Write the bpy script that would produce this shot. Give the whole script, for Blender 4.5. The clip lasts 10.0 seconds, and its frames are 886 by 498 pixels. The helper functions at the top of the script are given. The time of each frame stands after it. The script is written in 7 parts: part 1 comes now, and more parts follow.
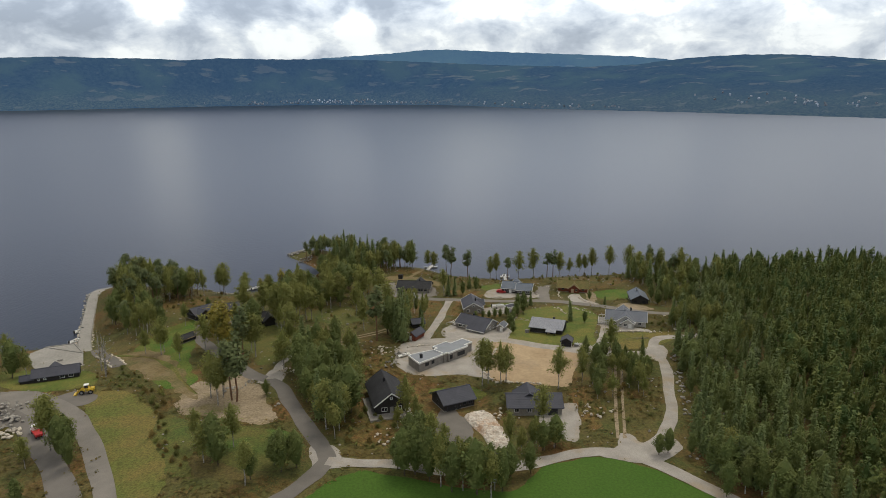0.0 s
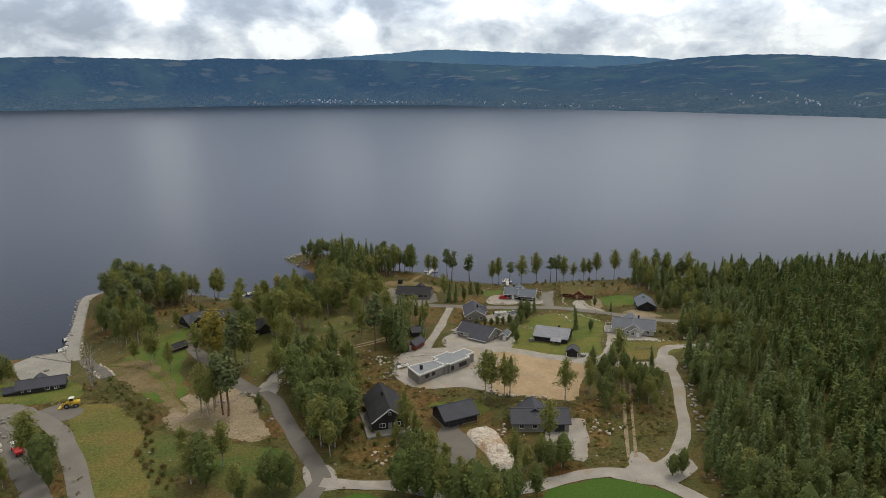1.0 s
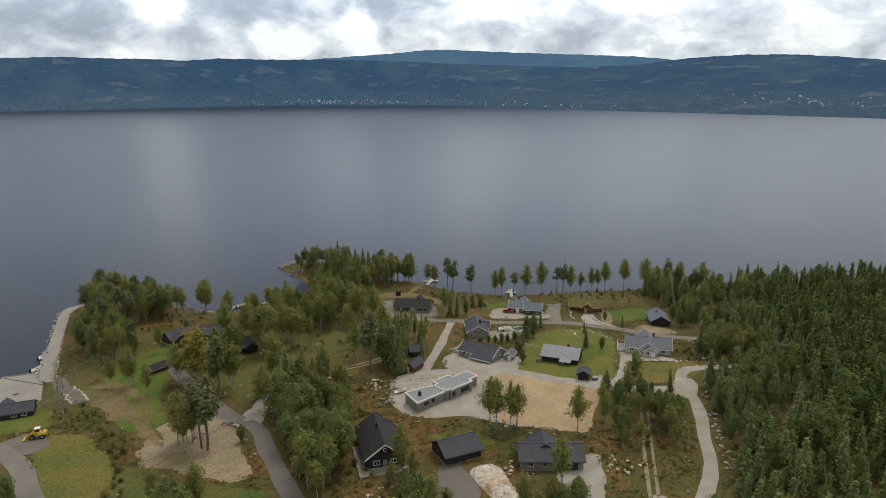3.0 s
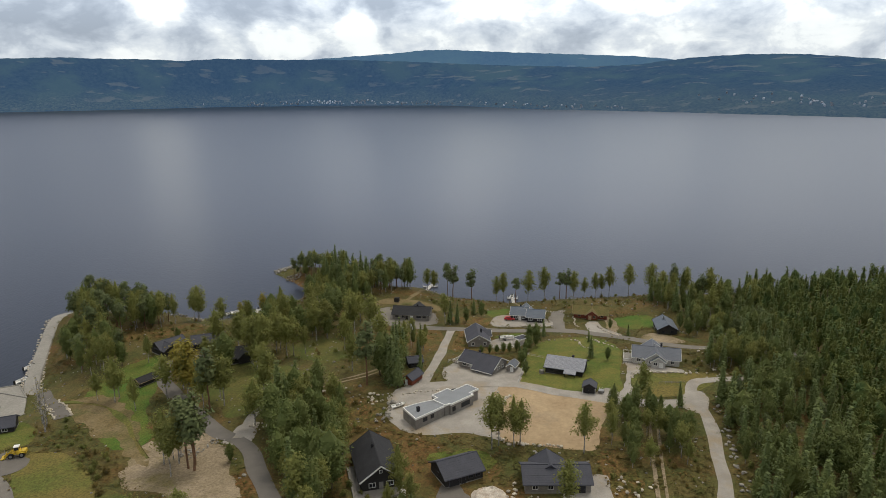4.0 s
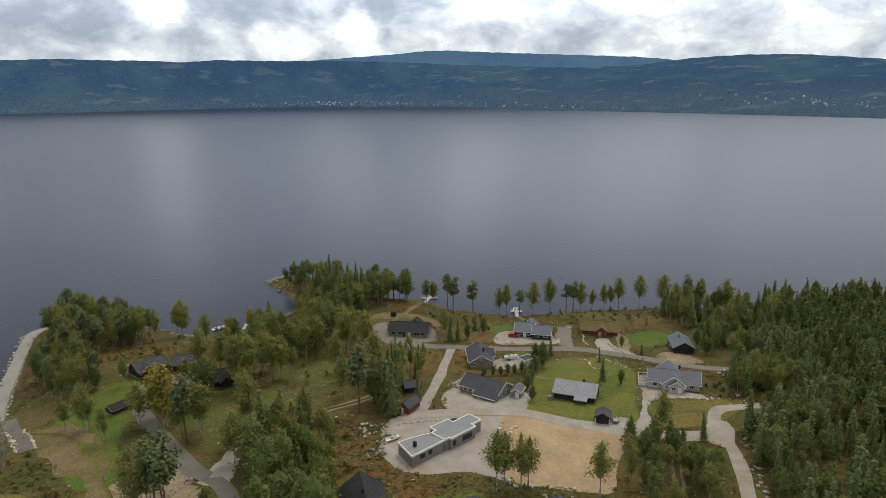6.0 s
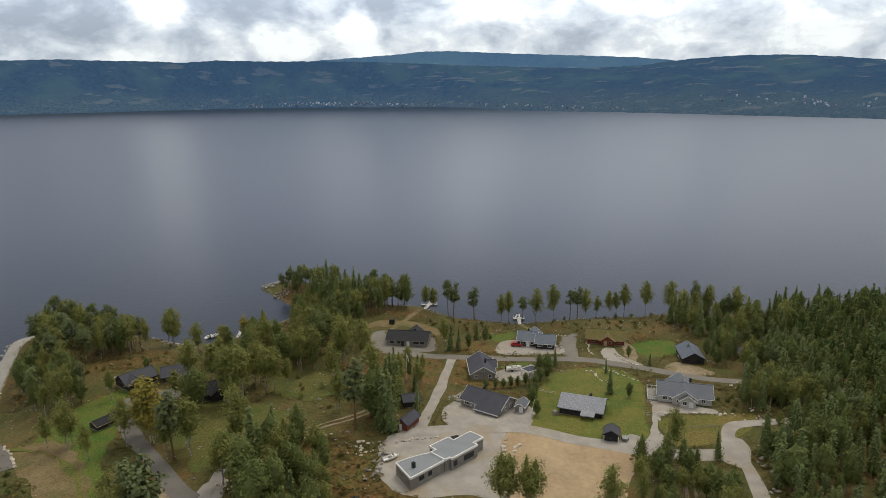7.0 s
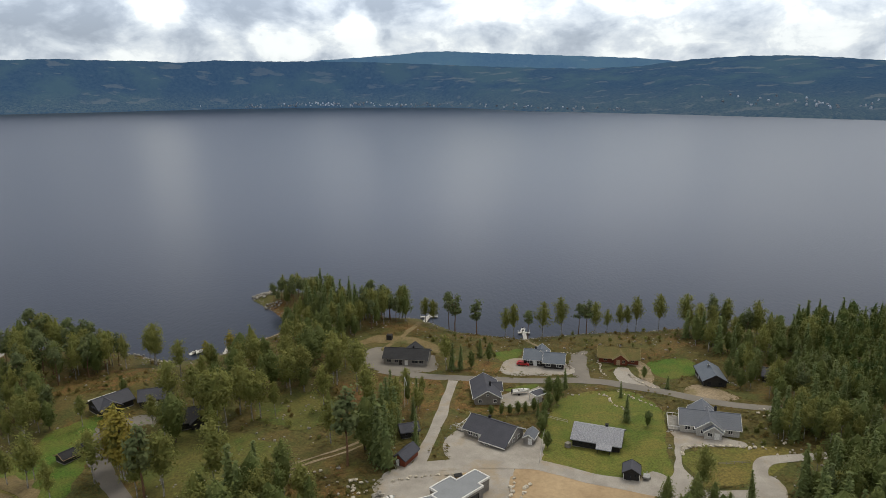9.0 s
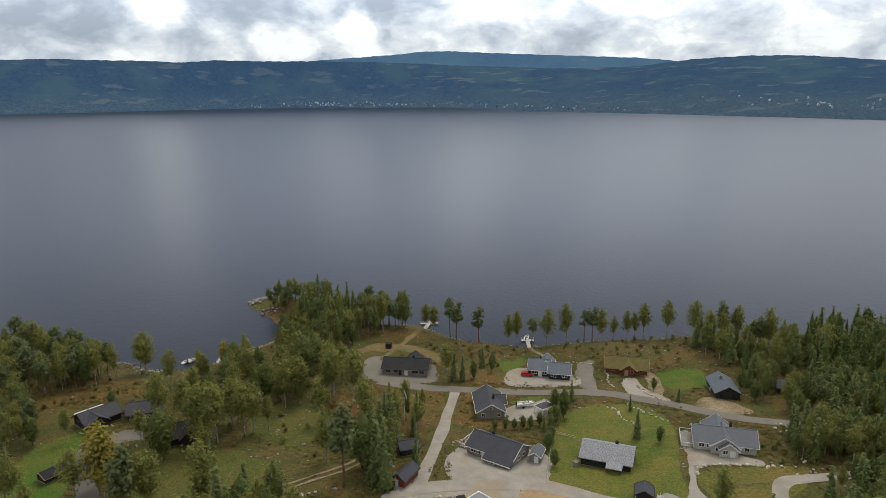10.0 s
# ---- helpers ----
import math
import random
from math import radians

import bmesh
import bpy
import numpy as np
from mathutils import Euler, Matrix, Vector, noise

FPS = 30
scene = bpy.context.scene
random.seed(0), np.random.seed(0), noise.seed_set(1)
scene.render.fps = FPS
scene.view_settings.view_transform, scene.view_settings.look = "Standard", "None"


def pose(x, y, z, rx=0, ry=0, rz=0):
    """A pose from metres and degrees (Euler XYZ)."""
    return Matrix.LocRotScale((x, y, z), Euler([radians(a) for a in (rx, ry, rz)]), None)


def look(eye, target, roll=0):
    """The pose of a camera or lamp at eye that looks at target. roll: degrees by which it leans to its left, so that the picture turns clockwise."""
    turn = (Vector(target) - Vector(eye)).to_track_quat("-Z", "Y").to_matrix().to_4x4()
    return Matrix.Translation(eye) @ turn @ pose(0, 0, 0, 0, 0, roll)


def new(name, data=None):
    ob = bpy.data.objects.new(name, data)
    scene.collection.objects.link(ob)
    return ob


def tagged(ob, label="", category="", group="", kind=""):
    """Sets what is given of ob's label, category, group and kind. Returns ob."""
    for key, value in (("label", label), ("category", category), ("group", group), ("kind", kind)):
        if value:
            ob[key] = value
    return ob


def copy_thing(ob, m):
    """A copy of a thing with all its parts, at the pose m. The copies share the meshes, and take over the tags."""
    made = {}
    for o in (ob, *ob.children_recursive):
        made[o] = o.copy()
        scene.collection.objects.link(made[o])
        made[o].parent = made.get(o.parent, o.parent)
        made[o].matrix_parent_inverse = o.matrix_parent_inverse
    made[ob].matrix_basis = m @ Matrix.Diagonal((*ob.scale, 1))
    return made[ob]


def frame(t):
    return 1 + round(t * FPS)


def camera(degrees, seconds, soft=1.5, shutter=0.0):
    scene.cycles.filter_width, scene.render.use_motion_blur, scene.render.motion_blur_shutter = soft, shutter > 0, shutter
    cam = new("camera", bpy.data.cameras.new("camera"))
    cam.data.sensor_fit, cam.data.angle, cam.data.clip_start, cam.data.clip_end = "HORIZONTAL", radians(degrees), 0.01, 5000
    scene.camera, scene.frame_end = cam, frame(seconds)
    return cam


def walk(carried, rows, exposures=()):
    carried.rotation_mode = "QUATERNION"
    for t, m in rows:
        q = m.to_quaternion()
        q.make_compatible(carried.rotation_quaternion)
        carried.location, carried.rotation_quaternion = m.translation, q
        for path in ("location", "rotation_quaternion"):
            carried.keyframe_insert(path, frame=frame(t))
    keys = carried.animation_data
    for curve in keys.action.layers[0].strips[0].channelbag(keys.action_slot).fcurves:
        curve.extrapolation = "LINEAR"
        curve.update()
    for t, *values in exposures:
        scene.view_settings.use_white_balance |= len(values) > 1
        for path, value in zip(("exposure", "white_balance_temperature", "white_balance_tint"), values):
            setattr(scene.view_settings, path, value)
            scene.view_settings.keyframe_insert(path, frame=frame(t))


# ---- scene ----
cam = camera(66.0, 10.0, soft=0.75)
PATH = [
    (0, look((4.36, -5.17, 96.69), (-3.14, 91.88, 73.79), -0.4)),
    (0.5, look((3.91, -0.58, 96.67), (-3.59, 96.47, 73.72), -0.4)),
    (1, look((3.47, 3.96, 96.68), (-4.08, 101.01, 73.78), -0.4)),
    (1.5, look((3.07, 8.36, 96.67), (-4.48, 105.41, 73.77), -0.4)),
    (2, look((2.76, 12.84, 96.74), (-4.84, 109.89, 73.84), -0.4)),
    (2.5, look((2.39, 17.18, 96.82), (-5.21, 114.23, 73.97), -0.4)),
    (4, look((1.67, 30.61, 97.11), (-5.98, 127.66, 74.26), -0.5)),
    (4.5, look((1.43, 35.08, 97.05), (-6.27, 132.13, 74.30), -0.5)),
    (5, look((1.17, 39.62, 97.13), (-6.48, 136.72, 74.38), -0.5)),
    (5.5, look((0.92, 44.04, 97.17), (-6.78, 141.14, 74.42), -0.6)),
    (7, look((-0.16, 57.68, 97.16), (-7.86, 154.78, 74.51), -0.6)),
    (7.5, look((-0.64, 62.04, 97.13), (-8.34, 159.14, 74.48), -0.6)),
    (8, look((-1.07, 66.43, 97.12), (-8.82, 163.53, 74.47), -0.6)),
    (8.5, look((-1.55, 70.77, 97.03), (-9.25, 167.87, 74.43), -0.5)),
    (9, look((-2.10, 75.25, 97.05), (-9.70, 172.40, 74.45), -0.5)),
    (9.5, look((-2.59, 79.56, 97.02), (-10.24, 176.66, 74.47), -0.5)),
    (10, look((-3.16, 84.06, 97.03), (-10.76, 181.16, 74.43), -0.5)),
]
walk(cam, PATH)

# ---- world and light ----
world = bpy.data.worlds.new("world")
scene.world = world
world.use_nodes = True
SUN_EL, SUN_AZ = 62, 25          # degrees; azimuth clockwise from the far shore


def wnode(kind, operation=""):
    n = world.node_tree.nodes.new(kind)
    if operation:
        n.operation = operation
    return n


def build_world():
    nt = world.node_tree
    nt.nodes.clear()
    ln = nt.links.new
    sky = wnode("ShaderNodeTexSky")
    sky.sky_type, sky.sun_disc = "NISHITA", False
    sky.sun_elevation, sky.sun_rotation = radians(SUN_EL), radians(SUN_AZ)
    sky.air_density, sky.dust_density = 1.2, 0.8
    tc = wnode("ShaderNodeTexCoord")
    sep = wnode("ShaderNodeSeparateXYZ")
    ln(tc.outputs["Generated"], sep.inputs[0])
    up = wnode("ShaderNodeMath", operation="MAXIMUM")
    ln(sep.outputs[2], up.inputs[0])
    up.inputs[1].default_value = 0.0
    mp = wnode("ShaderNodeMapping")
    mp.inputs["Location"].default_value = CLOUD_AT
    mp.inputs["Scale"].default_value = (12.0, 12.0, 21.0)
    ln(tc.outputs["Generated"], mp.inputs[0])
    n1 = wnode("ShaderNodeTexNoise")
    n1.inputs["Scale"].default_value, n1.inputs["Detail"].default_value = 1.0, 6.0
    n1.inputs["Roughness"].default_value, n1.inputs["Distortion"].default_value = 0.57, 0.3
    ln(mp.outputs[0], n1.inputs["Vector"])
    # rounded billows on the edges of the cloud masses
    puff = wnode("ShaderNodeTexVoronoi")
    puff.feature, puff.normalize = "SMOOTH_F1", True
    puff.inputs["Scale"].default_value, puff.inputs["Detail"].default_value = 2.3, 3.5
    puff.inputs["Roughness"].default_value, puff.inputs["Smoothness"].default_value = 0.55, 0.35
    ln(mp.outputs[0], puff.inputs["Vector"])
    billow = wnode("ShaderNodeMath", operation="MULTIPLY_ADD")
    ln(puff.outputs["Distance"], billow.inputs[0])
    billow.inputs[1].default_value, billow.inputs[2].default_value = -0.40, 0.118
    body_ = wnode("ShaderNodeMath", operation="ADD")
    ln(n1.outputs[0], body_.inputs[0]), ln(billow.outputs[0], body_.inputs[1])
    total = body_.outputs[0]
    # the larger clouds and the breaks between them: bearing, elevation, radius in degrees, light
    for az, el, rad, amount in CLOUDS:
        a, b = radians(az), radians(el)
        dot = wnode("ShaderNodeVectorMath", operation="DOT_PRODUCT")
        ln(tc.outputs["Generated"], dot.inputs[0])
        dot.inputs[1].default_value = (math.sin(a) * math.cos(b), math.cos(a) * math.cos(b), math.sin(b))
        near = wnode("ShaderNodeMapRange")
        near.interpolation_type = "SMOOTHSTEP"
        near.inputs["From Min"].default_value, near.inputs["From Max"].default_value = math.cos(radians(rad)), 1.0
        near.inputs["To Max"].default_value = amount
        ln(dot.outputs["Value"], near.inputs[0])
        ad = wnode("ShaderNodeMath", operation="ADD")
        ln(total, ad.inputs[0]), ln(near.outputs[0], ad.inputs[1])
        total = ad.outputs[0]
    ramp = wnode("ShaderNodeValToRGB")
    e = ramp.color_ramp.elements
    e[0].position, e[0].color = 0.30, (0.36, 0.395, 0.46, 1)
    e[1].position, e[1].color = 0.74, (1.0, 0.985, 0.95, 1)
    for at, c in ((0.42, (0.47, 0.505, 0.57, 1)), (0.49, (0.60, 0.63, 0.68, 1)), (0.55, (0.70, 0.72, 0.755, 1)), (0.60, (0.79, 0.80, 0.81, 1)), (0.645, (0.93, 0.925, 0.905, 1))):
        mid = e.new(at)
        mid.color = c
    # breaks in the cover by bearing, added mostly above the view, streaking the lake
    azm = wnode("ShaderNodeMath", operation="ARCTAN2")
    ln(sep.outputs[0], azm.inputs[0]), ln(sep.outputs[1], azm.inputs[1])
    azr = wnode("ShaderNodeMapRange")
    azr.inputs["From Min"].default_value, azr.inputs["From Max"].default_value = radians(-45), radians(45)
    ln(azm.outputs[0], azr.inputs[0])
    gaps = wnode("ShaderNodeValToRGB")
    g = gaps.color_ramp
    g.interpolation = "EASE"
    rows = ((-45, .56), (-34, .50), (-29.5, .5), (-26.3, .92), (-23, .46), (-16, .46), (-9, .58), (-5, .56), (-2.3, .90), (0.5, .54), (6, .54), (9.3, .88), (12.5, .66), (24, .78), (45, .62))
    for k, (deg, v) in enumerate(rows):
        el = g.elements[0] if k == 0 else g.elements.new((deg + 45) / 90)
        if k == 0:
            el.position = 0.0
        el.color = (v, v, v, 1)
    ln(azr.outputs[0], gaps.inputs[0])
    gsc = wnode("ShaderNodeMath", operation="MULTIPLY_ADD")
    ln(gaps.outputs[0], gsc.inputs[0])
    gsc.inputs[1].default_value, gsc.inputs[2].default_value = 0.40, -0.165
    tall = wnode("ShaderNodeMapRange")           # full strength only above the visible clouds
    tall.inputs["From Min"].default_value, tall.inputs["From Max"].default_value = 0.08, 0.20
    tall.inputs["To Min"].default_value = 0.40
    ln(up.outputs[0], tall.inputs[0])
    gap = wnode("ShaderNodeMath", operation="MULTIPLY")
    ln(gsc.outputs[0], gap.inputs[0]), ln(tall.outputs[0], gap.inputs[1])
    sm = wnode("ShaderNodeMath", operation="ADD")
    ln(total, sm.inputs[0]), ln(gap.outputs[0], sm.inputs[1])
    ln(sm.outputs[0], ramp.inputs[0])
    # bright low; dark deck and lighter veil are added out of view, for lighting
    thick = wnode("ShaderNodeValToRGB")
    t = thick.color_ramp
    rows = ((0.0, 1.0), (0.07, 1.05), (0.13, 1.42), (0.20, 1.32), (0.30, 0.72), (0.40, 0.33), (0.62, 1.15), (1.0, 1.6))
    for k, (at, v) in enumerate(rows):
        el = t.elements[0] if k == 0 else t.elements.new(at)
        el.color = (v * (1.10 if at > .5 else 0.945), v, v * (0.80 if at > .5 else 1.17 if at > .15 else 1.04), 1)
    t.elements[len(t.elements) - 1].color = (3.5, 3.15, 2.55, 1)
    ln(up.outputs[0], thick.inputs[0])
    mul = wnode("ShaderNodeMix")
    mul.data_type, mul.blend_type = "RGBA", "MULTIPLY"
    mul.inputs[0].default_value = 1.0
    ln(ramp.outputs[0], mul.inputs[6]), ln(thick.outputs[0], mul.inputs[7])
    b1 = wnode("ShaderNodeBackground")
    b1.inputs[1].default_value = CLOUD
    ln(mul.outputs[2], b1.inputs[0])
    b2 = wnode("ShaderNodeBackground")
    b2.inputs[1].default_value = 0.05
    ln(sky.outputs[0], b2.inputs[0])
    add = wnode("ShaderNodeMixShader")      # the clouds hide most of the clear sky
    add.inputs[0].default_value = 0.86
    ln(b2.outputs[0], add.inputs[1]), ln(b1.outputs[0], add.inputs[2])
    out = wnode("ShaderNodeOutputWorld")
    ln(add.outputs[0], out.inputs[0])


CLOUD, CLOUD_AT = 1.10, (2.3, 0.4, 1.1)
CLOUDS = ((-36.5, 5.0, 5.0, -0.13), (-32.5, 5.4, 4.5, -0.15), (-29.6, 6.2, 3.6, -0.13), (-29.0, 4.6, 3.0, -0.10), (-39, 4.6, 2.0, 0.12), (-26.0, 6.4, 2.6, 0.20),
          (-28.6, 3.3, 3.2, 0.12), (-34, 3.0, 3.0, 0.08), (-20.8, 6.5, 4.2, -0.09), (-18.2, 5.2, 3.2, -0.08), (-18.4, 4.0, 1.9, 0.20), (-16.2, 3.8, 1.6, 0.16),
          (-11.0, 4.2, 2.4, 0.24), (-9.6, 7.2, 2.4, -0.12), (0.4, 6.6, 2.2, 0.16), (0.0, 4.8, 1.9, -0.09), (8.2, 6.4, 3.0, -0.06), (14.0, 6.0, 3.6, 0.10), (22, 4.0, 4.0, 0.05))
build_world()
sun = new("sun", bpy.data.lights.new("sun", "SUN"))
sun.data.energy, sun.data.angle, sun.data.color = 1.25, radians(26), (1.0, 0.91, 0.74)
sun.matrix_world = look((math.sin(radians(SUN_AZ)) * 100, math.cos(radians(SUN_AZ)) * 100, 100 * math.tan(radians(SUN_EL))), (0, 0, 0))


# ---- materials ----
def material(name, a, b, scale=0.5, fine=6.0, rough=0.9, bump=0.0, bump_scale=8.0, contrast=0.5, c=None, metallic=0.0, grain=0.3,
             island=0.0, objvar=0.0, wave=None, trans=0.0, spec=0.3):
    """Two colours mixed by coarse and fine noise at real-world size, an optional third in stains, relief and per-piece variation."""
    m = bpy.data.materials.new(name)
    m.use_nodes = True
    nt = m.node_tree
    nd, ln = nt.nodes, nt.links.new
    bs = nd["Principled BSDF"]
    geo = nd.new("ShaderNodeNewGeometry")
    pos = geo.outputs["Position"]

    def noise_tex(sc, det, rg=0.6):
        n = nd.new("ShaderNodeTexNoise")
        n.inputs["Scale"].default_value, n.inputs["Detail"].default_value, n.inputs["Roughness"].default_value = sc, det, rg
        ln(pos, n.inputs["Vector"])
        return n.outputs[0]

    def ramp(src, lo, hi):
        r = nd.new("ShaderNodeMapRange")
        r.inputs["From Min"].default_value, r.inputs["From Max"].default_value = lo, hi
        ln(src, r.inputs[0])
        return r.outputs[0]

    def mix(f, x, y, kind="MIX"):
        n = nd.new("ShaderNodeMix")
        n.data_type, n.blend_type = "RGBA", kind
        for sock, v in ((n.inputs[0], f), (n.inputs[6], x), (n.inputs[7], y)):
            if hasattr(v, "links"):
                ln(v, sock)
            else:
                sock.default_value = v if isinstance(v, (int, float)) else (*v, 1)
        return n.outputs[2]

    w = 0.28 * (1.15 - contrast)
    col = mix(ramp(noise_tex(scale, 4), 0.5 - w, 0.5 + w), a, b)
    if c:
        col = mix(ramp(noise_tex(scale * 0.37, 5, 0.7), 0.52, 0.66), col, c)
    f = ramp(noise_tex(fine, 4, 0.7), 0.3, 0.7)
    dark = mix(f, (1 - grain,) * 3, (1 + grain * 0.8,) * 3)
    col = mix(1.0, col, dark, "MULTIPLY")
    if island or objvar:
        v = geo.outputs["Random Per Island"]
        if objvar:
            oi = nd.new("ShaderNodeObjectInfo")
            v = oi.outputs["Random"]
        amount = island or objvar
        r = nd.new("ShaderNodeMapRange")
        r.inputs["To Min"].default_value, r.inputs["To Max"].default_value = 1 - amount, 1 + amount
        ln(v, r.inputs[0])
        col = mix(1.0, col, r.outputs[0], "MULTIPLY")
        if island and objvar:
            r2 = nd.new("ShaderNodeMapRange")
            r2.inputs["To Min"].default_value, r2.inputs["To Max"].default_value = 1 - island, 1 + island
            ln(geo.outputs["Random Per Island"], r2.inputs[0])
            col = mix(1.0, col, r2.outputs[0], "MULTIPLY")
    ln(col, bs.inputs["Base Color"])
    bs.inputs["Roughness"].default_value, bs.inputs["Metallic"].default_value = rough, metallic
    bs.inputs["Specular IOR Level"].default_value = spec
    if trans:
        tr = nd.new("ShaderNodeBsdfTranslucent")
        ln(col, tr.inputs[0])
        ms = nd.new("ShaderNodeMixShader")
        ms.inputs[0].default_value = trans
        ln(bs.outputs[0], ms.inputs[1]), ln(tr.outputs[0], ms.inputs[2])
        ln(ms.outputs[0], nd["Material Output"].inputs[0])
    if bump or wave:
        bn = nd.new("ShaderNodeBump")
        bn.inputs["Strength"].default_value = bump or 0.4
        bn.inputs["Distance"].default_value = 0.1
        src = noise_tex(bump_scale, 5, 0.7)
        if wave:
            wv = nd.new("ShaderNodeTexWave")
            wv.bands_direction = wave[0]
            wv.inputs["Scale"].default_value, wv.inputs["Distortion"].default_value = wave[1], 0.3
            tco = nd.new("ShaderNodeTexCoord")
            ln(tco.outputs["Object"], wv.inputs["Vector"])
            src = wv.outputs["Fac"]
        ln(src, bn.inputs["Height"])
        ln(bn.outputs[0], bs.inputs["Normal"])
    return m


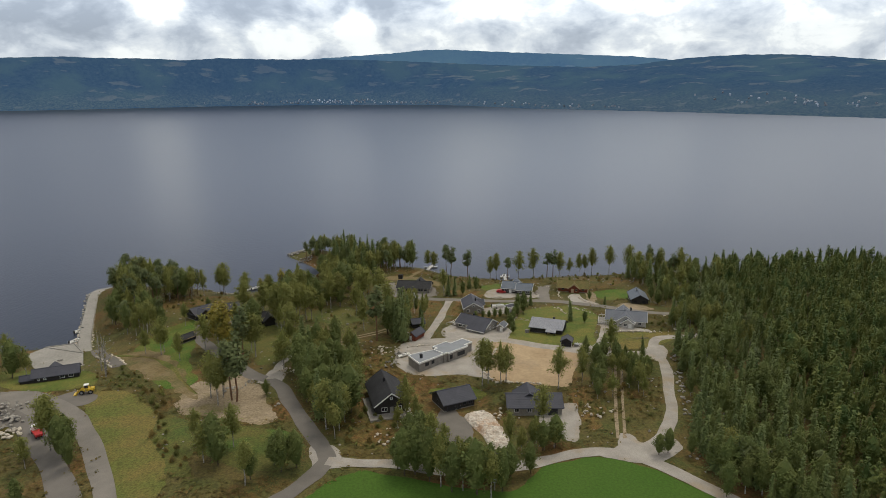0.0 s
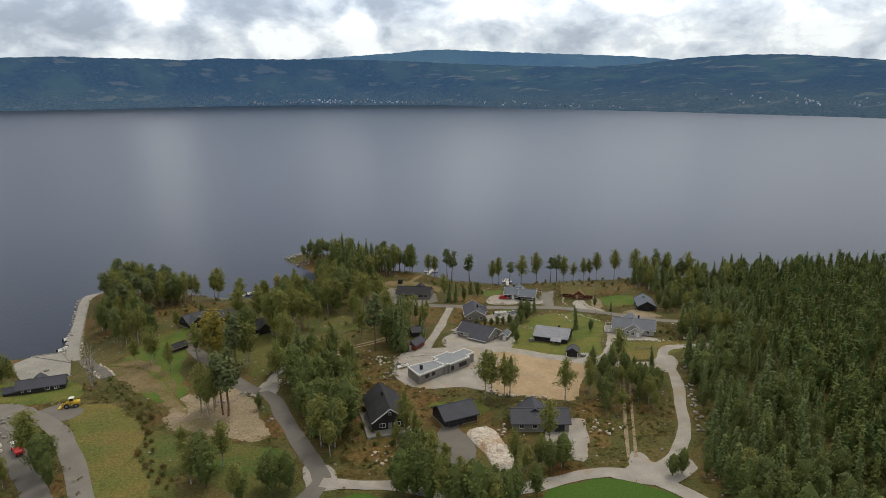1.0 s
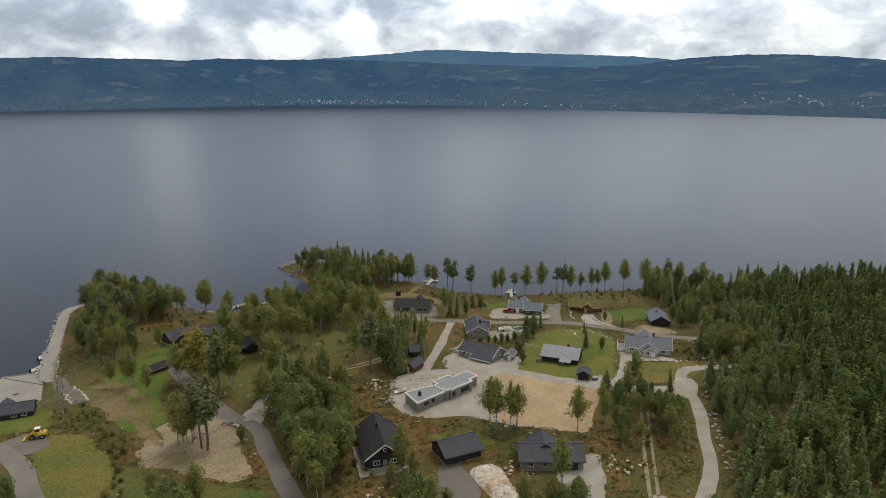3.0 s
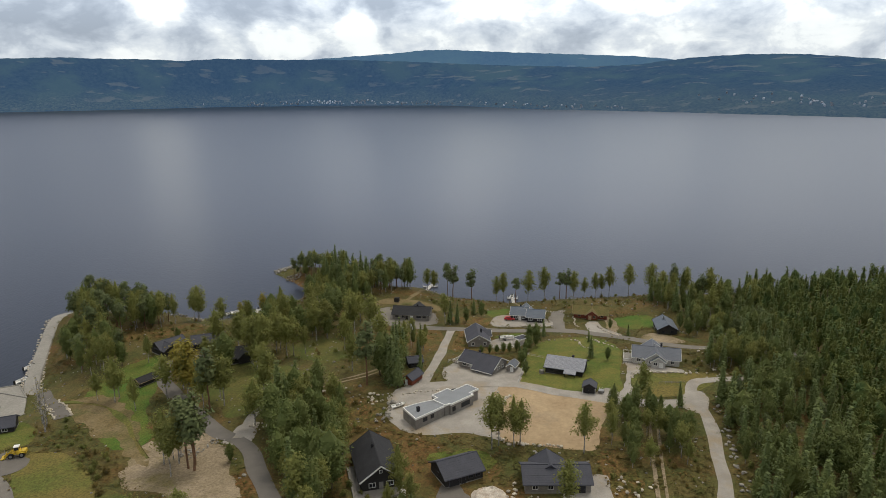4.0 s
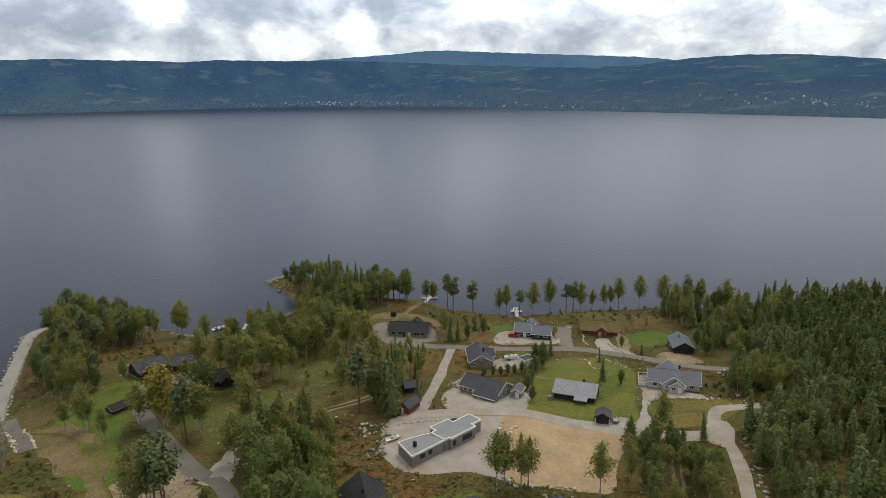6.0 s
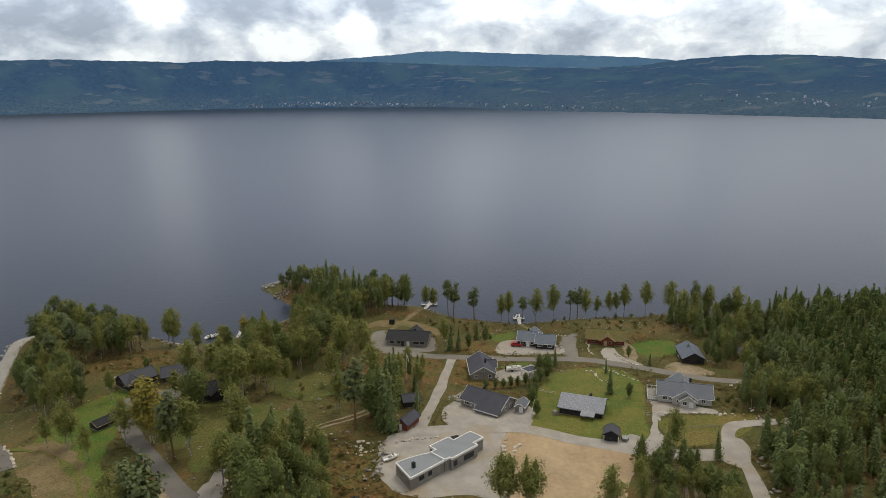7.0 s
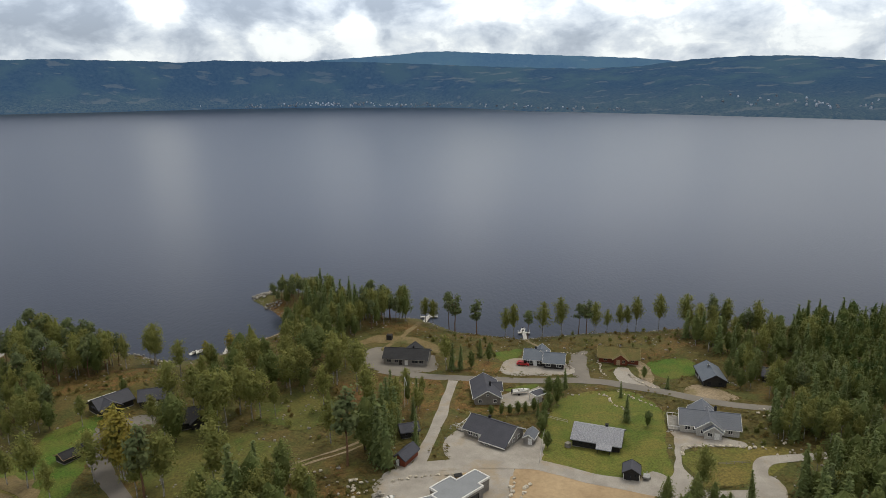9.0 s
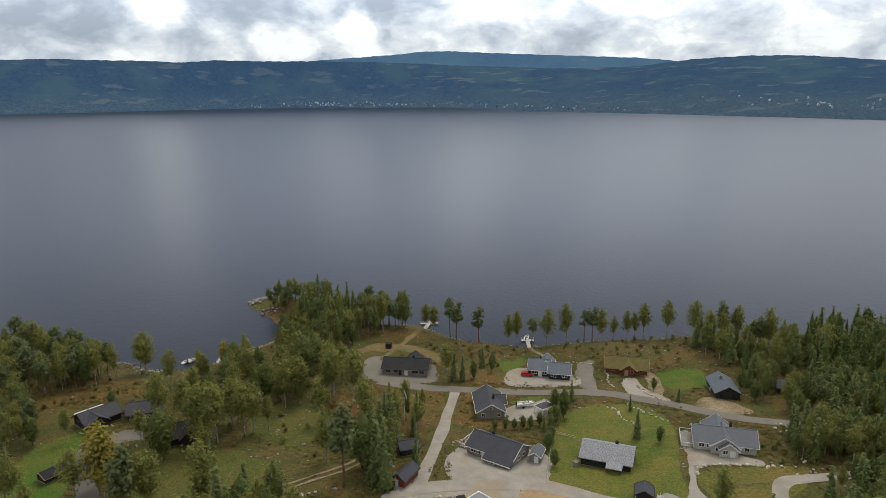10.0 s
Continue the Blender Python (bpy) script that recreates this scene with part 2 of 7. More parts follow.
M = dict(
    ground=material("heath", (0.074, 0.080, 0.021), (0.112, 0.088, 0.029), 0.10, 1.4, 0.95, 0.5, 1.6, 0.75, c=(0.150, 0.080, 0.027), grain=0.5),
    lawn=material("lawn", (0.098, 0.128, 0.021), (0.150, 0.142, 0.032), 0.16, 2.2, 0.95, 0.4, 3, 0.7, c=(0.074, 0.112, 0.016), grain=0.5),
    bright=material("green grass", (0.066, 0.125, 0.015), (0.112, 0.125, 0.024), 0.13, 2.2, 0.95, 0.4, 3, 0.7, grain=0.55),
    field=material("green field", (0.046, 0.104, 0.010), (0.056, 0.112, 0.013), 0.06, 1.6, 0.95, 0.3, 3, 0.5, grain=0.25),
    dry=material("dry meadow", (0.158, 0.128, 0.036), (0.112, 0.120, 0.026), 0.085, 1.6, 0.95, 0.4, 2, 0.8, c=(0.095, 0.118, 0.024), grain=0.5),
    gravel=material("pale gravel", (0.365, 0.342, 0.312), (0.280, 0.260, 0.235), 0.22, 5, 0.95, 0.15, 8, 0.6, c=(0.315, 0.262, 0.195), grain=0.2),
    road=material("worn road", (0.215, 0.198, 0.176), (0.165, 0.153, 0.137), 0.16, 5, 0.95, 0.15, 8, 0.5, grain=0.14),
    asphalt=material("grey road", (0.165, 0.152, 0.138), (0.130, 0.120, 0.109), 0.16, 5, 0.9, 0.15, 8, 0.5, grain=0.1),
    sand=material("sandy lot", (0.40, 0.30, 0.185), (0.33, 0.24, 0.145), 0.11, 0.9, 0.95, 0.3, 3, 0.7, c=(0.30, 0.235, 0.16), grain=0.16),
    soil=material("trodden soil", (0.30, 0.24, 0.165), (0.22, 0.175, 0.112), 0.14, 1.6, 0.95, 0.5, 3, 0.7, c=(0.17, 0.14, 0.055), grain=0.4),
    worn=material("worn grass and earth", (0.150, 0.112, 0.046), (0.195, 0.150, 0.078), 0.12, 1.6, 0.95, 0.5, 3, 0.7, c=(0.095, 0.100, 0.030), grain=0.4),
    rough=material("rough meadow", (0.078, 0.096, 0.021), (0.116, 0.106, 0.028), 0.11, 1.6, 0.95, 0.4, 2, 0.7, c=(0.055, 0.105, 0.016), grain=0.5),
    rust=material("rust-red heather", (0.165, 0.094, 0.032), (0.108, 0.098, 0.026), 0.22, 2.0, 0.95, 0.8, 1.8, 0.7, grain=0.6),
    rock=material("pale rock", (0.58, 0.54, 0.48), (0.40, 0.37, 0.33), 0.5, 3, 0.9, 0.7, 2.5, 0.7),
    stone=material("grey stone", (0.34, 0.32, 0.29), (0.22, 0.21, 0.19), 0.8, 3, 0.9, 0.6, 3, 0.6, island=0.25),
    concrete=material("concrete", (0.32, 0.305, 0.28), (0.26, 0.25, 0.23), 0.15, 1.5, 0.9, 0.2, 5, 0.5, grain=0.2),
    bark=material("dark bark", (0.07, 0.055, 0.042), (0.11, 0.09, 0.07), 1.2, 6, 0.95, 0.6, 6),
    birchbark=material("birch bark", (0.42, 0.40, 0.37), (0.16, 0.15, 0.14), 1.6, 5, 0.9, 0.3, 6, 0.8),
    pinebark=material("pine bark", (0.14, 0.085, 0.055), (0.21, 0.12, 0.07), 0.8, 5, 0.95, 0.6, 6),
    birchleaf=material("birch leaves", (0.175, 0.200, 0.054), (0.240, 0.235, 0.064), 0.25, 1.5, 0.75, contrast=0.4, island=0.10, objvar=0.28, trans=0.36, grain=0.15),
    aspenleaf=material("aspen leaves", (0.120, 0.156, 0.045), (0.168, 0.186, 0.054), 0.25, 1.5, 0.75, contrast=0.4, island=0.10, objvar=0.28, trans=0.32, grain=0.15),
    rustleaf=material("rusty shrub leaves", (0.190, 0.125, 0.036), (0.145, 0.126, 0.036), 0.2, 1.5, 0.8, contrast=0.5, island=0.25, objvar=0.3, trans=0.28, grain=0.25),
    bushleaf=material("willow leaves", (0.140, 0.165, 0.044), (0.190, 0.182, 0.050), 0.2, 1.5, 0.8, contrast=0.5, island=0.25, objvar=0.35, trans=0.28, grain=0.25),
    leaf=material("broad leaves", (0.102, 0.138, 0.038), (0.142, 0.162, 0.045), 0.25, 1.5, 0.75, contrast=0.4, island=0.10, objvar=0.3, trans=0.3, grain=0.15),
    yellowleaf=material("yellowing leaves", (0.30, 0.235, 0.042), (0.23, 0.215, 0.042), 0.3, 1.5, 0.75, contrast=0.5, island=0.2, trans=0.34, grain=0.2),
    needle=material("spruce needles", (0.105, 0.145, 0.050), (0.150, 0.175, 0.055), 0.25, 1.5, 0.8, contrast=0.4, island=0.10, objvar=0.25, trans=0.15, grain=0.2),
    pineneedle=material("pine needles", (0.100, 0.130, 0.052), (0.140, 0.160, 0.060), 0.25, 1.5, 0.8, contrast=0.4, island=0.10, objvar=0.2, trans=0.15, grain=0.2),
    forestleaf=material("forest crowns", (0.068, 0.110, 0.030), (0.145, 0.164, 0.042), 0.22, 0.6, 0.8, contrast=0.75, island=0.10, trans=0.25, grain=0.15),
    heather=material("heather and shrubs", (0.098, 0.102, 0.027), (0.150, 0.102, 0.033), 0.13, 1.1, 0.9, contrast=0.7, island=0.14, trans=0.3, grain=0.3),
    slate=material("dark roof", (0.050, 0.053, 0.070), (0.062, 0.065, 0.084), 0.4, 3, 0.7, 0.2, 6, grain=0.15),
    black=material("black roof", (0.022, 0.023, 0.027), (0.032, 0.033, 0.038), 0.4, 3, 0.8, 0.2, 6),
    greyroof=material("grey roof", (0.135, 0.148, 0.178), (0.115, 0.128, 0.156), 0.4, 3, 0.65, 0.2, 6, grain=0.15),
    bluegrey=material("blue-grey roof", (0.100, 0.122, 0.160), (0.122, 0.144, 0.180), 0.4, 3, 0.65, 0.2, 6, grain=0.15),
    paletile=material("pale tiles", (0.38, 0.39, 0.43), (0.21, 0.22, 0.255), 4.5, 10, 0.75, 0.3, 6, 0.8),
    turf=material("turf roof", (0.12, 0.115, 0.04), (0.16, 0.125, 0.05), 0.5, 3, 0.95, 0.8, 3),
    felt=material("roofing felt", (0.245, 0.262, 0.288), (0.215, 0.230, 0.250), 0.3, 3, 0.85, 0.2, 5, grain=0.1),
    darkwood=material("dark stained boards", (0.024, 0.023, 0.023), (0.036, 0.034, 0.033), 0.6, 5, 0.8, 0.3, 6, wave=("Z", 3.0)),
    greywood=material("weathered boards", (0.265, 0.25, 0.228), (0.19, 0.178, 0.165), 0.6, 5, 0.85, 0.3, 6, wave=("Z", 3.0), grain=0.2),
    palewood=material("pale painted boards", (0.50, 0.49, 0.47), (0.42, 0.41, 0.39), 0.6, 5, 0.7, 0.3, 6, wave=("Z", 3.0)),
    redwood=material("red stained logs", (0.20, 0.055, 0.028), (0.15, 0.042, 0.022), 0.6, 5, 0.8, 0.3, 6, wave=("Z", 2.0)),
    tan=material("new timber", (0.42, 0.31, 0.19), (0.34, 0.25, 0.15), 0.6, 5, 0.8, 0.2, 6),
    white=material("white paint", (0.78, 0.78, 0.76), (0.70, 0.70, 0.69), 0.5, 5, 0.5),
    metal=material("grey metal", (0.35, 0.36, 0.37), (0.28, 0.29, 0.30), 0.8, 5, 0.4, metallic=0.8),
    rubber=material("black rubber", (0.018, 0.018, 0.018), (0.028, 0.028, 0.028), 2, 9, 0.85),
    yellow=material("yellow machine paint", (0.62, 0.43, 0.04), (0.52, 0.36, 0.04), 0.8, 5, 0.45),
    red=material("red paint", (0.45, 0.03, 0.03), (0.38, 0.025, 0.03), 0.8, 5, 0.4),
    orange=material("orange paint", (0.55, 0.13, 0.02), (0.45, 0.10, 0.02), 0.8, 5, 0.5),
)


def glass_material():
    m = bpy.data.materials.new("window glass")
    m.use_nodes = True
    b = m.node_tree.nodes["Principled BSDF"]
    b.inputs["Base Color"].default_value = (0.02, 0.024, 0.03, 1)
    b.inputs["Roughness"].default_value = 0.06
    return m


M["glass"] = glass_material()


def water_material():
    m = bpy.data.materials.new("lake water")
    m.use_nodes = True
    nt = m.node_tree
    nd, ln = nt.nodes, nt.links.new
    b = nd["Principled BSDF"]
    b.inputs["Base Color"].default_value = (0.006, 0.011, 0.024, 1)
    b.inputs["Roughness"].default_value = 0.29
    b.inputs["Anisotropic"].default_value = 0.6     # the swell runs across the lake
    along = nd.new("ShaderNodeCombineXYZ")
    along.inputs[0].default_value = 1.0
    ln(along.outputs[0], b.inputs["Tangent"])
    b.inputs["IOR"].default_value = 1.333
    geo = nd.new("ShaderNodeNewGeometry")
    mp = nd.new("ShaderNodeMapping")
    mp.inputs["Rotation"].default_value = (0, 0, radians(28))
    mp.inputs["Scale"].default_value = (0.42, 0.16, 1)
    ln(geo.outputs["Position"], mp.inputs[0])
    n1 = nd.new("ShaderNodeTexNoise")
    n1.inputs["Scale"].default_value, n1.inputs["Detail"].default_value = 1.6, 4
    ln(mp.outputs[0], n1.inputs["Vector"])
    # gusts: patches of rougher and calmer water
    n2 = nd.new("ShaderNodeTexNoise")
    n2.inputs["Scale"].default_value, n2.inputs["Detail"].default_value = 0.006, 3
    ln(geo.outputs["Position"], n2.inputs["Vector"])
    mr = nd.new("ShaderNodeMapRange")
    mr.inputs["From Min"].default_value, mr.inputs["From Max"].default_value = 0.35, 0.65
    mr.inputs["To Min"].default_value, mr.inputs["To Max"].default_value = 0.18, 0.42
    ln(n2.outputs[0], mr.inputs[0])
    bn = nd.new("ShaderNodeBump")
    bn.inputs["Distance"].default_value = 0.5
    far = nd.new("ShaderNodeVectorMath")
    far.operation = "LENGTH"
    ln(geo.outputs["Position"], far.inputs[0])
    fade = nd.new("ShaderNodeMapRange")
    fade.inputs["From Min"].default_value, fade.inputs["From Max"].default_value = 230, 800
    fade.inputs["To Min"].default_value, fade.inputs["To Max"].default_value = 1.0, 0.0
    ln(far.outputs["Value"], fade.inputs[0])
    mm = nd.new("ShaderNodeMath")
    mm.operation = "MULTIPLY"
    ln(mr.outputs[0], mm.inputs[0]), ln(fade.outputs[0], mm.inputs[1])
    ln(mm.outputs[0], bn.inputs["Strength"])
    ln(n1.outputs[0], bn.inputs["Height"])
    ln(bn.outputs[0], b.inputs["Normal"])
    return m


M["water"] = water_material()


# ---- building helpers ----
def mesh_from(name, verts, faces, mats):
    me = bpy.data.meshes.new(name)
    me.from_pydata([tuple(v) for v in verts], [], [tuple(f) for f in faces])
    for m in mats if isinstance(mats, (list, tuple)) else [mats]:
        me.materials.append(m)
    return me


def part(name, bm, mat, parent=None, label=""):
    me = bpy.data.meshes.new(name)
    bm.to_mesh(me)
    bm.free()
    me.materials.append(mat)
    ob = new(name, me)
    if parent:
        ob.parent = parent
    return tagged(ob, label)


def thing(name, m, label, category, group="", kind=""):
    e = new(name)
    e.empty_display_size = 0.5
    e.matrix_world = m
    return tagged(e, label, category, group, kind)


def box(bm, x0, y0, z0, x1, y1, z1, bevel=0.0, m=None):
    r = bmesh.ops.create_cube(bm, size=1)
    vs = r["verts"]
    for v in vs:
        v.co = Vector((x0 + (v.co.x + .5) * (x1 - x0), y0 + (v.co.y + .5) * (y1 - y0), z0 + (v.co.z + .5) * (z1 - z0)))
        if m:
            v.co = m @ v.co
    if bevel:
        es = list({e for v in vs for e in v.link_edges})
        bmesh.ops.bevel(bm, geom=es, offset=bevel, segments=1, affect="EDGES")
    return bm


def boxes(*rows, bevel=0.0):
    bm = bmesh.new()
    for r in rows:
        box(bm, *r, bevel=bevel)
    return bm


def prism(bm, pts, y0, y1):
    """Extrude an x-z outline along y."""
    a = [bm.verts.new((x, y0, z)) for x, z in pts]
    b = [bm.verts.new((x, y1, z)) for x, z in pts]
    n = len(pts)
    bm.faces.new(a), bm.faces.new(b[::-1])
    for i in range(n):
        bm.faces.new((a[i], b[i], b[(i + 1) % n], a[(i + 1) % n]))
    bmesh.ops.recalc_face_normals(bm, faces=bm.faces)
    return bm


def tube(bm, a, b, r0, r1, n=7):
    a, b = Vector(a), Vector(b)
    q = (b - a).to_track_quat("Z", "Y")
    ra = [bm.verts.new(a + q @ Vector((r0 * math.cos(2 * math.pi * i / n), r0 * math.sin(2 * math.pi * i / n), 0))) for i in range(n)]
    rb = [bm.verts.new(b + q @ Vector((r1 * math.cos(2 * math.pi * i / n), r1 * math.sin(2 * math.pi * i / n), 0))) for i in range(n)]
    for i in range(n):
        bm.faces.new((ra[i], ra[(i + 1) % n], rb[(i + 1) % n], rb[i]))
    bm.faces.new(ra[::-1]), bm.faces.new(rb)
    return bm


# ---- the shore and the ground ----
SHORE = np.array([(-4700, -900), (-900, 120), (-260, 186), (-185, 221), (-171, 228), (-157, 230), (-150, 229), (-186, 292), (-190, 306), (-182, 312),
                  (-152, 314), (-137, 308), (-121, 302), (-111, 306), (-103, 313), (-96, 326), (-90, 336), (-89, 349), (-103, 366),
                  (-117, 381), (-112, 394), (-92, 391), (-66, 374), (-50, 357), (-36, 357), (-19, 341), (-3, 336), (8, 333),
                  (33, 341), (60, 345), (74, 349), (109, 352), (180, 366), (320, 358), (900, 250), (4700, -900)], float)


def shore_distance(x, y):
    """Distance from the waterline, positive on land."""
    x, y = np.asarray(x, float), np.asarray(y, float)
    best = np.full(x.shape, 1e9)
    inside = np.zeros(x.shape, bool)
    pts = np.vstack([SHORE, [(4700, -5000), (-4700, -5000)]])
    for (ax, ay), (bx, by) in zip(pts, np.roll(pts, -1, 0)):
        dx, dy = bx - ax, by - ay
        k = np.clip(((x - ax) * dx + (y - ay) * dy) / (dx * dx + dy * dy), 0, 1)
        best = np.minimum(best, np.hypot(x - ax - k * dx, y - ay - k * dy))
        cross = (ay > y) != (by > y)
        with np.errstate(divide="ignore", invalid="ignore"):
            xs = ax + (y - ay) * dx / (dy if dy else 1e-9)
        inside ^= cross & (x < xs)
    return np.where(inside, best, -best)


def height(x, y):
    x, y = np.asarray(x, float), np.asarray(y, float)
    d = shore_distance(x, y)
    up = 6.0 * (1 - np.exp(-np.maximum(d, 0) / 13.0)) + 0.1
    up = up * (1 - 0.5 * np.exp(-((x + 150) ** 2 + (y - 210) ** 2) / 480.0))
    wob = 0.22 * np.sin(x / 17.0 + 1.3 * np.sin(y / 23.0)) + 0.18 * np.sin(y / 14.0 + x / 31.0)
    inland, east = np.clip((d - 45) / 75, 0, 1), np.clip((x + 115) / 55, 0, 1)      # the land goes on rising behind the shore houses
    up = up + 3.8 * inland ** 2 * (3 - 2 * inland) * east ** 2 * (3 - 2 * east)
    return np.where(d > 0, up + wob * np.clip(d / 30, 0, 1), np.maximum(-6.0, 0.1 + d * 0.16))


HX, HY = np.arange(-300, 301, 1.0), np.arange(0, 431, 1.0)
HG = height(*np.meshgrid(HX, HY))


def h1(x, y):
    """Height of the ground at one place, between the nodes of a one-metre grid."""
    i, j = int(math.floor(x + 300)), int(math.floor(y))
    if not (0 <= i < 600 and 0 <= j < 430):
        return float(height(np.array([x]), np.array([y]))[0])
    u, v = x + 300 - i, y - j
    return float((HG[j, i] * (1 - u) + HG[j, i + 1] * u) * (1 - v) + (HG[j + 1, i] * (1 - u) + HG[j + 1, i + 1] * u) * v)


def axis(lo, a, b, hi, step):
    near = np.arange(a, b + 0.01, step)
    left = a - np.geomspace(step * 1.5, a - lo, 26)[::-1]
    right = b + np.geomspace(step * 1.5, hi - b, 26)
    return np.concatenate([left, near, right])


def build_ground():
    xs, ys = axis(-4700, -240, 200, 4700, 2.5), axis(-1500, 60, 410, 4600, 2.5)
    gx, gy = np.meshgrid(xs, ys)
    z = height(gx, gy)
    nx, ny = len(xs), len(ys)
    v = np.stack([gx, gy, z], -1).reshape(-1, 3)
    i = np.arange(nx * ny).reshape(ny, nx)
    f = np.stack([i[:-1, :-1], i[:-1, 1:], i[1:, 1:], i[1:, :-1]], -1).reshape(-1, 4)
    me = mesh_from("ground", v.tolist(), f.tolist(), M["ground"])
    me.shade_smooth()
    tagged(new("ground", me), "rough heath ground with moss, dry grass and rust-red heather", "ground", kind="structure")


build_ground()
me = mesh_from("water", [(-4700, -900, 0), (4700, -900, 0), (4700, 4690, 0), (-4700, 4690, 0)], [(0, 1, 2, 3)], M["water"])
tagged(new("water", me), "calm grey lake with fine ripples reflecting clouds", "lake", kind="structure")


from mathutils.geometry import delaunay_2d_cdt


def smooth_loop(pts, n=6, closed=True):
    p = np.array(pts, float)
    out = []
    m = len(p)
    for i in range(m if closed else m - 1):
        p0, p1 = p[(i - 1) % m] if closed or i else p[i], p[i]
        p2 = p[(i + 1) % m]
        p3 = p[(i + 2) % m] if closed or i + 2 < m else p2
        for k in range(n):
            t = k / n
            out.append(0.5 * ((2 * p1) + (p2 - p0) * t + (2 * p0 - 5 * p1 + 4 * p2 - p3) * t * t + (3 * p1 - p0 - 3 * p2 + p3) * t ** 3))
    if not closed:
        out.append(p[-1])
    return np.array(out)


OPEN, LINES, GRASS = [], [], []


def drape(name, pts, mat, label, category, lift=0.06, ragged=1.1, smooth=5, step=3.0):
    """A patch of another surface laid on the ground inside a closed outline."""
    if category not in ("heath",) and "birches" not in label and "shrubs" not in label:
        OPEN.append(pts)
    elif category == "lawn":
        GRASS.append(pts)
    rng = np.random.default_rng(len(name) + len(label) + int(abs(pts[0][0]) * 10))
    loop = smooth_loop(pts, smooth) if smooth > 1 else np.array(pts, float)
    dense = []
    for a, b in zip(loop, np.roll(loop, -1, 0)):
        k = max(1, int(np.hypot(*(b - a)) / 1.2))
        dense += [a + (b - a) * i / k for i in range(k)]
    loop = np.array(dense)
    if ragged:
        w = rng.normal(0, 1, (len(loop), 2))
        w = (w + np.roll(w, 1, 0) + np.roll(w, -1, 0)) / 2
        loop = loop + w * ragged * 0.35
    lo, hi = loop.min(0), loop.max(0)
    gx, gy = np.meshgrid(np.arange(lo[0], hi[0], step), np.arange(lo[1], hi[1], step))
    inner = np.stack([gx.ravel(), gy.ravel()], -1)
    n = len(loop)
    vs = [Vector(p) for p in np.vstack([loop, inner])]
    v, _, f, *_ = delaunay_2d_cdt(vs, [(i, (i + 1) % n) for i in range(n)], [], 1, 1e-4)
    xy = np.array([tuple(q) for q in v])
    z = height(xy[:, 0], xy[:, 1]) + lift
    me = mesh_from(name, np.column_stack([xy, z]).tolist(), f, mat)
    me.shade_smooth()
    return tagged(new(name, me), label, category, kind="structure")


def strip(name, pts, width, mat, label, lift=0.10, ragged=0.55, category="road"):
    """A road or track along a line, laid on the ground."""
    rng = np.random.default_rng(int(abs(pts[0][0] * 7 + pts[-1][1] * 3)))
    c = smooth_loop(pts, 8, closed=False)
    LINES.append((c, width))
    t = np.gradient(c, axis=0)
    t /= np.linalg.norm(t, axis=1)[:, None] + 1e-9
    nrm = np.column_stack([-t[:, 1], t[:, 0]])
    cols = np.linspace(-0.5, 0.5, 5)
    jig = rng.normal(0, ragged * 0.8, (len(c), 2))
    for _ in range(3):
        jig = (jig + np.roll(jig, 1, 0) + np.roll(jig, -1, 0)) / 3
    verts, faces = [], []
    for i in range(len(c)):
        for j, k in enumerate(cols):
            w = width * k + (jig[i, 0] if j == 0 else jig[i, 1] if j == 4 else 0)
            p = c[i] + nrm[i] * w
            verts.append((p[0], p[1]))
    xy = np.array(verts)
    z = height(xy[:, 0], xy[:, 1]) + lift
    for i in range(len(c) - 1):
        for j in range(4):
            a = i * 5 + j
            faces.append((a, a + 1, a + 6, a + 5))
    me = mesh_from(name, np.column_stack([xy, z]).tolist(), faces, mat)
    me.shade_smooth()
    ob = new(name, me)
    return tagged(ob, label, category, kind="structure")


# meadows, lawns and bare ground
drape("field", [(-36.4, 124.6), (-30.8, 133.2), (-24.7, 136.4), (-16.5, 134.6), (-6.0, 131.6), (8.0, 130.4), (15.6, 139.2), (21.1, 142.6), (27.0, 145.6), (35.2, 145.2), (43.0, 140.2), (50.4, 133.2), (63.5, 119.0), (90, 100), (60, 70), (-30, 70), (-60, 95)],
      M["field"], "smooth bright green grass field", "field", 0.05)
drape("lawn", [(11.8, 250.5), (20.8, 268.1), (38.7, 271.9), (45.1, 259.6), (44.8, 251.3), (41.4, 233.5), (39.8, 220.2), (36.5, 218.7), (31.7, 221.2), (26.9, 217.8), (14.4, 219.8), (9.3, 225.0)],
      M["lawn"], "mown garden lawn round the dark cabin", "lawn")
drape("lawn", [(44.7, 231.2), (57.7, 234.5), (71.1, 234.9), (64.3, 224.0), (55.6, 218.7), (45.1, 217.3), (43.7, 223.1)], M["dry"], "dry grass bed below the pale house", "lawn")
drape("lawn", [(50, 297), (58, 303), (66, 302), (65.9, 290.5), (56.8, 283.9), (50.9, 286.3)], M["bright"], "bright green lawn beside the dark cabin", "lawn")
drape("lawn", [(-2, 304), (7, 310), (6, 298), (0, 297)], M["bright"], "small bright green lawn", "lawn")
drape("lawn", [(1.0, 271.8), (9.7, 276.9), (12.5, 275.2), (6.0, 270.7)], M["lawn"], "narrow grass strip beside the parking", "lawn", 0.16)
drape("lawn", [(-127, 222), (-123, 240), (-117, 251), (-110, 236), (-104, 221), (-97.9, 204.9), (-89.5, 189.1), (-96.7, 183.6), (-107, 192), (-119, 208)], M["bright"], "sloping rough green grass below the dark cottages", "lawn", 0.06, 2.0)
drape("lawn", [(-148, 205), (-128, 198), (-122, 186), (-134, 181), (-150, 184), (-165, 195)], M["lawn"], "mown grass behind the quay", "lawn")
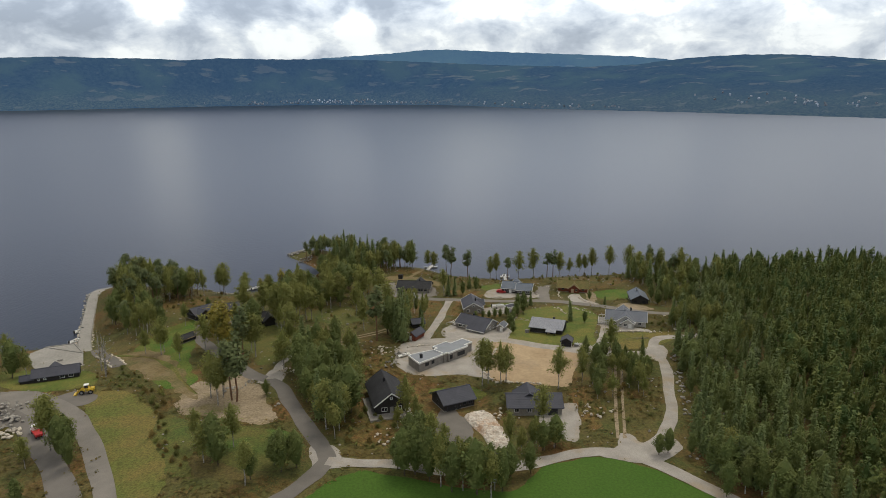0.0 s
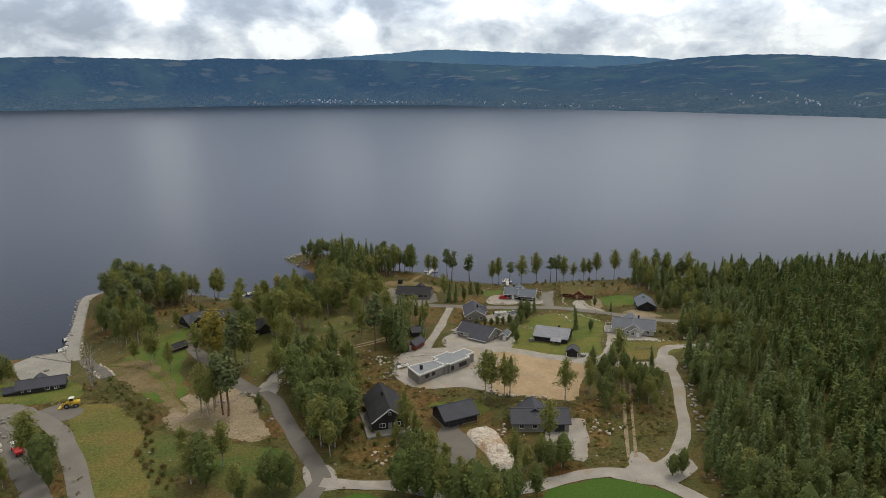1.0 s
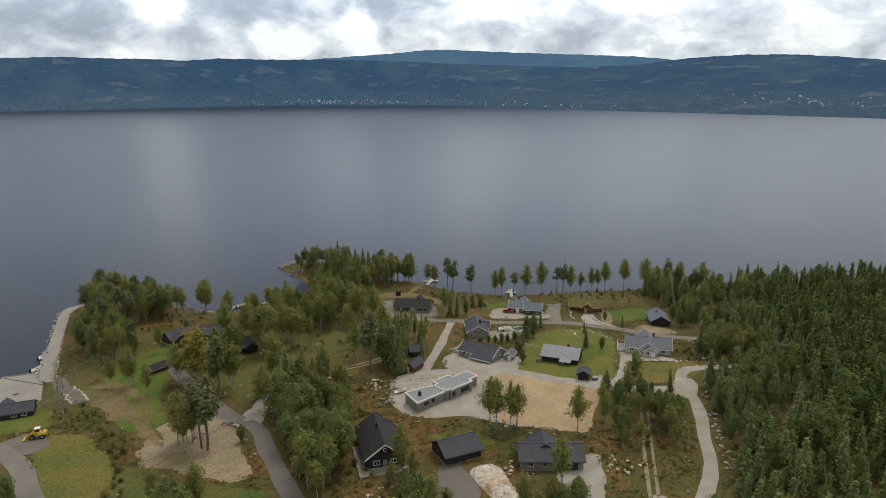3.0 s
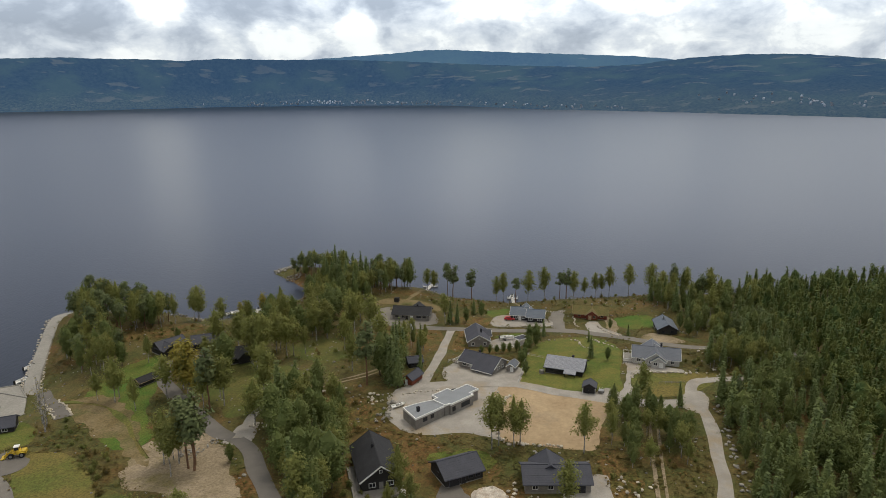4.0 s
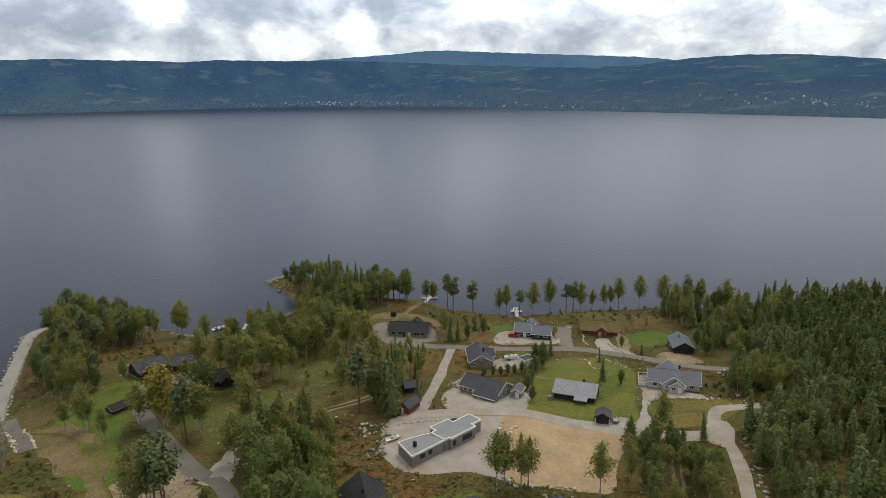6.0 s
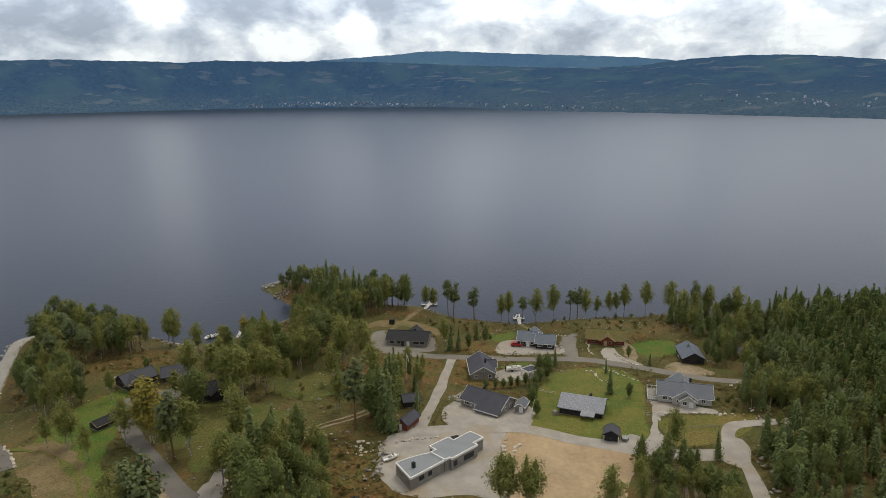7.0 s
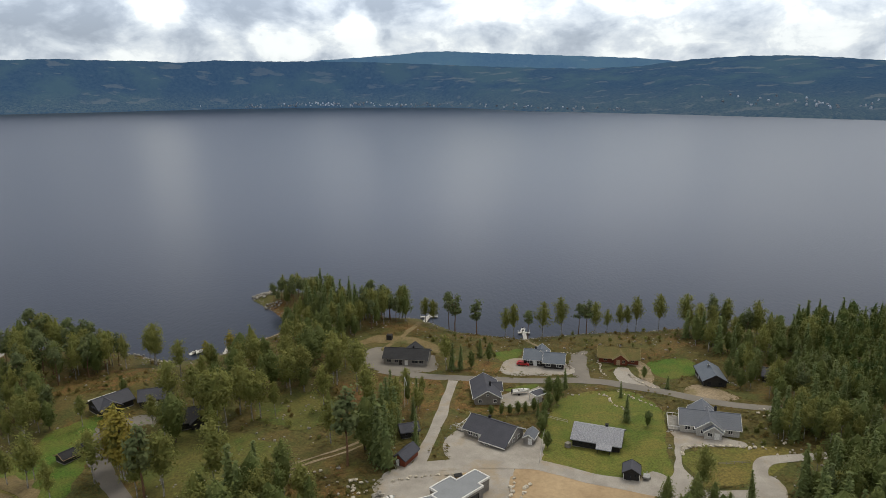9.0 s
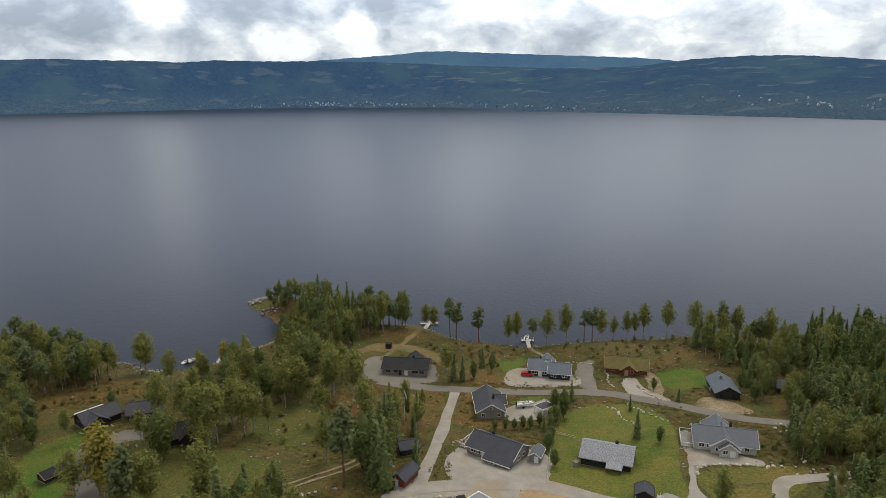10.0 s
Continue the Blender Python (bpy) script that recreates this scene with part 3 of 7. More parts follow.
drape("meadow", [(-120, 181), (-108.0, 182.0), (-92.2, 167.9), (-84.1, 149.6), (-73.3, 135.5), (-67.2, 116.8), (-79.5, 119.6), (-90.5, 137.4), (-102.7, 155.6), (-115, 170)], M["dry"], "yellowing dry meadow", "meadow")
drape("lawn", [(-69.3, 155.6), (-57.5, 155.0), (-47.9, 153.1), (-42.1, 145.4), (-47.9, 133.9), (-61.3, 137.7), (-71.2, 146.0)], M["rough"], "rough green grass beside the road", "lawn")
drape("clearing", [(-89.2, 177.8), (-87.4, 192.0), (-75.7, 195.5), (-64.8, 180.3), (-54.6, 162.7), (-57.5, 156.9), (-73.7, 162.2), (-84.6, 167.0)], M["soil"], "bare trodden sandy clearing", "clearing", 0.07, 2.2)
drape("dirt_patch", [(-131, 214), (-119, 218), (-105, 208), (-89.4, 185.0), (-82.7, 174.9), (-90.3, 178.0), (-100.9, 189.9), (-116, 199)], M["worn"], "worn brown grass slope", "dirt", 0.08, 2.4)
drape("gravel_yard", [(-27.7, 217.3), (-17.2, 221.7), (-1.9, 223.4), (2.9, 220.3), (2.0, 196.2), (4.8, 187.6), (-4.7, 191.9), (-14.3, 190.4), (-23.9, 193.3), (-27.7, 202.9)], M["gravel"], "pale gravel yard round the flat-roofed house", "gravel yard", 0.07)
drape("sand_lot", [(2.5, 220.9), (11.6, 220.9), (20.7, 216.8), (33.6, 213.0), (29.8, 195.2), (25.9, 184.7), (19.2, 185.6), (8.7, 187.1), (3.9, 188.0), (2.0, 196.2)], M["sand"], "levelled sandy building lot", "building lot", 0.09)
drape("gravel_yard", [(-14.4, 236.1), (-10.7, 243.0), (-3.9, 244.4), (5.9, 242.2), (10.7, 237.6), (9.2, 225.5), (2.0, 222.4), (-11.5, 223.3)], M["gravel"], "pale gravel yard round the grey house", "gravel yard", 0.08)
drape("gravel_yard", [(-44.6, 287.6), (-47.4, 296), (-47.6, 305), (-43.4, 308), (-40.6, 303), (-24, 301), (-22.4, 298), (-21.6, 286.8), (-31.5, 284.6), (-38.5, 284.6)], M["road"], "grey gravel yard round the black-roofed house", "gravel yard", 0.08)
drape("gravel_yard", [(1, 294), (7, 300), (22, 296), (23.0, 285.9), (2, 285.5)], M["gravel"], "pale gravel parking", "gravel yard", 0.08)
drape("gravel_yard", [(23.0, 285.9), (25, 303), (31, 309), (29, 293), (28.9, 282.6)], M["road"], "gravel drive", "driveway", 0.08)
drape("gravel_yard", [(38.0, 291.9), (43.0, 291.9), (43.9, 283.7), (49.5, 274.8), (42.6, 272.8), (37.8, 278.9)], M["gravel"], "pale gravel drive to the red cabin", "driveway", 0.08)
drape("gravel_yard", [(44.0, 239.9), (45.8, 252.4), (48.7, 252.2), (47.5, 244.2), (60.7, 238.2), (59.6, 235.0), (48.1, 234.3), (44.2, 230.2), (43.2, 223.1), (44.6, 216.3), (36.9, 215.3), (41.3, 226.2)], M["gravel"], "pale gravel drive to the grey gabled house", "driveway", 0.09)
drape("gravel_yard", [(0.0, 267.1), (10.0, 276.4), (13.4, 273.5), (10.9, 261.3), (1.0, 260.0)], M["gravel"], "pale gravel boat parking", "gravel yard", 0.08)
drape("gravel_yard", [(32.2, 220.2), (35.5, 221.7), (38.4, 219.2), (37.4, 216.3), (31.7, 216.3)], M["gravel"], "small gravel parking by the black shed", "gravel yard", 0.11)
drape("gravel_yard", [(-9.1, 170.3), (-10.5, 158.8), (-10.5, 148.3), (-1.9, 147.8), (-0.9, 155.0), (-1.9, 162.6)], M["asphalt"], "grey gravel drive below the dark-roofed hall", "driveway", 0.08)
drape("gravel_yard", [(17.8, 170.3), (26.9, 174.1), (27.8, 164.6), (25.9, 153.1), (22.1, 155.0), (17.3, 162.6)], M["gravel"], "pale gravel parking beside the dark house", "gravel yard", 0.08)
drape("gravel_yard", [(-113, 243), (-108, 239), (-102, 243), (-96.9, 244.9), (-97.9, 248.9), (-104, 250)], M["road"], "gravel yard between the dark cottages", "gravel yard", 0.08)
drape("gravel_yard", [(-155, 178), (-140, 181), (-128, 177), (-122, 168), (-126, 160), (-140, 156), (-165, 160)], M["road"], "grey gravel works yard", "works yard", 0.07)
drape("gravel_yard", [(-129.4, 175.5), (-125.4, 181.5), (-117.4, 179.5), (-114.4, 173.5), (-120.4, 169.5)], M["asphalt"], "grey gravel stand for the loader", "gravel yard", 0.12)
drape("gravel_yard", [(29.3, 147.6), (35.0, 150.9), (37.0, 157.1), (39.8, 157.1), (42.7, 153.3), (48.5, 156.2), (51.3, 152.4), (45.6, 145.6), (38.9, 143.7)], M["gravel"], "pale gravel road fork", "gravel yard", 0.12)
drape("gravel_yard", [(54.7, 211.5), (55.6, 217.3), (59.5, 223.0), (63.3, 220.1), (62.3, 213.4), (59.5, 206.7)], M["gravel"], "pale gravel road fork", "gravel yard", 0.12)
drape("gravel_yard", [(-68.0, 185.9), (-68.2, 192.1), (-65.2, 198.7), (-62.6, 196.2), (-60.8, 184.9)], M["gravel"], "pale gravel road fork", "gravel yard", 0.11)
drape("gravel_yard", [(-31.1, 136.7), (-38.7, 137.2), (-40.7, 146.8), (-36.8, 147.7), (-32.0, 142.5)], M["gravel"], "pale gravel road fork", "gravel yard", 0.11)
drape("lawn", [(-98.0, 232.0), (-91.9, 240.7), (-77.2, 240.9), (-62.4, 233.0), (-52.2, 223.7), (-58.2, 216.7), (-64.3, 208.7), (-70.5, 200.7), (-79.2, 207.3), (-89.8, 219.6)], M["rough"], "rough green grass between birches", "lawn", 0.05, 2.5)
drape("lawn", [(-71.7, 261.2), (-59.6, 266.5), (-49.2, 258.4), (-46.7, 244.6), (-56.6, 239.1), (-69.2, 247.6)], M["rough"], "rough grass between birches", "lawn", 0.05, 2.5)
drape("lawn", [(-94.2, 159.0), (-86.7, 164.2), (-77.9, 158.8), (-71.2, 146.0), (-65.2, 130.2), (-77.4, 136.8), (-86.3, 147.9)], M["rough"], "rough green grass and shrubs", "lawn", 0.05, 2.5)
drape("lawn", [(-13.4, 179.9), (-3.8, 183.7), (2.0, 179.9), (0.1, 174.1), (-11.4, 178.0)], M["lawn"], "rough grass bank behind the hall", "lawn", 0.05, 1.5)
drape("heath_patch", [(-56.2, 211.5), (-46.2, 213.7), (-32.5, 209.6), (-29.7, 201.0), (-34.4, 191.4), (-44.1, 196.5), (-50.1, 202.8)], M["rust"], "rust-red heather and moss with stones", "heath", 0.05, 2.5)
drape("heath_patch", [(-13.7, 258.2), (-9.3, 253.7), (3.9, 254.1), (5.9, 258.9), (-1.0, 258.8), (-10.0, 279.4), (-12.9, 278.2)], M["rust"], "rust-brown heather beside the lane", "heath", 0.05, 1.5)
drape("heath_patch", [(-30.8, 277.4), (-18.4, 278.0), (-19.6, 257.9), (-25.5, 257.5)], M["rust"], "rust-brown heather and grass beside the lane", "heath", 0.05, 1.5)
drape("heath_patch", [(-12.0, 286.9), (0, 286), (1, 293), (-8, 297), (-17, 295)], M["rust"], "rust-brown heather beside the road", "heath", 0.05, 1.5)
drape("heath_patch", [(26.9, 183.7), (34.5, 182.8), (34.5, 166.5), (28.8, 158.8), (27.8, 170.3)], M["rust"], "rust-brown heather with stones", "heath", 0.05, 1.5)
drape("heath_patch", [(-28.7, 160.7), (-21.0, 161.7), (-11.4, 151.1), (-19.1, 146.4), (-30.6, 149.2)], M["rust"], "rust-brown heather below the dark house", "heath", 0.05, 1.5)
drape("heath_patch", [(-160, 270), (-140, 282), (-118, 288), (-112, 280), (-122, 268), (-140, 262)], M["rust"], "rust-brown heather under the shore trees", "heath", 0.05, 2.5)
drape("dirt_patch", [(54.2, 268.0), (59.5, 278.1), (65.4, 276.7), (69.8, 268.1), (64.8, 265.3)], M["soil"], "bare brown drive below the dark cabin", "dirt", 0.09)
drape("dirt_patch", [(45.7, 277.3), (49.8, 285.2), (49, 300), (45, 300), (44.9, 287.5)], M["soil"], "bare brown strip beside the lawn", "dirt", 0.07, 1.6)
strip("path", [(-42, 306), (-38, 318), (-35, 332), (-33, 346)], 2.2, M["worn"], "trodden brown path to the pier", 0.1, 0.6, "path")
strip("path", [(-52, 312), (-47, 316), (-38, 318), (-28, 312), (-20, 306)], 6.0, M["worn"], "trodden brown bank behind the house", 0.09, 2.2, "path")
strip("path", [(20, 302), (15, 312), (11, 322), (10.5, 332)], 1.4, M["soil"], "narrow trodden path to the shore", 0.1, 0.4, "path")
strip("beach", [(-97, 313), (-92, 327), (-88, 336), (-85.5, 348), (-87, 358)], 2.6, M["sand"], "narrow pale sand beach path", 0.1, 0.8, "beach")
strip("path", [(-133, 215), (-119, 212), (-106, 204), (-94.7, 190.6), (-85.0, 179.4)], 1.5, M["dry"], "trodden brown path down to the jetty", 0.13, 1.6, "path")
# roads
strip("road", [(-39.8, 285.5), (-27.9, 282.1), (-15.0, 281.4), (6.0, 279.7), (26.9, 280.4), (38.8, 276.5), (51.3, 269.9), (63.7, 262.9), (80.9, 258.6), (108.3, 253.7)], 4.6, M["road"], "grey village road of packed gravel")
strip("road", [(-14.9, 278.8), (-15.8, 267.6), (-17.0, 249.7), (-18.7, 232.6), (-20.1, 220.2)], 3.1, M["gravel"], "pale gravel lane", 0.12)
strip("road", [(-24.9, 218.8), (-17.2, 221.2), (-5.7, 223.4), (5.8, 224.0), (13.5, 221.4), (21.1, 217.8), (35.5, 213.9), (48.0, 212.5), (58.5, 214.4)], 5.0, M["gravel"], "pale gravel road", 0.13)
strip("road", [(89.2, 234.2), (70.0, 230.3), (63.3, 228.4), (59.5, 221.1), (59.5, 204.8), (56.1, 184.7), (53.2, 170.3), (49.9, 161.2), (44.6, 153.5), (37.0, 147.6)], 3.3, M["gravel"], "pale winding gravel road", 0.14)
strip("road", [(68.0, 117.5), (55.2, 131.0), (47.2, 139.6), (39.4, 146.4), (30.5, 148.4), (21.0, 145.2), (12.0, 140.8), (0.1, 137.4), (-10.5, 138.2), (-20.0, 139.6), (-27.0, 139.4), (-35.2, 140.0)], 3.9, M["gravel"], "pale gravel road along the field", 0.15)
strip("road", [(-50.0, 110.0), (-41.5, 123.5), (-37.6, 131.4), (-35.4, 138.8), (-37.0, 145.0), (-43.2, 154.6), (-52.4, 169.4), (-61.5, 184.6), (-72.5, 192.8), (-81.2, 202.5), (-90.8, 212.6), (-99, 221), (-106, 230), (-110, 240)], 4.4, M["asphalt"], "grey surfaced lane", 0.13)
strip("road", [(-65.0, 188.5), (-65.7, 198.8), (-64.3, 206.6), (-60.8, 214.1)], 2.6, M["gravel"], "narrow pale gravel track", 0.16, 0.6)
strip("track", [(-62.3, 212.3), (-59.2, 216.0), (-51.2, 220.3), (-44.5, 224.8), (-38.8, 229.6), (-33.7, 235.5)], 0.8, M["soil"], "worn wheel rut of a forest track", 0.13, 0.3, "track")
strip("track", [(-60.7, 210.9), (-58.2, 214.3), (-50.4, 218.6), (-43.5, 223.1), (-37.6, 227.7), (-32.3, 233.8)], 0.8, M["soil"], "worn wheel rut of a forest track", 0.13, 0.3, "track")
strip("road", [(-170, 178), (-146, 177), (-128, 174), (-115, 165), (-100.5, 149.4), (-82.7, 125.7), (-70, 104)], 5.0, M["road"], "grey gravel road", 0.13)
strip("road", [(-140, 168), (-127, 160), (-111.0, 146.0), (-92.6, 125.7), (-76, 104)], 6.0, M["asphalt"], "dark muddy works road", 0.12)
strip("track", [(44.3, 206.7), (40.1, 182.8), (36.1, 155.0)], 0.8, M["soil"], "worn wheel rut", 0.12, 0.2, "track")
strip("track", [(46.2, 206.7), (42.0, 182.8), (38.0, 155.0)], 0.8, M["soil"], "worn wheel rut", 0.12, 0.2, "track")


# ---- the far shore ----
def build_hills(name, bear, elev, shr_b, shr_r, top, mat, label, seed, lowland=1.25):
    """A wooded ridge across the lake, between the shore and its skyline, by bearing from the flight."""
    az = np.linspace(bear[0], bear[-1], int((bear[-1] - bear[0]) * 9))
    rg = np.linspace(0, 1, 46)
    rng = np.random.default_rng(seed)
    el = np.interp(az, bear, elev) + 0.012 * np.sin(az * 3.1) + 0.010 * np.sin(az * 7.7 + 1)
    shore = np.interp(az, shr_b, shr_r) + 10 * np.sin(az * 2.2) + 6 * np.sin(az * 5.3)
    verts = []
    for s in rg:
        r = shore + (top - shore) * s
        crest = 97 + r * np.tan(np.radians(el))
        fold = 26 * np.sin(np.radians(az) * 21 + s * 5.0) * np.sin(s * math.pi) + 16 * np.sin(np.radians(az) * 63 + s * 9) * np.sin(s * math.pi)
        z = np.where(s == 0, -2.0, crest * s ** lowland + fold * 0.6 + 5 * (1 - s))
        z = z + rng.normal(0, 2.2, len(az)) * (s > 0) * (1 - 0.85 * s)
        a = np.radians(az)
        verts.append(np.column_stack([np.sin(a) * r, np.cos(a) * r, z]))
    v = np.vstack(verts)
    n = len(az)
    i = np.arange(n * len(rg)).reshape(len(rg), n)
    f = np.stack([i[:-1, :-1], i[:-1, 1:], i[1:, 1:], i[1:, :-1]], -1).reshape(-1, 4)
    me = mesh_from(name, v.tolist(), f.tolist(), mat)
    me.shade_smooth()
    return tagged(new(name, me), label, "hills", kind="structure")


def hill_material(air, glow):
    m = bpy.data.materials.new("far woods")
    m.use_nodes = True
    nt = m.node_tree
    nd, ln = nt.nodes, nt.links.new
    b = nd["Principled BSDF"]
    b.inputs["Roughness"].default_value = 1.0
    b.inputs["Specular IOR Level"].default_value = 0.0
    geo = nd.new("ShaderNodeNewGeometry")

    def nz(sc, det, lo, hi):
        n = nd.new("ShaderNodeTexNoise")
        n.inputs["Scale"].default_value, n.inputs["Detail"].default_value = sc, det
        n.inputs["Roughness"].default_value = 0.65
        ln(geo.outputs["Position"], n.inputs["Vector"])
        r = nd.new("ShaderNodeMapRange")
        r.inputs["From Min"].default_value, r.inputs["From Max"].default_value = lo, hi
        ln(n.outputs[0], r.inputs[0])
        return r.outputs[0]

    def mix(f, x, y):
        n = nd.new("ShaderNodeMix")
        n.data_type = "RGBA"
        ln(f, n.inputs[0])
        for s, c in ((n.inputs[6], x), (n.inputs[7], y)):
            if hasattr(c, "links"):
                ln(c, s)
            else:
                s.default_value = (*c, 1)
        return n.outputs[2]

    col = mix(nz(0.045, 8, 0.32, 0.68), (0.001, 0.003, 0.004), (0.022, 0.031, 0.028))
    col = mix(nz(0.0026, 6, 0.46, 0.60), col, (0.026, 0.040, 0.022))
    # farmland and mixed wood on the low ground by the shore
    sep = nd.new("ShaderNodeSeparateXYZ")
    ln(geo.outputs["Position"], sep.inputs[0])
    low = nd.new("ShaderNodeMapRange")
    low.inputs["From Min"].default_value, low.inputs["From Max"].default_value = 120, 25
    low.inputs["To Max"].default_value = 0.8
    ln(sep.outputs[2], low.inputs[0])
    col = mix(low.outputs[0], col, mix(nz(0.075, 6, 0.36, 0.64), (0.004, 0.009, 0.005), (0.066, 0.074, 0.044)))
    # felled strips, meadows and fields, longer along the slope
    st = nd.new("ShaderNodeMapping")
    st.inputs["Scale"].default_value = (0.55, 1.0, 2.6)
    ln(geo.outputs["Position"], st.inputs[0])
    n = nd.new("ShaderNodeTexNoise")
    n.inputs["Scale"].default_value, n.inputs["Detail"].default_value = 0.0105, 6
    ln(st.outputs[0], n.inputs["Vector"])
    r = nd.new("ShaderNodeMapRange")
    r.inputs["From Min"].default_value, r.inputs["From Max"].default_value = 0.59, 0.65
    r.inputs["To Max"].default_value = 0.55
    ln(n.outputs[0], r.inputs[0])
    col = mix(r.outputs[0], col, (0.098, 0.095, 0.068))
    ln(col, b.inputs["Base Color"])
    # haze painted on the woods: a weak blue emission that grows with the distance
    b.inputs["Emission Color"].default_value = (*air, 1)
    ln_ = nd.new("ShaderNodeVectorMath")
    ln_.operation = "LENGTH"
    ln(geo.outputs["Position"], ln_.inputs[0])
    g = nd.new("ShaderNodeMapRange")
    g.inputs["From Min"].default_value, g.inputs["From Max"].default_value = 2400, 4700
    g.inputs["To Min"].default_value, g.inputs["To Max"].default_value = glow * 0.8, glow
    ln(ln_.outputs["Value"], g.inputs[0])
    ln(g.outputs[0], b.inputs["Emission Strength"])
    return m


SHORE_B = [-50, -37, -30, -22, -14, -4.4, 2.7, 10, 18, 28, 50]
SHORE_R = [4050, 4150, 4200, 4460, 4480, 4200, 3330, 3040, 2740, 2470, 2200]
# the farther ridge is given a paler, stronger haze glow
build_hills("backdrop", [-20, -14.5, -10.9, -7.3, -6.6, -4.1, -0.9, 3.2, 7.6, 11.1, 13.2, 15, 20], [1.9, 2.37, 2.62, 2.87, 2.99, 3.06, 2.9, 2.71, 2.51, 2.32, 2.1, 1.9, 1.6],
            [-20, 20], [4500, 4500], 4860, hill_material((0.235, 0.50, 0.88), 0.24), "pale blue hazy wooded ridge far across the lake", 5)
FRONT_B = [-50, -42.6, -36.4, -32.7, -30, -26.9, -24.3, -21.8, -18, -14.5, -11, -7, -3, 2, 7, 11, 13.2, 15.2, 18.4, 21.8, 24.7, 27.7, 31.8, 50]
FRONT_E = [2.0, 2.09, 2.26, 2.41, 2.34, 2.33, 2.22, 2.4, 2.32, 2.33, 2.28, 2.15, 1.95, 1.75, 1.6, 1.72, 1.98, 2.17, 2.31, 2.26, 2.02, 1.71, 1.4, 1.2]
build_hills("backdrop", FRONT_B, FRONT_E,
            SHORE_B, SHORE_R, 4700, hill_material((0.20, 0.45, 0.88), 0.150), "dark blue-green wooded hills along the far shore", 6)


def far_village():
    """Scattered pale houses and farm clearings too small to tell apart, along the far shore."""
    rng = np.random.default_rng(8)
    bm = bmesh.new()
    for k in range(210):
        az = rng.choice([rng.normal(-12, 4), rng.uniform(-20, 10), rng.normal(22, 3.5)], p=[0.55, 0.25, 0.2])
        near = np.interp(az, SHORE_B, SHORE_R)
        s = rng.uniform(0.02, 0.14) if az < 15 else rng.uniform(0.14, 0.34)
        r = near + (4700 - near) * s
        crest = (97 + r * math.tan(radians(np.interp(az, FRONT_B, FRONT_E)))) * s ** 1.25 + 5 * (1 - s)
        fold = 26 * math.sin(radians(az) * 21 + s * 5.0) * math.sin(s * math.pi) + 16 * math.sin(radians(az) * 63 + s * 9) * math.sin(s * math.pi)
        w = rng.uniform(4, 9)
        m = Matrix.Translation((math.sin(radians(az)) * r, math.cos(radians(az)) * r, crest + fold * 0.6 + 3)) @ Matrix.Rotation(rng.uniform(0, 3), 4, "Z")
        y = 3.5
        ring = [(-y, -5), (y, -5), (y, 2.2), (0, 4.4), (-y, 2.2)]
        a = [bm.verts.new(m @ Vector((-w / 2, p, q))) for p, q in ring]
        b = [bm.verts.new(m @ Vector((w / 2, p, q))) for p, q in ring]
        bm.faces.new(a), bm.faces.new(b[::-1])
        for i in range(5):
            bm.faces.new((a[i], b[i], b[(i + 1) % 5], a[(i + 1) % 5]))
    tagged(part("far_village", bm, M["farhouse"]), "scattered pale houses on the far shore", "village", kind="stuff")


M["farhouse"] = material("far house walls", (0.42, 0.48, 0.58), (0.15, 0.18, 0.23), 0.01, 0.2, 0.9, island=0.5)
far_village()


# ---- buildings ----
BUILT = []


def side_frame(side, L, D):
    """The placing of a wall's own x (along), y (outwards), z, for the wall of a body of length L and depth D."""
    if side == "f":
        return Matrix.Translation((0, -D / 2, 0))
    if side == "b":
        return Matrix.Translation((0, D / 2, 0)) @ Matrix.Rotation(math.pi, 4, "Z")
    if side == "l":
        return Matrix.Translation((-L / 2, 0, 0)) @ Matrix.Rotation(-math.pi / 2, 4, "Z")
    return Matrix.Translation((L / 2, 0, 0)) @ Matrix.Rotation(math.pi / 2, 4, "Z")


def window(parent, m, u, w, h, sill, frame_mat, bars=1):
    bm = bmesh.new()
    t = 0.11
    for a in ((u - w / 2, -0.07, sill, u - w / 2 + t, 0.03, sill + h), (u + w / 2 - t, -0.07, sill, u + w / 2, 0.03, sill + h),
              (u - w / 2 + t, -0.07, sill, u + w / 2 - t, 0.03, sill + t), (u - w / 2 + t, -0.07, sill + h - t, u + w / 2 - t, 0.03, sill + h)):
        box(bm, *a, m=m)
    for k in range(bars):
        x = u - w / 2 + w * (k + 1) / (bars + 1)
        box(bm, x - 0.035, -0.06, sill + t, x + 0.035, 0.02, sill + h - t, m=m)
    fr = part("window", bm, frame_mat, parent, "window in a painted frame")
    part("pane", box(bmesh.new(), u - w / 2 + t, -0.025, sill + t, u + w / 2 - t, -0.005, sill + h - t, m=m), M["glass"], fr)


def door(parent, m, u, w, h, mat, frame_mat):
    bm = bmesh.new()
    for a in ((u - w / 2 - .1, -0.06, 0.1, u - w / 2, 0.02, h + .1), (u + w / 2, -0.06, 0.1, u + w / 2 + .1, 0.02, h + .1), (u - w / 2, -0.06, h, u + w / 2, 0.02, h + .1)):
        box(bm, *a, m=m)
    d = part("door", box(bmesh.new(), u - w / 2, -0.04, 0.1, u + w / 2, 0.0, h, bevel=0.01, m=m), mat, parent, "entrance door")
    part("door_frame", bm, frame_mat, d)
    part("handle", box(bmesh.new(), u + w / 2 - .14, -0.09, 1.0, u + w / 2 - .08, -0.04, 1.15, m=m), M["metal"], d)


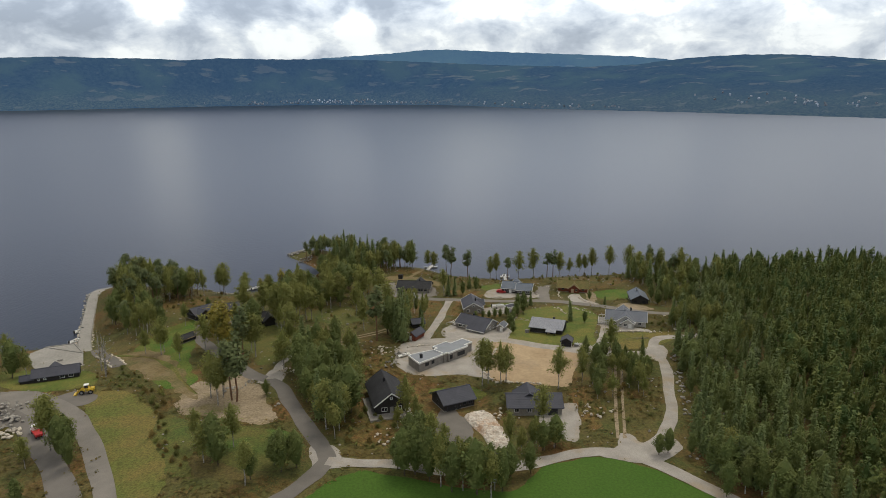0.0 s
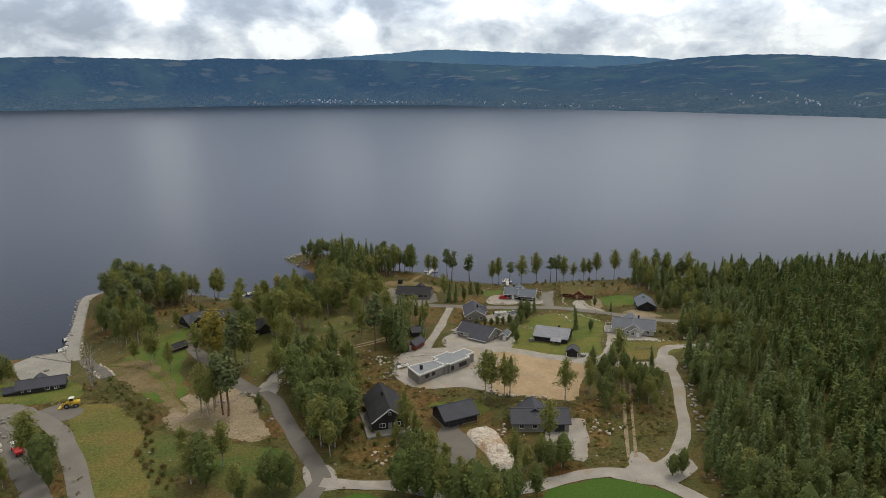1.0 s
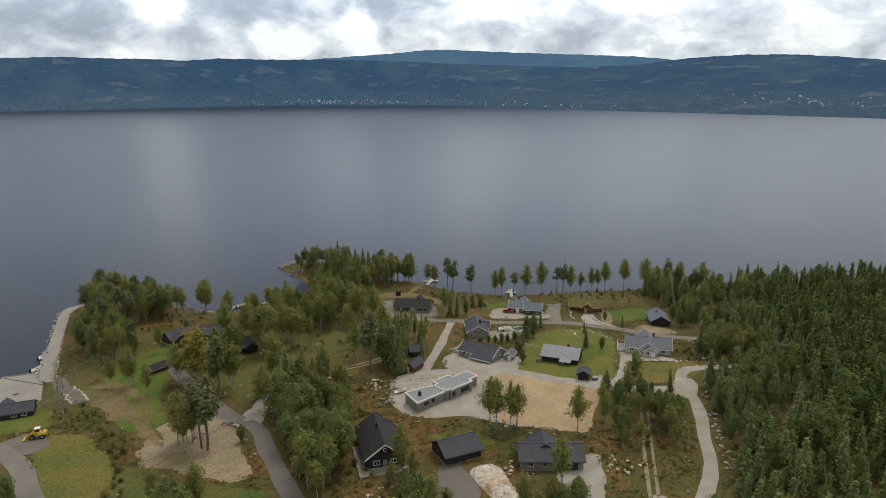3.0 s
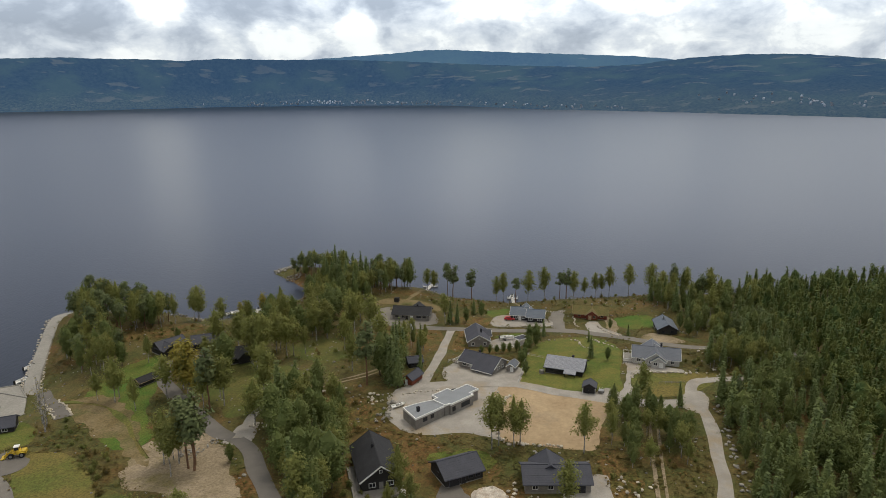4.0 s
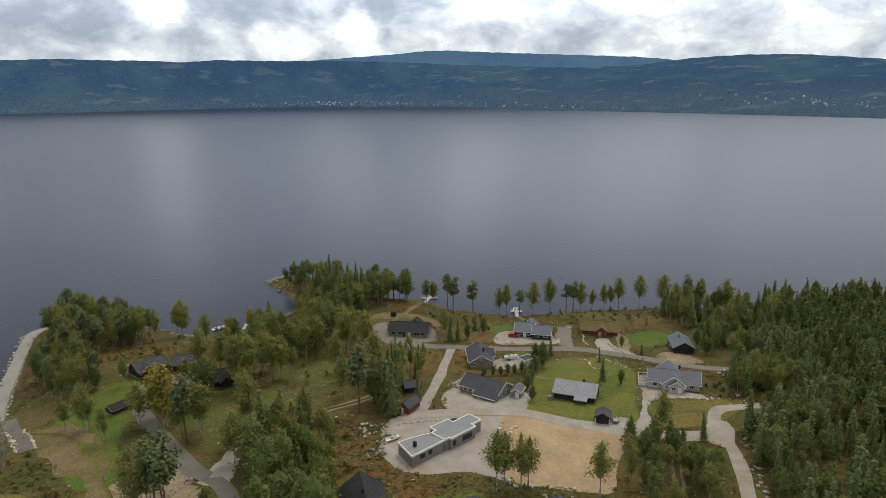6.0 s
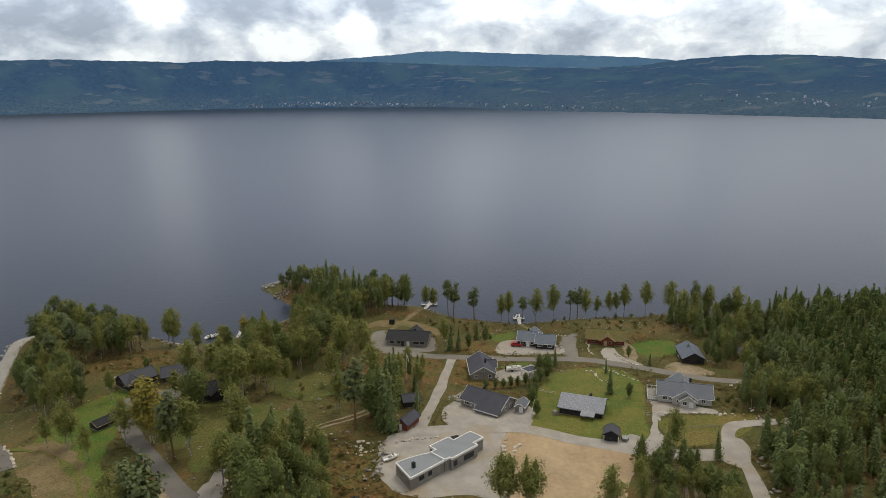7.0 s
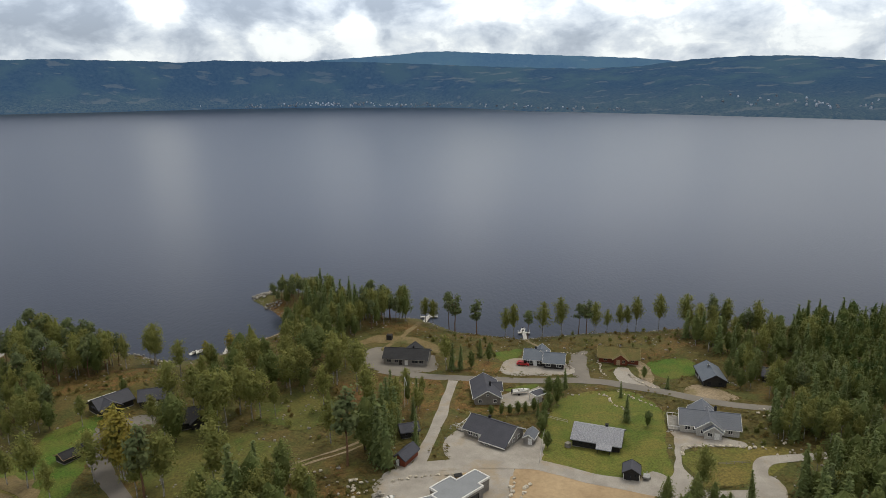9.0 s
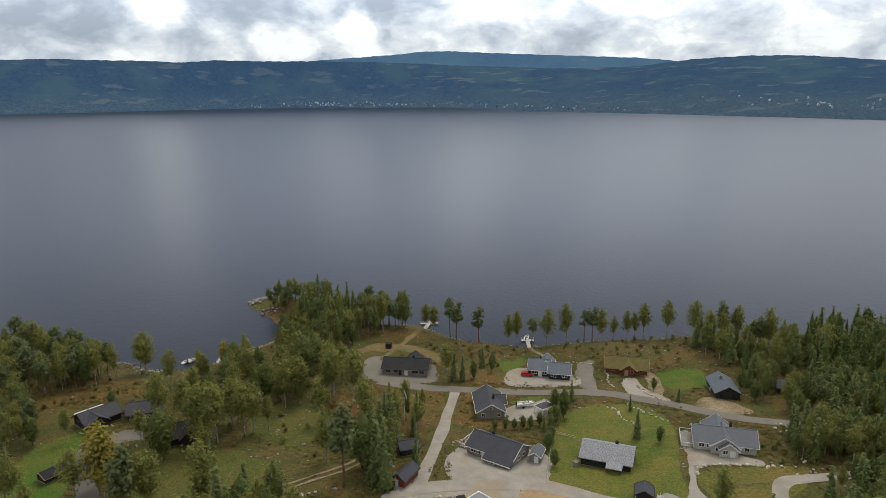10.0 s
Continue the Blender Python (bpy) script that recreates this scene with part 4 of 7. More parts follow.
def roof_half(m, L, D, wall_h, rise, o, sgn, thick=0.16, courses=9):
    """One slope: a slab with stepped courses, from the ridge to the eave; sgn -1 is the front slope."""
    half = D / 2 + o
    slope = rise / (D / 2)
    pts = []
    for k in range(courses + 1):
        y = half * k / courses
        z = wall_h + rise - y * slope + thick
        if k:
            pts.append((y, z + 0.016))
        pts.append((y, z if k < courses else z - thick - .03))
    pts.append((0, wall_h + rise + 0.0))
    bm = bmesh.new()
    a = [bm.verts.new(m @ Vector((-L / 2 - o, sgn * y, z))) for y, z in pts]
    b = [bm.verts.new(m @ Vector((L / 2 + o, sgn * y, z))) for y, z in pts]
    n = len(pts)
    bm.faces.new(a), bm.faces.new(b[::-1])
    for i in range(n):
        bm.faces.new((a[i], b[i], b[(i + 1) % n], a[(i + 1) % n]))
    bmesh.ops.recalc_face_normals(bm, faces=bm.faces)
    return bm


def lean_slab(x0, x1, y0, y1, wall_h, rise, D, thick=0.16, courses=4):
    """The front slope carried on further down over a projecting part."""
    slope = rise / (D / 2)
    bm = bmesh.new()
    pts = []
    for k in range(courses + 1):
        y = y0 + (y1 - y0) * k / courses
        z = wall_h + rise - y * slope + thick
        if k:
            pts.append((y, z + 0.016))
        pts.append((y, z + .004 if k < courses else z - thick - .03))
    pts.append((y0, wall_h + rise - y0 * slope))
    a = [bm.verts.new((x0, -y, z)) for y, z in pts]
    b = [bm.verts.new((x1, -y, z)) for y, z in pts]
    n = len(pts)
    bm.faces.new(a), bm.faces.new(b[::-1])
    for i in range(n):
        bm.faces.new((a[i], b[i], b[(i + 1) % n], a[(i + 1) % n]))
    bmesh.ops.recalc_face_normals(bm, faces=bm.faces)
    return bm


def pantiles(L, D, wall_h, rise, o, sgn, pitch=0.36, courses=11):
    """Wavy tiles in overlapping courses over one slope."""
    xs = np.arange(-L / 2 - o, L / 2 + o + 0.01, pitch / 4)
    half, slope = D / 2 + o, rise / (D / 2)
    bm = bmesh.new()
    rows = []
    for k in range(courses):
        for e in (0, 1):
            y = half * (k + e * 0.999) / courses
            z0 = wall_h + rise - y * slope + 0.24 + (0.028 if e else 0.0)
            rows.append([bm.verts.new((x, sgn * y, z0 + 0.035 * math.cos(2 * math.pi * i / 4))) for i, x in enumerate(xs)])
    for a, b in zip(rows, rows[1:]):
        for i in range(len(xs) - 1):
            bm.faces.new((a[i], a[i + 1], b[i + 1], b[i]))
    bmesh.ops.recalc_face_normals(bm, faces=bm.faces)
    return bm


def body(parent, L, D, wall_h, rise, wall, roof, trim, at=(0, 0, 0), o=0.5, wins=(), doors=(), found=True, barge=True, win_trim=None):
    """A gabled block: walls, foundation, two roof slopes, barge boards, gutters, windows and doors."""
    m = Matrix.Translation((at[0], at[1], 0)) @ Matrix.Rotation(radians(at[2]), 4, "Z")
    bm = bmesh.new()
    y = D / 2
    ring = [(-y, 0.3), (y, 0.3), (y, wall_h), (0, wall_h + rise), (-y, wall_h)]
    a = [bm.verts.new(m @ Vector((-L / 2, p, q))) for p, q in ring]
    b = [bm.verts.new(m @ Vector((L / 2, p, q))) for p, q in ring]
    bm.faces.new(a), bm.faces.new(b[::-1])
    for i in range(5):
        bm.faces.new((a[i], b[i], b[(i + 1) % 5], a[(i + 1) % 5]))
    bmesh.ops.recalc_face_normals(bm, faces=bm.faces)
    part("wall", bm, wall, parent)
    if found:
        part("foundation", box(bmesh.new(), -L / 2 + .06, -D / 2 + .06, -0.7, L / 2 - .06, D / 2 - .06, 0.3, m=m), M["concrete"], parent)
    part("roof", roof_half(m, L, D, wall_h, rise, o, -1), roof, parent)
    part("roof", roof_half(m, L, D, wall_h, rise, o, 1), roof, parent)
    part("ridge_cap", box(bmesh.new(), -L / 2 - o, -0.14, wall_h + rise + 0.10, L / 2 + o, 0.14, wall_h + rise + 0.22, m=m), roof, parent)
    if barge:
        ang = math.atan2(rise, D / 2)
        ln_ = (D / 2 + o) / math.cos(ang)
        for ex in (-1, 1):
            for sg in (-1, 1):
                mm = m @ Matrix.Translation((ex * (L / 2 + o + 0.02), 0, wall_h + rise + .1)) @ Matrix.Rotation(-sg * ang, 4, "X")
                y0, y1 = sorted((sg * 0.0, sg * ln_))
                part("barge_board", box(bmesh.new(), -0.03, y0, -0.16, 0.03, y1, 0.12, m=mm), trim, parent)
        for sg in (-1, 1):
            yy = sg * (D / 2 + o + 0.06)
            zz = wall_h - o * rise / (D / 2) + 0.02
            part("gutter", tube(bmesh.new(), m @ Vector((-L / 2 - o, yy, zz)), m @ Vector((L / 2 + o, yy, zz)), 0.07, 0.07, 6), trim, parent)
    for s, u, w, h, sill in wins:
        window(parent, m @ side_frame(s, L, D), u, w, h, sill, win_trim or trim, 1 if w > 0.9 else 0)
    for s, u, w, h, dm in doors:
        door(parent, m @ side_frame(s, L, D), u, w, h, M[dm], trim)
    return m


def chimney(parent, x, y, z0, z1, mat, w=0.6):
    bm = boxes((x - w / 2, y - w / 2, z0, x + w / 2, y + w / 2, z1), (x - w / 2 - .06, y - w / 2 - .06, z1, x + w / 2 + .06, y + w / 2 + .06, z1 + .1), bevel=0.02)
    c = part("chimney", bm, mat, parent, "square chimney")
    part("flue", tube(bmesh.new(), (x, y, z1 + .1), (x, y, z1 + .3), 0.12, 0.12, 8), M["rubber"], c)


def deck(parent, x0, y0, x1, y1, mat, rail=True, z=0.35):
    n = max(2, int((y1 - y0) / 0.45))
    base = part("deck", box(bmesh.new(), x0 + .1, y0 + .1, -0.5, x1 - .1, y1 - .1, z - 0.064), mat, parent, "boarded terrace")
    for i in range(n):
        a = y0 + (y1 - y0) * i / n
        part("board", box(bmesh.new(), x0, a + .02, z - .06, x1, a + (y1 - y0) / n - .02, z), mat, base)
    if rail:
        bm = bmesh.new()
        for a, b in (((x0, y0), (x1, y0)), ((x0, y1), (x1, y1)), ((x0, y0), (x0, y1))):
            k = max(2, int(math.hypot(b[0] - a[0], b[1] - a[1]) / 1.4))
            for i in range(k + 1):
                px, py = a[0] + (b[0] - a[0]) * i / k, a[1] + (b[1] - a[1]) * i / k
                box(bm, px - .05, py - .05, z, px + .05, py + .05, z + .9)
            box(bm, min(a[0], b[0]) - .05, min(a[1], b[1]) - .05, z + .9, max(a[0], b[0]) + .05, max(a[1], b[1]) + .05, z + 1.0)
        part("railing", bm, M["white"], parent, "white terrace railing")


def house(name, x, y, rot, label, r=8, dz=0.0, category="house"):
    BUILT.append((x, y, r))
    return thing(name, pose(x, y, h1(x, y) + dz, 0, 0, rot), label, category)


W = lambda s, u, w=1.2, h=1.1, sill=1.0: (s, u, w, h, sill)

hs = house("house", -32, 295.4, -4, "low black-roofed house with weathered grey walls on a gravel yard", 10)
body(hs, 15, 8.4, 2.5, 2.1, M["greywood"], M["black"], M["greywood"], wins=(W("f", -5.6, 1.6), W("f", -3, 1.4), W("f", 3.4, 2.2), W("f", 5.6, 1.6), W("r", 0)), doors=(("f", 0.4, 1.1, 2.1, "white"), ("f", -1.6, 1.0, 2.1, "darkwood")))
body(hs, 6, 5, 2.6, 1.9, M["greywood"], M["black"], M["greywood"], at=(1.5, 3.6, 90), found=False)
chimney(hs, 2.2, 0.4, 3.8, 5.3, M["black"])

hs = house("house", 15, 295.6, -8, "dark-walled house with two stepped grey roofs and white trim", 9)
body(hs, 6.6, 8, 2.5, 2.0, M["darkwood"], M["bluegrey"], M["white"], at=(-3.2, 0.6, 0), wins=(W("f", -1.4, 1.8), W("f", 1.9, 1.2), W("l", 0)), doors=(("f", 0.4, 1.0, 2.1, "white"),))
body(hs, 6.6, 8, 2.4, 1.9, M["darkwood"], M["bluegrey"], M["white"], at=(3.45, -1.0, 0), wins=(W("f", -1.8, 1.7), W("f", 1.7, 1.7), W("r", 0)))
body(hs, 6, 4.6, 2.5, 1.9, M["darkwood"], M["bluegrey"], M["white"], at=(-1.2, 3.2, 90), found=False)
chimney(hs, -3.0, 1.2, 3.8, 5.2, M["black"])

hs = house("cabin", 40.8, 300.6, -9, "red log cabin with a grass-grown turf roof", 8, category="cabin")
body(hs, 13, 7.6, 2.4, 2.2, M["redwood"], M["turf"], M["tan"], o=0.7, wins=(W("f", -4.4), W("f", 4.6), W("l", 0)))
body(hs, 5.5, 4.4, 2.4, 1.7, M["redwood"], M["turf"], M["tan"], at=(0.6, -2.6, 90), o=0.5, found=False, wins=(W("l", 1.0, 1.0),), doors=(("l", -0.7, 1.0, 2.0, "tan"),))
chimney(hs, 0.4, 0.3, 4.0, 5.4, M["stone"])

hs = house("cabin", 66.6, 283.3, 87, "dark cabin with a blue-grey gabled roof beside a lawn", 7, category="cabin")
body(hs, 11.6, 6.8, 2.4, 1.9, M["darkwood"], M["bluegrey"], M["darkwood"], wins=(W("l", -1.8), W("l", 1.5), W("f", -2), W("b", 2)), doors=(("b", -1, 1, 2.1, "white"),))
chimney(hs, 1.2, 0.6, 3.6, 4.9, M["metal"])

hs = house("house", 54.5, 245.3, -11, "pale grey house with a blue-grey roof and a front gable", 10)
body(hs, 14.4, 8, 2.6, 2.3, M["palewood"], M["greyroof"], M["white"], wins=(W("f", -5.4, 1.4), W("f", -3.8, 1.0), W("f", 5.0, 1.2), W("r", 0.5)), doors=(("f", -2.4, 1.0, 2.1, "darkwood"),))
body(hs, 8, 6.2, 2.6, 2.2, M["palewood"], M["greyroof"], M["white"], at=(-0.2, -1.4, 90), found=False, wins=(W("l", -1.4, 1.6), W("l", 1.2, 1.6)))
body(hs, 4.4, 4.2, 2.3, 1.5, M["palewood"], M["greyroof"], M["white"], at=(0.6, -4.4, 90), found=True, o=0.35, doors=(("l", 0.9, 1.0, 2.0, "white"),), wins=(W("l", -0.8, 1.2),))
body(hs, 6, 6.4, 2.6, 2.4, M["palewood"], M["greyroof"], M["white"], at=(-1.2, 3.6, 90), found=False)
chimney(hs, 1.6, 1.0, 4.0, 5.9, M["black"])
deck(hs, -10.2, -3.4, -7.25, 4.4, M["concrete"])

hs = house("cabin", 24.7, 236.8, -17, "black-stained cabin with pale grey roof tiles on a lawn", 8, category="cabin")
body(hs, 11.6, 8.8, 2.3, 2.1, M["darkwood"], M["paletile"], M["darkwood"], o=0.55, wins=(W("f", -3.8), W("f", -1.2, 1.0), W("l", 0), W("r", 1)), doors=(("f", 1.0, 1.0, 2.0, "tan"),))
for side in (-1, 1):
    part("roof_tiles", pantiles(11.6, 8.8, 2.3, 2.1, 0.55, side), M["paletile"], hs, "wavy pale grey roof tiles")
part("porch_roof", roof_half(Matrix.Translation((2.2, -5.1, 0)), 3.4, 3.0, 1.75, 0.6, 0.2, -1, courses=3), M["paletile"], hs)
part("porch_floor", boxes((-0.4, -6.5, -0.4, 4.2, -4.3, 0.25)), M["tan"], hs, "new timber porch floor")
for px in (0.7, 3.7):
    part("post", boxes((px - .07, -6.4, 0.25, px + .07, -6.26, 1.8)), M["darkwood"], hs)
chimney(hs, 1.9, 0.7, 3.2, 5.0, M["black"], 0.7)

hs = house("shed", 29.7, 219.5, -12, "small black shed with an open front beside a gravel stand", 3, category="shed")
body(hs, 3.8, 3.4, 2.1, 1.0, M["darkwood"], M["slate"], M["darkwood"], at=(0, 0, 90), o=0.35, doors=(("l", -0.5, 0.9, 1.9, "black"),), wins=(W("l", 0.9, 0.5, 0.6, 1.2),))
for px in (-1.75, 1.75):
    part("post", boxes((px - .07, -2.2, -0.3, px + .07, -2.05, 2.0)), M["white"], hs, "white corner post")

hs = house("house", -4.6, 266.8, 97, "grey boarded house with a dark roof and white barge boards", 9)
body(hs, 12.6, 7.6, 2.6, 2.2, M["greywood"], M["slate"], M["white"], wins=(W("l", -2.2, 1.1), W("l", 2.2, 1.1), W("l", 0, 0.8, 0.7, 3.1), W("f", -3), W("f", 2), W("b", 0)), doors=(("f", 0, 1, 2.1, "white"),))
body(hs, 4.5, 5.0, 2.5, 1.4, M["greywood"], M["slate"], M["white"], at=(1.5, -2.6, 90), found=True, o=0.4)
chimney(hs, -1.4, -1.2, 3.6, 5.4, M["black"])

hs = house("house", -2.0, 239.0, -31, "dark-roofed house with weathered grey walls and a side terrace", 10)
body(hs, 13, 8.2, 2.5, 2.2, M["greywood"], M["slate"], M["white"], wins=(W("f", -4.6, 1.6), W("f", -3.0, 1.0), W("r", -1), W("r", 1.5)), doors=(("f", -1.6, 1.0, 2.1, "white"),))
part("wall", boxes((-0.7, -5.7, 0.3, 6.5, -4.05, 1.55)), M["greywood"], hs)
part("foundation", boxes((-0.64, -5.64, -0.7, 6.44, -4.1, 0.3)), M["concrete"], hs)
part("roof", lean_slab(-0.9, 7.0, 4.45, 6.25, 2.5, 2.2, 8.2), M["slate"], hs)
window(hs, Matrix.Translation((0, -5.7, 0)), 1.4, 1.6, 0.9, 0.5, M["white"])
part("fascia", boxes((-0.95, -6.32, 1.32, 7.05, -6.26, 1.55)), M["white"], hs)
chimney(hs, -1.6, 0.6, 3.8, 5.3, M["black"])
deck(hs, -10.0, -2.6, -6.6, 3.8, M["greywood"])

hs = house("shed", 7.5, 236.8, 72, "small weathered shed with a grey roof", 3, category="shed")
body(hs, 4.2, 2.6, 2.0, 0.9, M["greywood"], M["greyroof"], M["white"], o=0.3, doors=(("l", 0.4, 0.9, 1.8, "white"),))

hs = house("house", -25.9, 173.2, 109, "dark house with a steep black roof among trees", 10)
body(hs, 16.0, 9.0, 2.9, 3.2, M["darkwood"], M["black"], M["black"], wins=(W("l", -2, 1.6, 1.2, .9), W("l", 2, 1.6, 1.2, .9), W("l", 0, 0.7, 0.8, 4.2), W("f", -3), W("f", 2), W("b", 1)), doors=(("l", 0, 1.0, 2.1, "greywood"),), win_trim=M["white"])
for sg in (-1, 1):
    mm = Matrix.Translation((-8.62, 0, 6.18)) @ Matrix.Rotation(-sg * math.atan2(3.2, 4.5), 4, "X")
    y0, y1 = sorted((0.0, sg * 6.1))
    part("barge_board", box(bmesh.new(), -0.04, y0, -0.2, 0.04, y1, 0.14, m=mm), M["white"], hs, "white barge board")
deck(hs, -11.4, -4.6, -8.06, 6.4, M["greywood"], rail=False)
deck(hs, -8.0, 4.55, 3.0, 6.4, M["greywood"], rail=False)
part("deck_edge", boxes((-11.5, -4.7, -.3, -11.4, 6.5, .5), (-11.4, 6.4, -.3, 3.0, 6.5, .5)), M["concrete"], hs, "pale terrace edge")
chimney(hs, 1.0, 0.5, 5.2, 6.8, M["black"])

hs = house("house", -6.8, 172.4, 30, "dark-roofed black hall above a grey drive", 8)
body(hs, 9.4, 8.0, 2.4, 2.2, M["darkwood"], M["slate"], M["slate"], wins=(W("f", 1.6, 1.3), W("f", 3.4, 1.3), W("l", 0)), doors=(("f", -2.6, 2.4, 2.1, "black"), ("f", -0.2, 1.0, 2.1, "black")))

hs = house("house", 15.6, 170.4, 4, "dark blue-grey roofed house with pale walls", 10)
body(hs, 14.5, 8.6, 2.5, 2.0, M["greywood"], M["slate"], M["slate"], wins=(W("f", -1.6, 1.3), W("f", -5, 1.3), W("l", 0)), doors=(("f", 1.4, 1.0, 2.1, "darkwood"), ("f", 4.8, 2.4, 2.1, "black")), win_trim=M["white"])
body(hs, 6.5, 7.2, 2.5, 2.3, M["greywood"], M["slate"], M["slate"], at=(-1.2, 2.6, 90), found=False)

hs = house("shed", -23.2, 223.8, 66, "small red shed with a dark roof and a white door", 4, category="shed")
body(hs, 6.2, 3.2, 2.1, 1.2, M["redwood"], M["slate"], M["slate"], o=0.35, doors=(("l", -0.4, 0.9, 1.9, "white"),))
hs = house("shed", -24.3, 237.7, 20, "small black shed with a dark roof", 4, category="shed")
body(hs, 4.6, 4.2, 2.1, 1.2, M["darkwood"], M["slate"], M["slate"], o=0.35, wins=(W("f", -1, 0.8, 0.8), W("f", 1, 0.6, 0.8)))

hs = house("shed", -110.2, 226.8, 62, "long low black shed on grass", 5, category="shed")
body(hs, 6.6, 3.8, 1.7, 0.9, M["darkwood"], M["black"], M["tan"], o=0.4, barge=True)
hs = house("cottage", -86.5, 245.8, 32, "black cottage with a dark gabled roof", 13, category="cottage")
body(hs, 8.5, 8, 2.4, 2.2, M["darkwood"], M["black"], M["black"], at=(0, 0, 0), wins=(W("f", -1.5), W("f", 2), W("r", 0)), doors=(("l", 0, 1, 2, "white"),))
body(hs, 5, 5, 2.4, 1.9, M["darkwood"], M["black"], M["black"], at=(1.5, -3, 90), found=False)
hs = house("cottage", -115.5, 254.4, 55, "dark cottage with a slate-grey roof and a pale terrace", 8, category="cottage")
body(hs, 10, 7, 2.4, 2.0, M["darkwood"], M["slate"], M["darkwood"], wins=(W("f", -2), W("f", 2), W("l", 0)), doors=(("f", 0, 1, 2, "white"),))
body(hs, 6, 5.5, 2.4, 1.8, M["darkwood"], M["slate"], M["darkwood"], at=(-2, -2.5, 90), found=False)
hs = house("cottage", -104.2, 259.5, 25, "dark cottage with a slate-grey hipped roof", 7, category="cottage")
body(hs, 9, 7, 2.4, 2.0, M["darkwood"], M["slate"], M["darkwood"], wins=(W("f", -2), W("f", 2)), doors=(("f", 0, 1, 2, "white"),))

hs = house("boathouse", -139.6, 195.0, 27, "long black boathouse with a dark roof and white windows", 9, category="boathouse")
body(hs, 13.5, 6.4, 2.3, 1.7, M["darkwood"], M["slate"], M["slate"], o=0.4, wins=(W("f", 1.8, 1.4), W("f", 4.4, 1.4), W("f", -3.2, 0.8, 0.7, 1.2), W("f", -5, 0.8, 0.7, 1.2)), doors=(("l", 0, 1, 2, "black"),), win_trim=M["white"])
body(hs, 3.8, 3.0, 1.7, 1.2, M["darkwood"], M["slate"], M["slate"], at=(-8.4, -1.5, 0), o=0.2)
body(hs, 4, 3.2, 2.8, 1.2, M["darkwood"], M["slate"], M["slate"], at=(-0.8, 2.4, 90), o=0.3, found=False)
hs = house("shed", 71.9, 217.5, 10, "dark shed half hidden by trees", 4, category="shed")
body(hs, 5, 4, 2.1, 1.2, M["darkwood"], M["slate"], M["slate"], o=0.35)
hs = house("cabin", 86.9, 284.7, -20, "dark cabin half hidden by trees", 6, category="cabin")
body(hs, 7, 6, 2.3, 1.6, M["darkwood"], M["slate"], M["slate"], o=0.4)


def outline_block(pts, z0, z1):
    bm = bmesh.new()
    a = [bm.verts.new((x, y, z0)) for x, y in pts]
    b = [bm.verts.new((x, y, z1)) for x, y in pts]
    n = len(pts)
    bm.faces.new(a[::-1]), bm.faces.new(b)
    for i in range(n):
        bm.faces.new((a[i], a[(i + 1) % n], b[(i + 1) % n], b[i]))
    bmesh.ops.recalc_face_normals(bm, faces=bm.faces)
    return bm


def parapet(pts, w, z0, z1):
    """A low edge board round a flat roof."""
    bm = bmesh.new()
    n = len(pts)
    for i in range(n):
        (ax, ay), (bx, by) = pts[i], pts[(i + 1) % n]
        L = math.hypot(bx - ax, by - ay)
        m = Matrix.Translation((ax, ay, 0)) @ Matrix.Rotation(math.atan2(by - ay, bx - ax), 4, "Z")
        box(bm, -w / 2 - .001 * i, -w / 2, z0, L + w / 2, w / 2, z1 + 0.002 * i, m=m)
    return bm


def flat_house():
    hs = house("house", -11.4, 202.4, 0, "new flat-roofed house with grey boarding and white roof edges", 14)
    hs.matrix_world = pose(-18.7, 192.9, h1(-11.4, 201.9), 0, 0, 49)
    low = [(0, 0), (10.6, 0), (11.0, 4.6), (8.6, 5.6), (5.6, 6.5), (2.0, 7.2)]
    high = [(10.7, -0.2), (12.2, -0.2), (12.2, -0.9), (21.0, -0.9), (21.0, 0.5), (24.6, 0.5), (24.6, 4.8), (18.6, 4.8), (18.6, 6.8), (12.4, 6.8), (12.4, 4.6), (10.7, 4.6)]
    for pts, z in ((low, 2.95), (high, 3.15)):
        part("wall", outline_block(pts, -0.6, z), M["greywood"], hs)
        part("roof", outline_block(pts, z, z + 0.08), M["felt"], hs)
        part("parapet", parapet(pts, 0.26, z - 0.25, z + 0.26), M["white"], hs, "white roof edge")
    fr = Matrix.Identity(4)
    for u, w in ((3.4, 1.6), (6.0, 1.2)):
        window(hs, fr, u, w, 1.1, 1.2, M["darkwood"])
    fr2 = Matrix.Translation((0, -0.9, 0))
    for u, w in ((13.4, 1.2), (18.0, 3.4)):
        window(hs, fr2, u, w, 1.4, 0.9, M["darkwood"], 2)
    fr3 = Matrix.Rotation(-math.pi / 2, 4, "Z") @ Matrix.Translation((0, 0, 0))
    chimney(hs, 3.6, 2.9, 3.0, 4.2, M["black"], 0.7)


flat_house()

hs = house("carport", 11.3, 265.5, 40, "low carport with a dark flat roof and white edges", 3, category="carport")
part("roof", boxes((-2.4, -1.8, 2.1, 2.4, 1.8, 2.25)), M["slate"], hs)
part("roof_edge", parapet([(-2.4, -1.8), (2.4, -1.8), (2.4, 1.8), (-2.4, 1.8)], 0.16, 2.05, 2.35), M["white"], hs, "white roof edge")
for px in (-2.2, 2.2):
    for py in (-1.6, 1.6):
        part("post", boxes((px - .07, py - .07, -0.4, px + .07, py + .07, 2.1)), M["white"], hs)


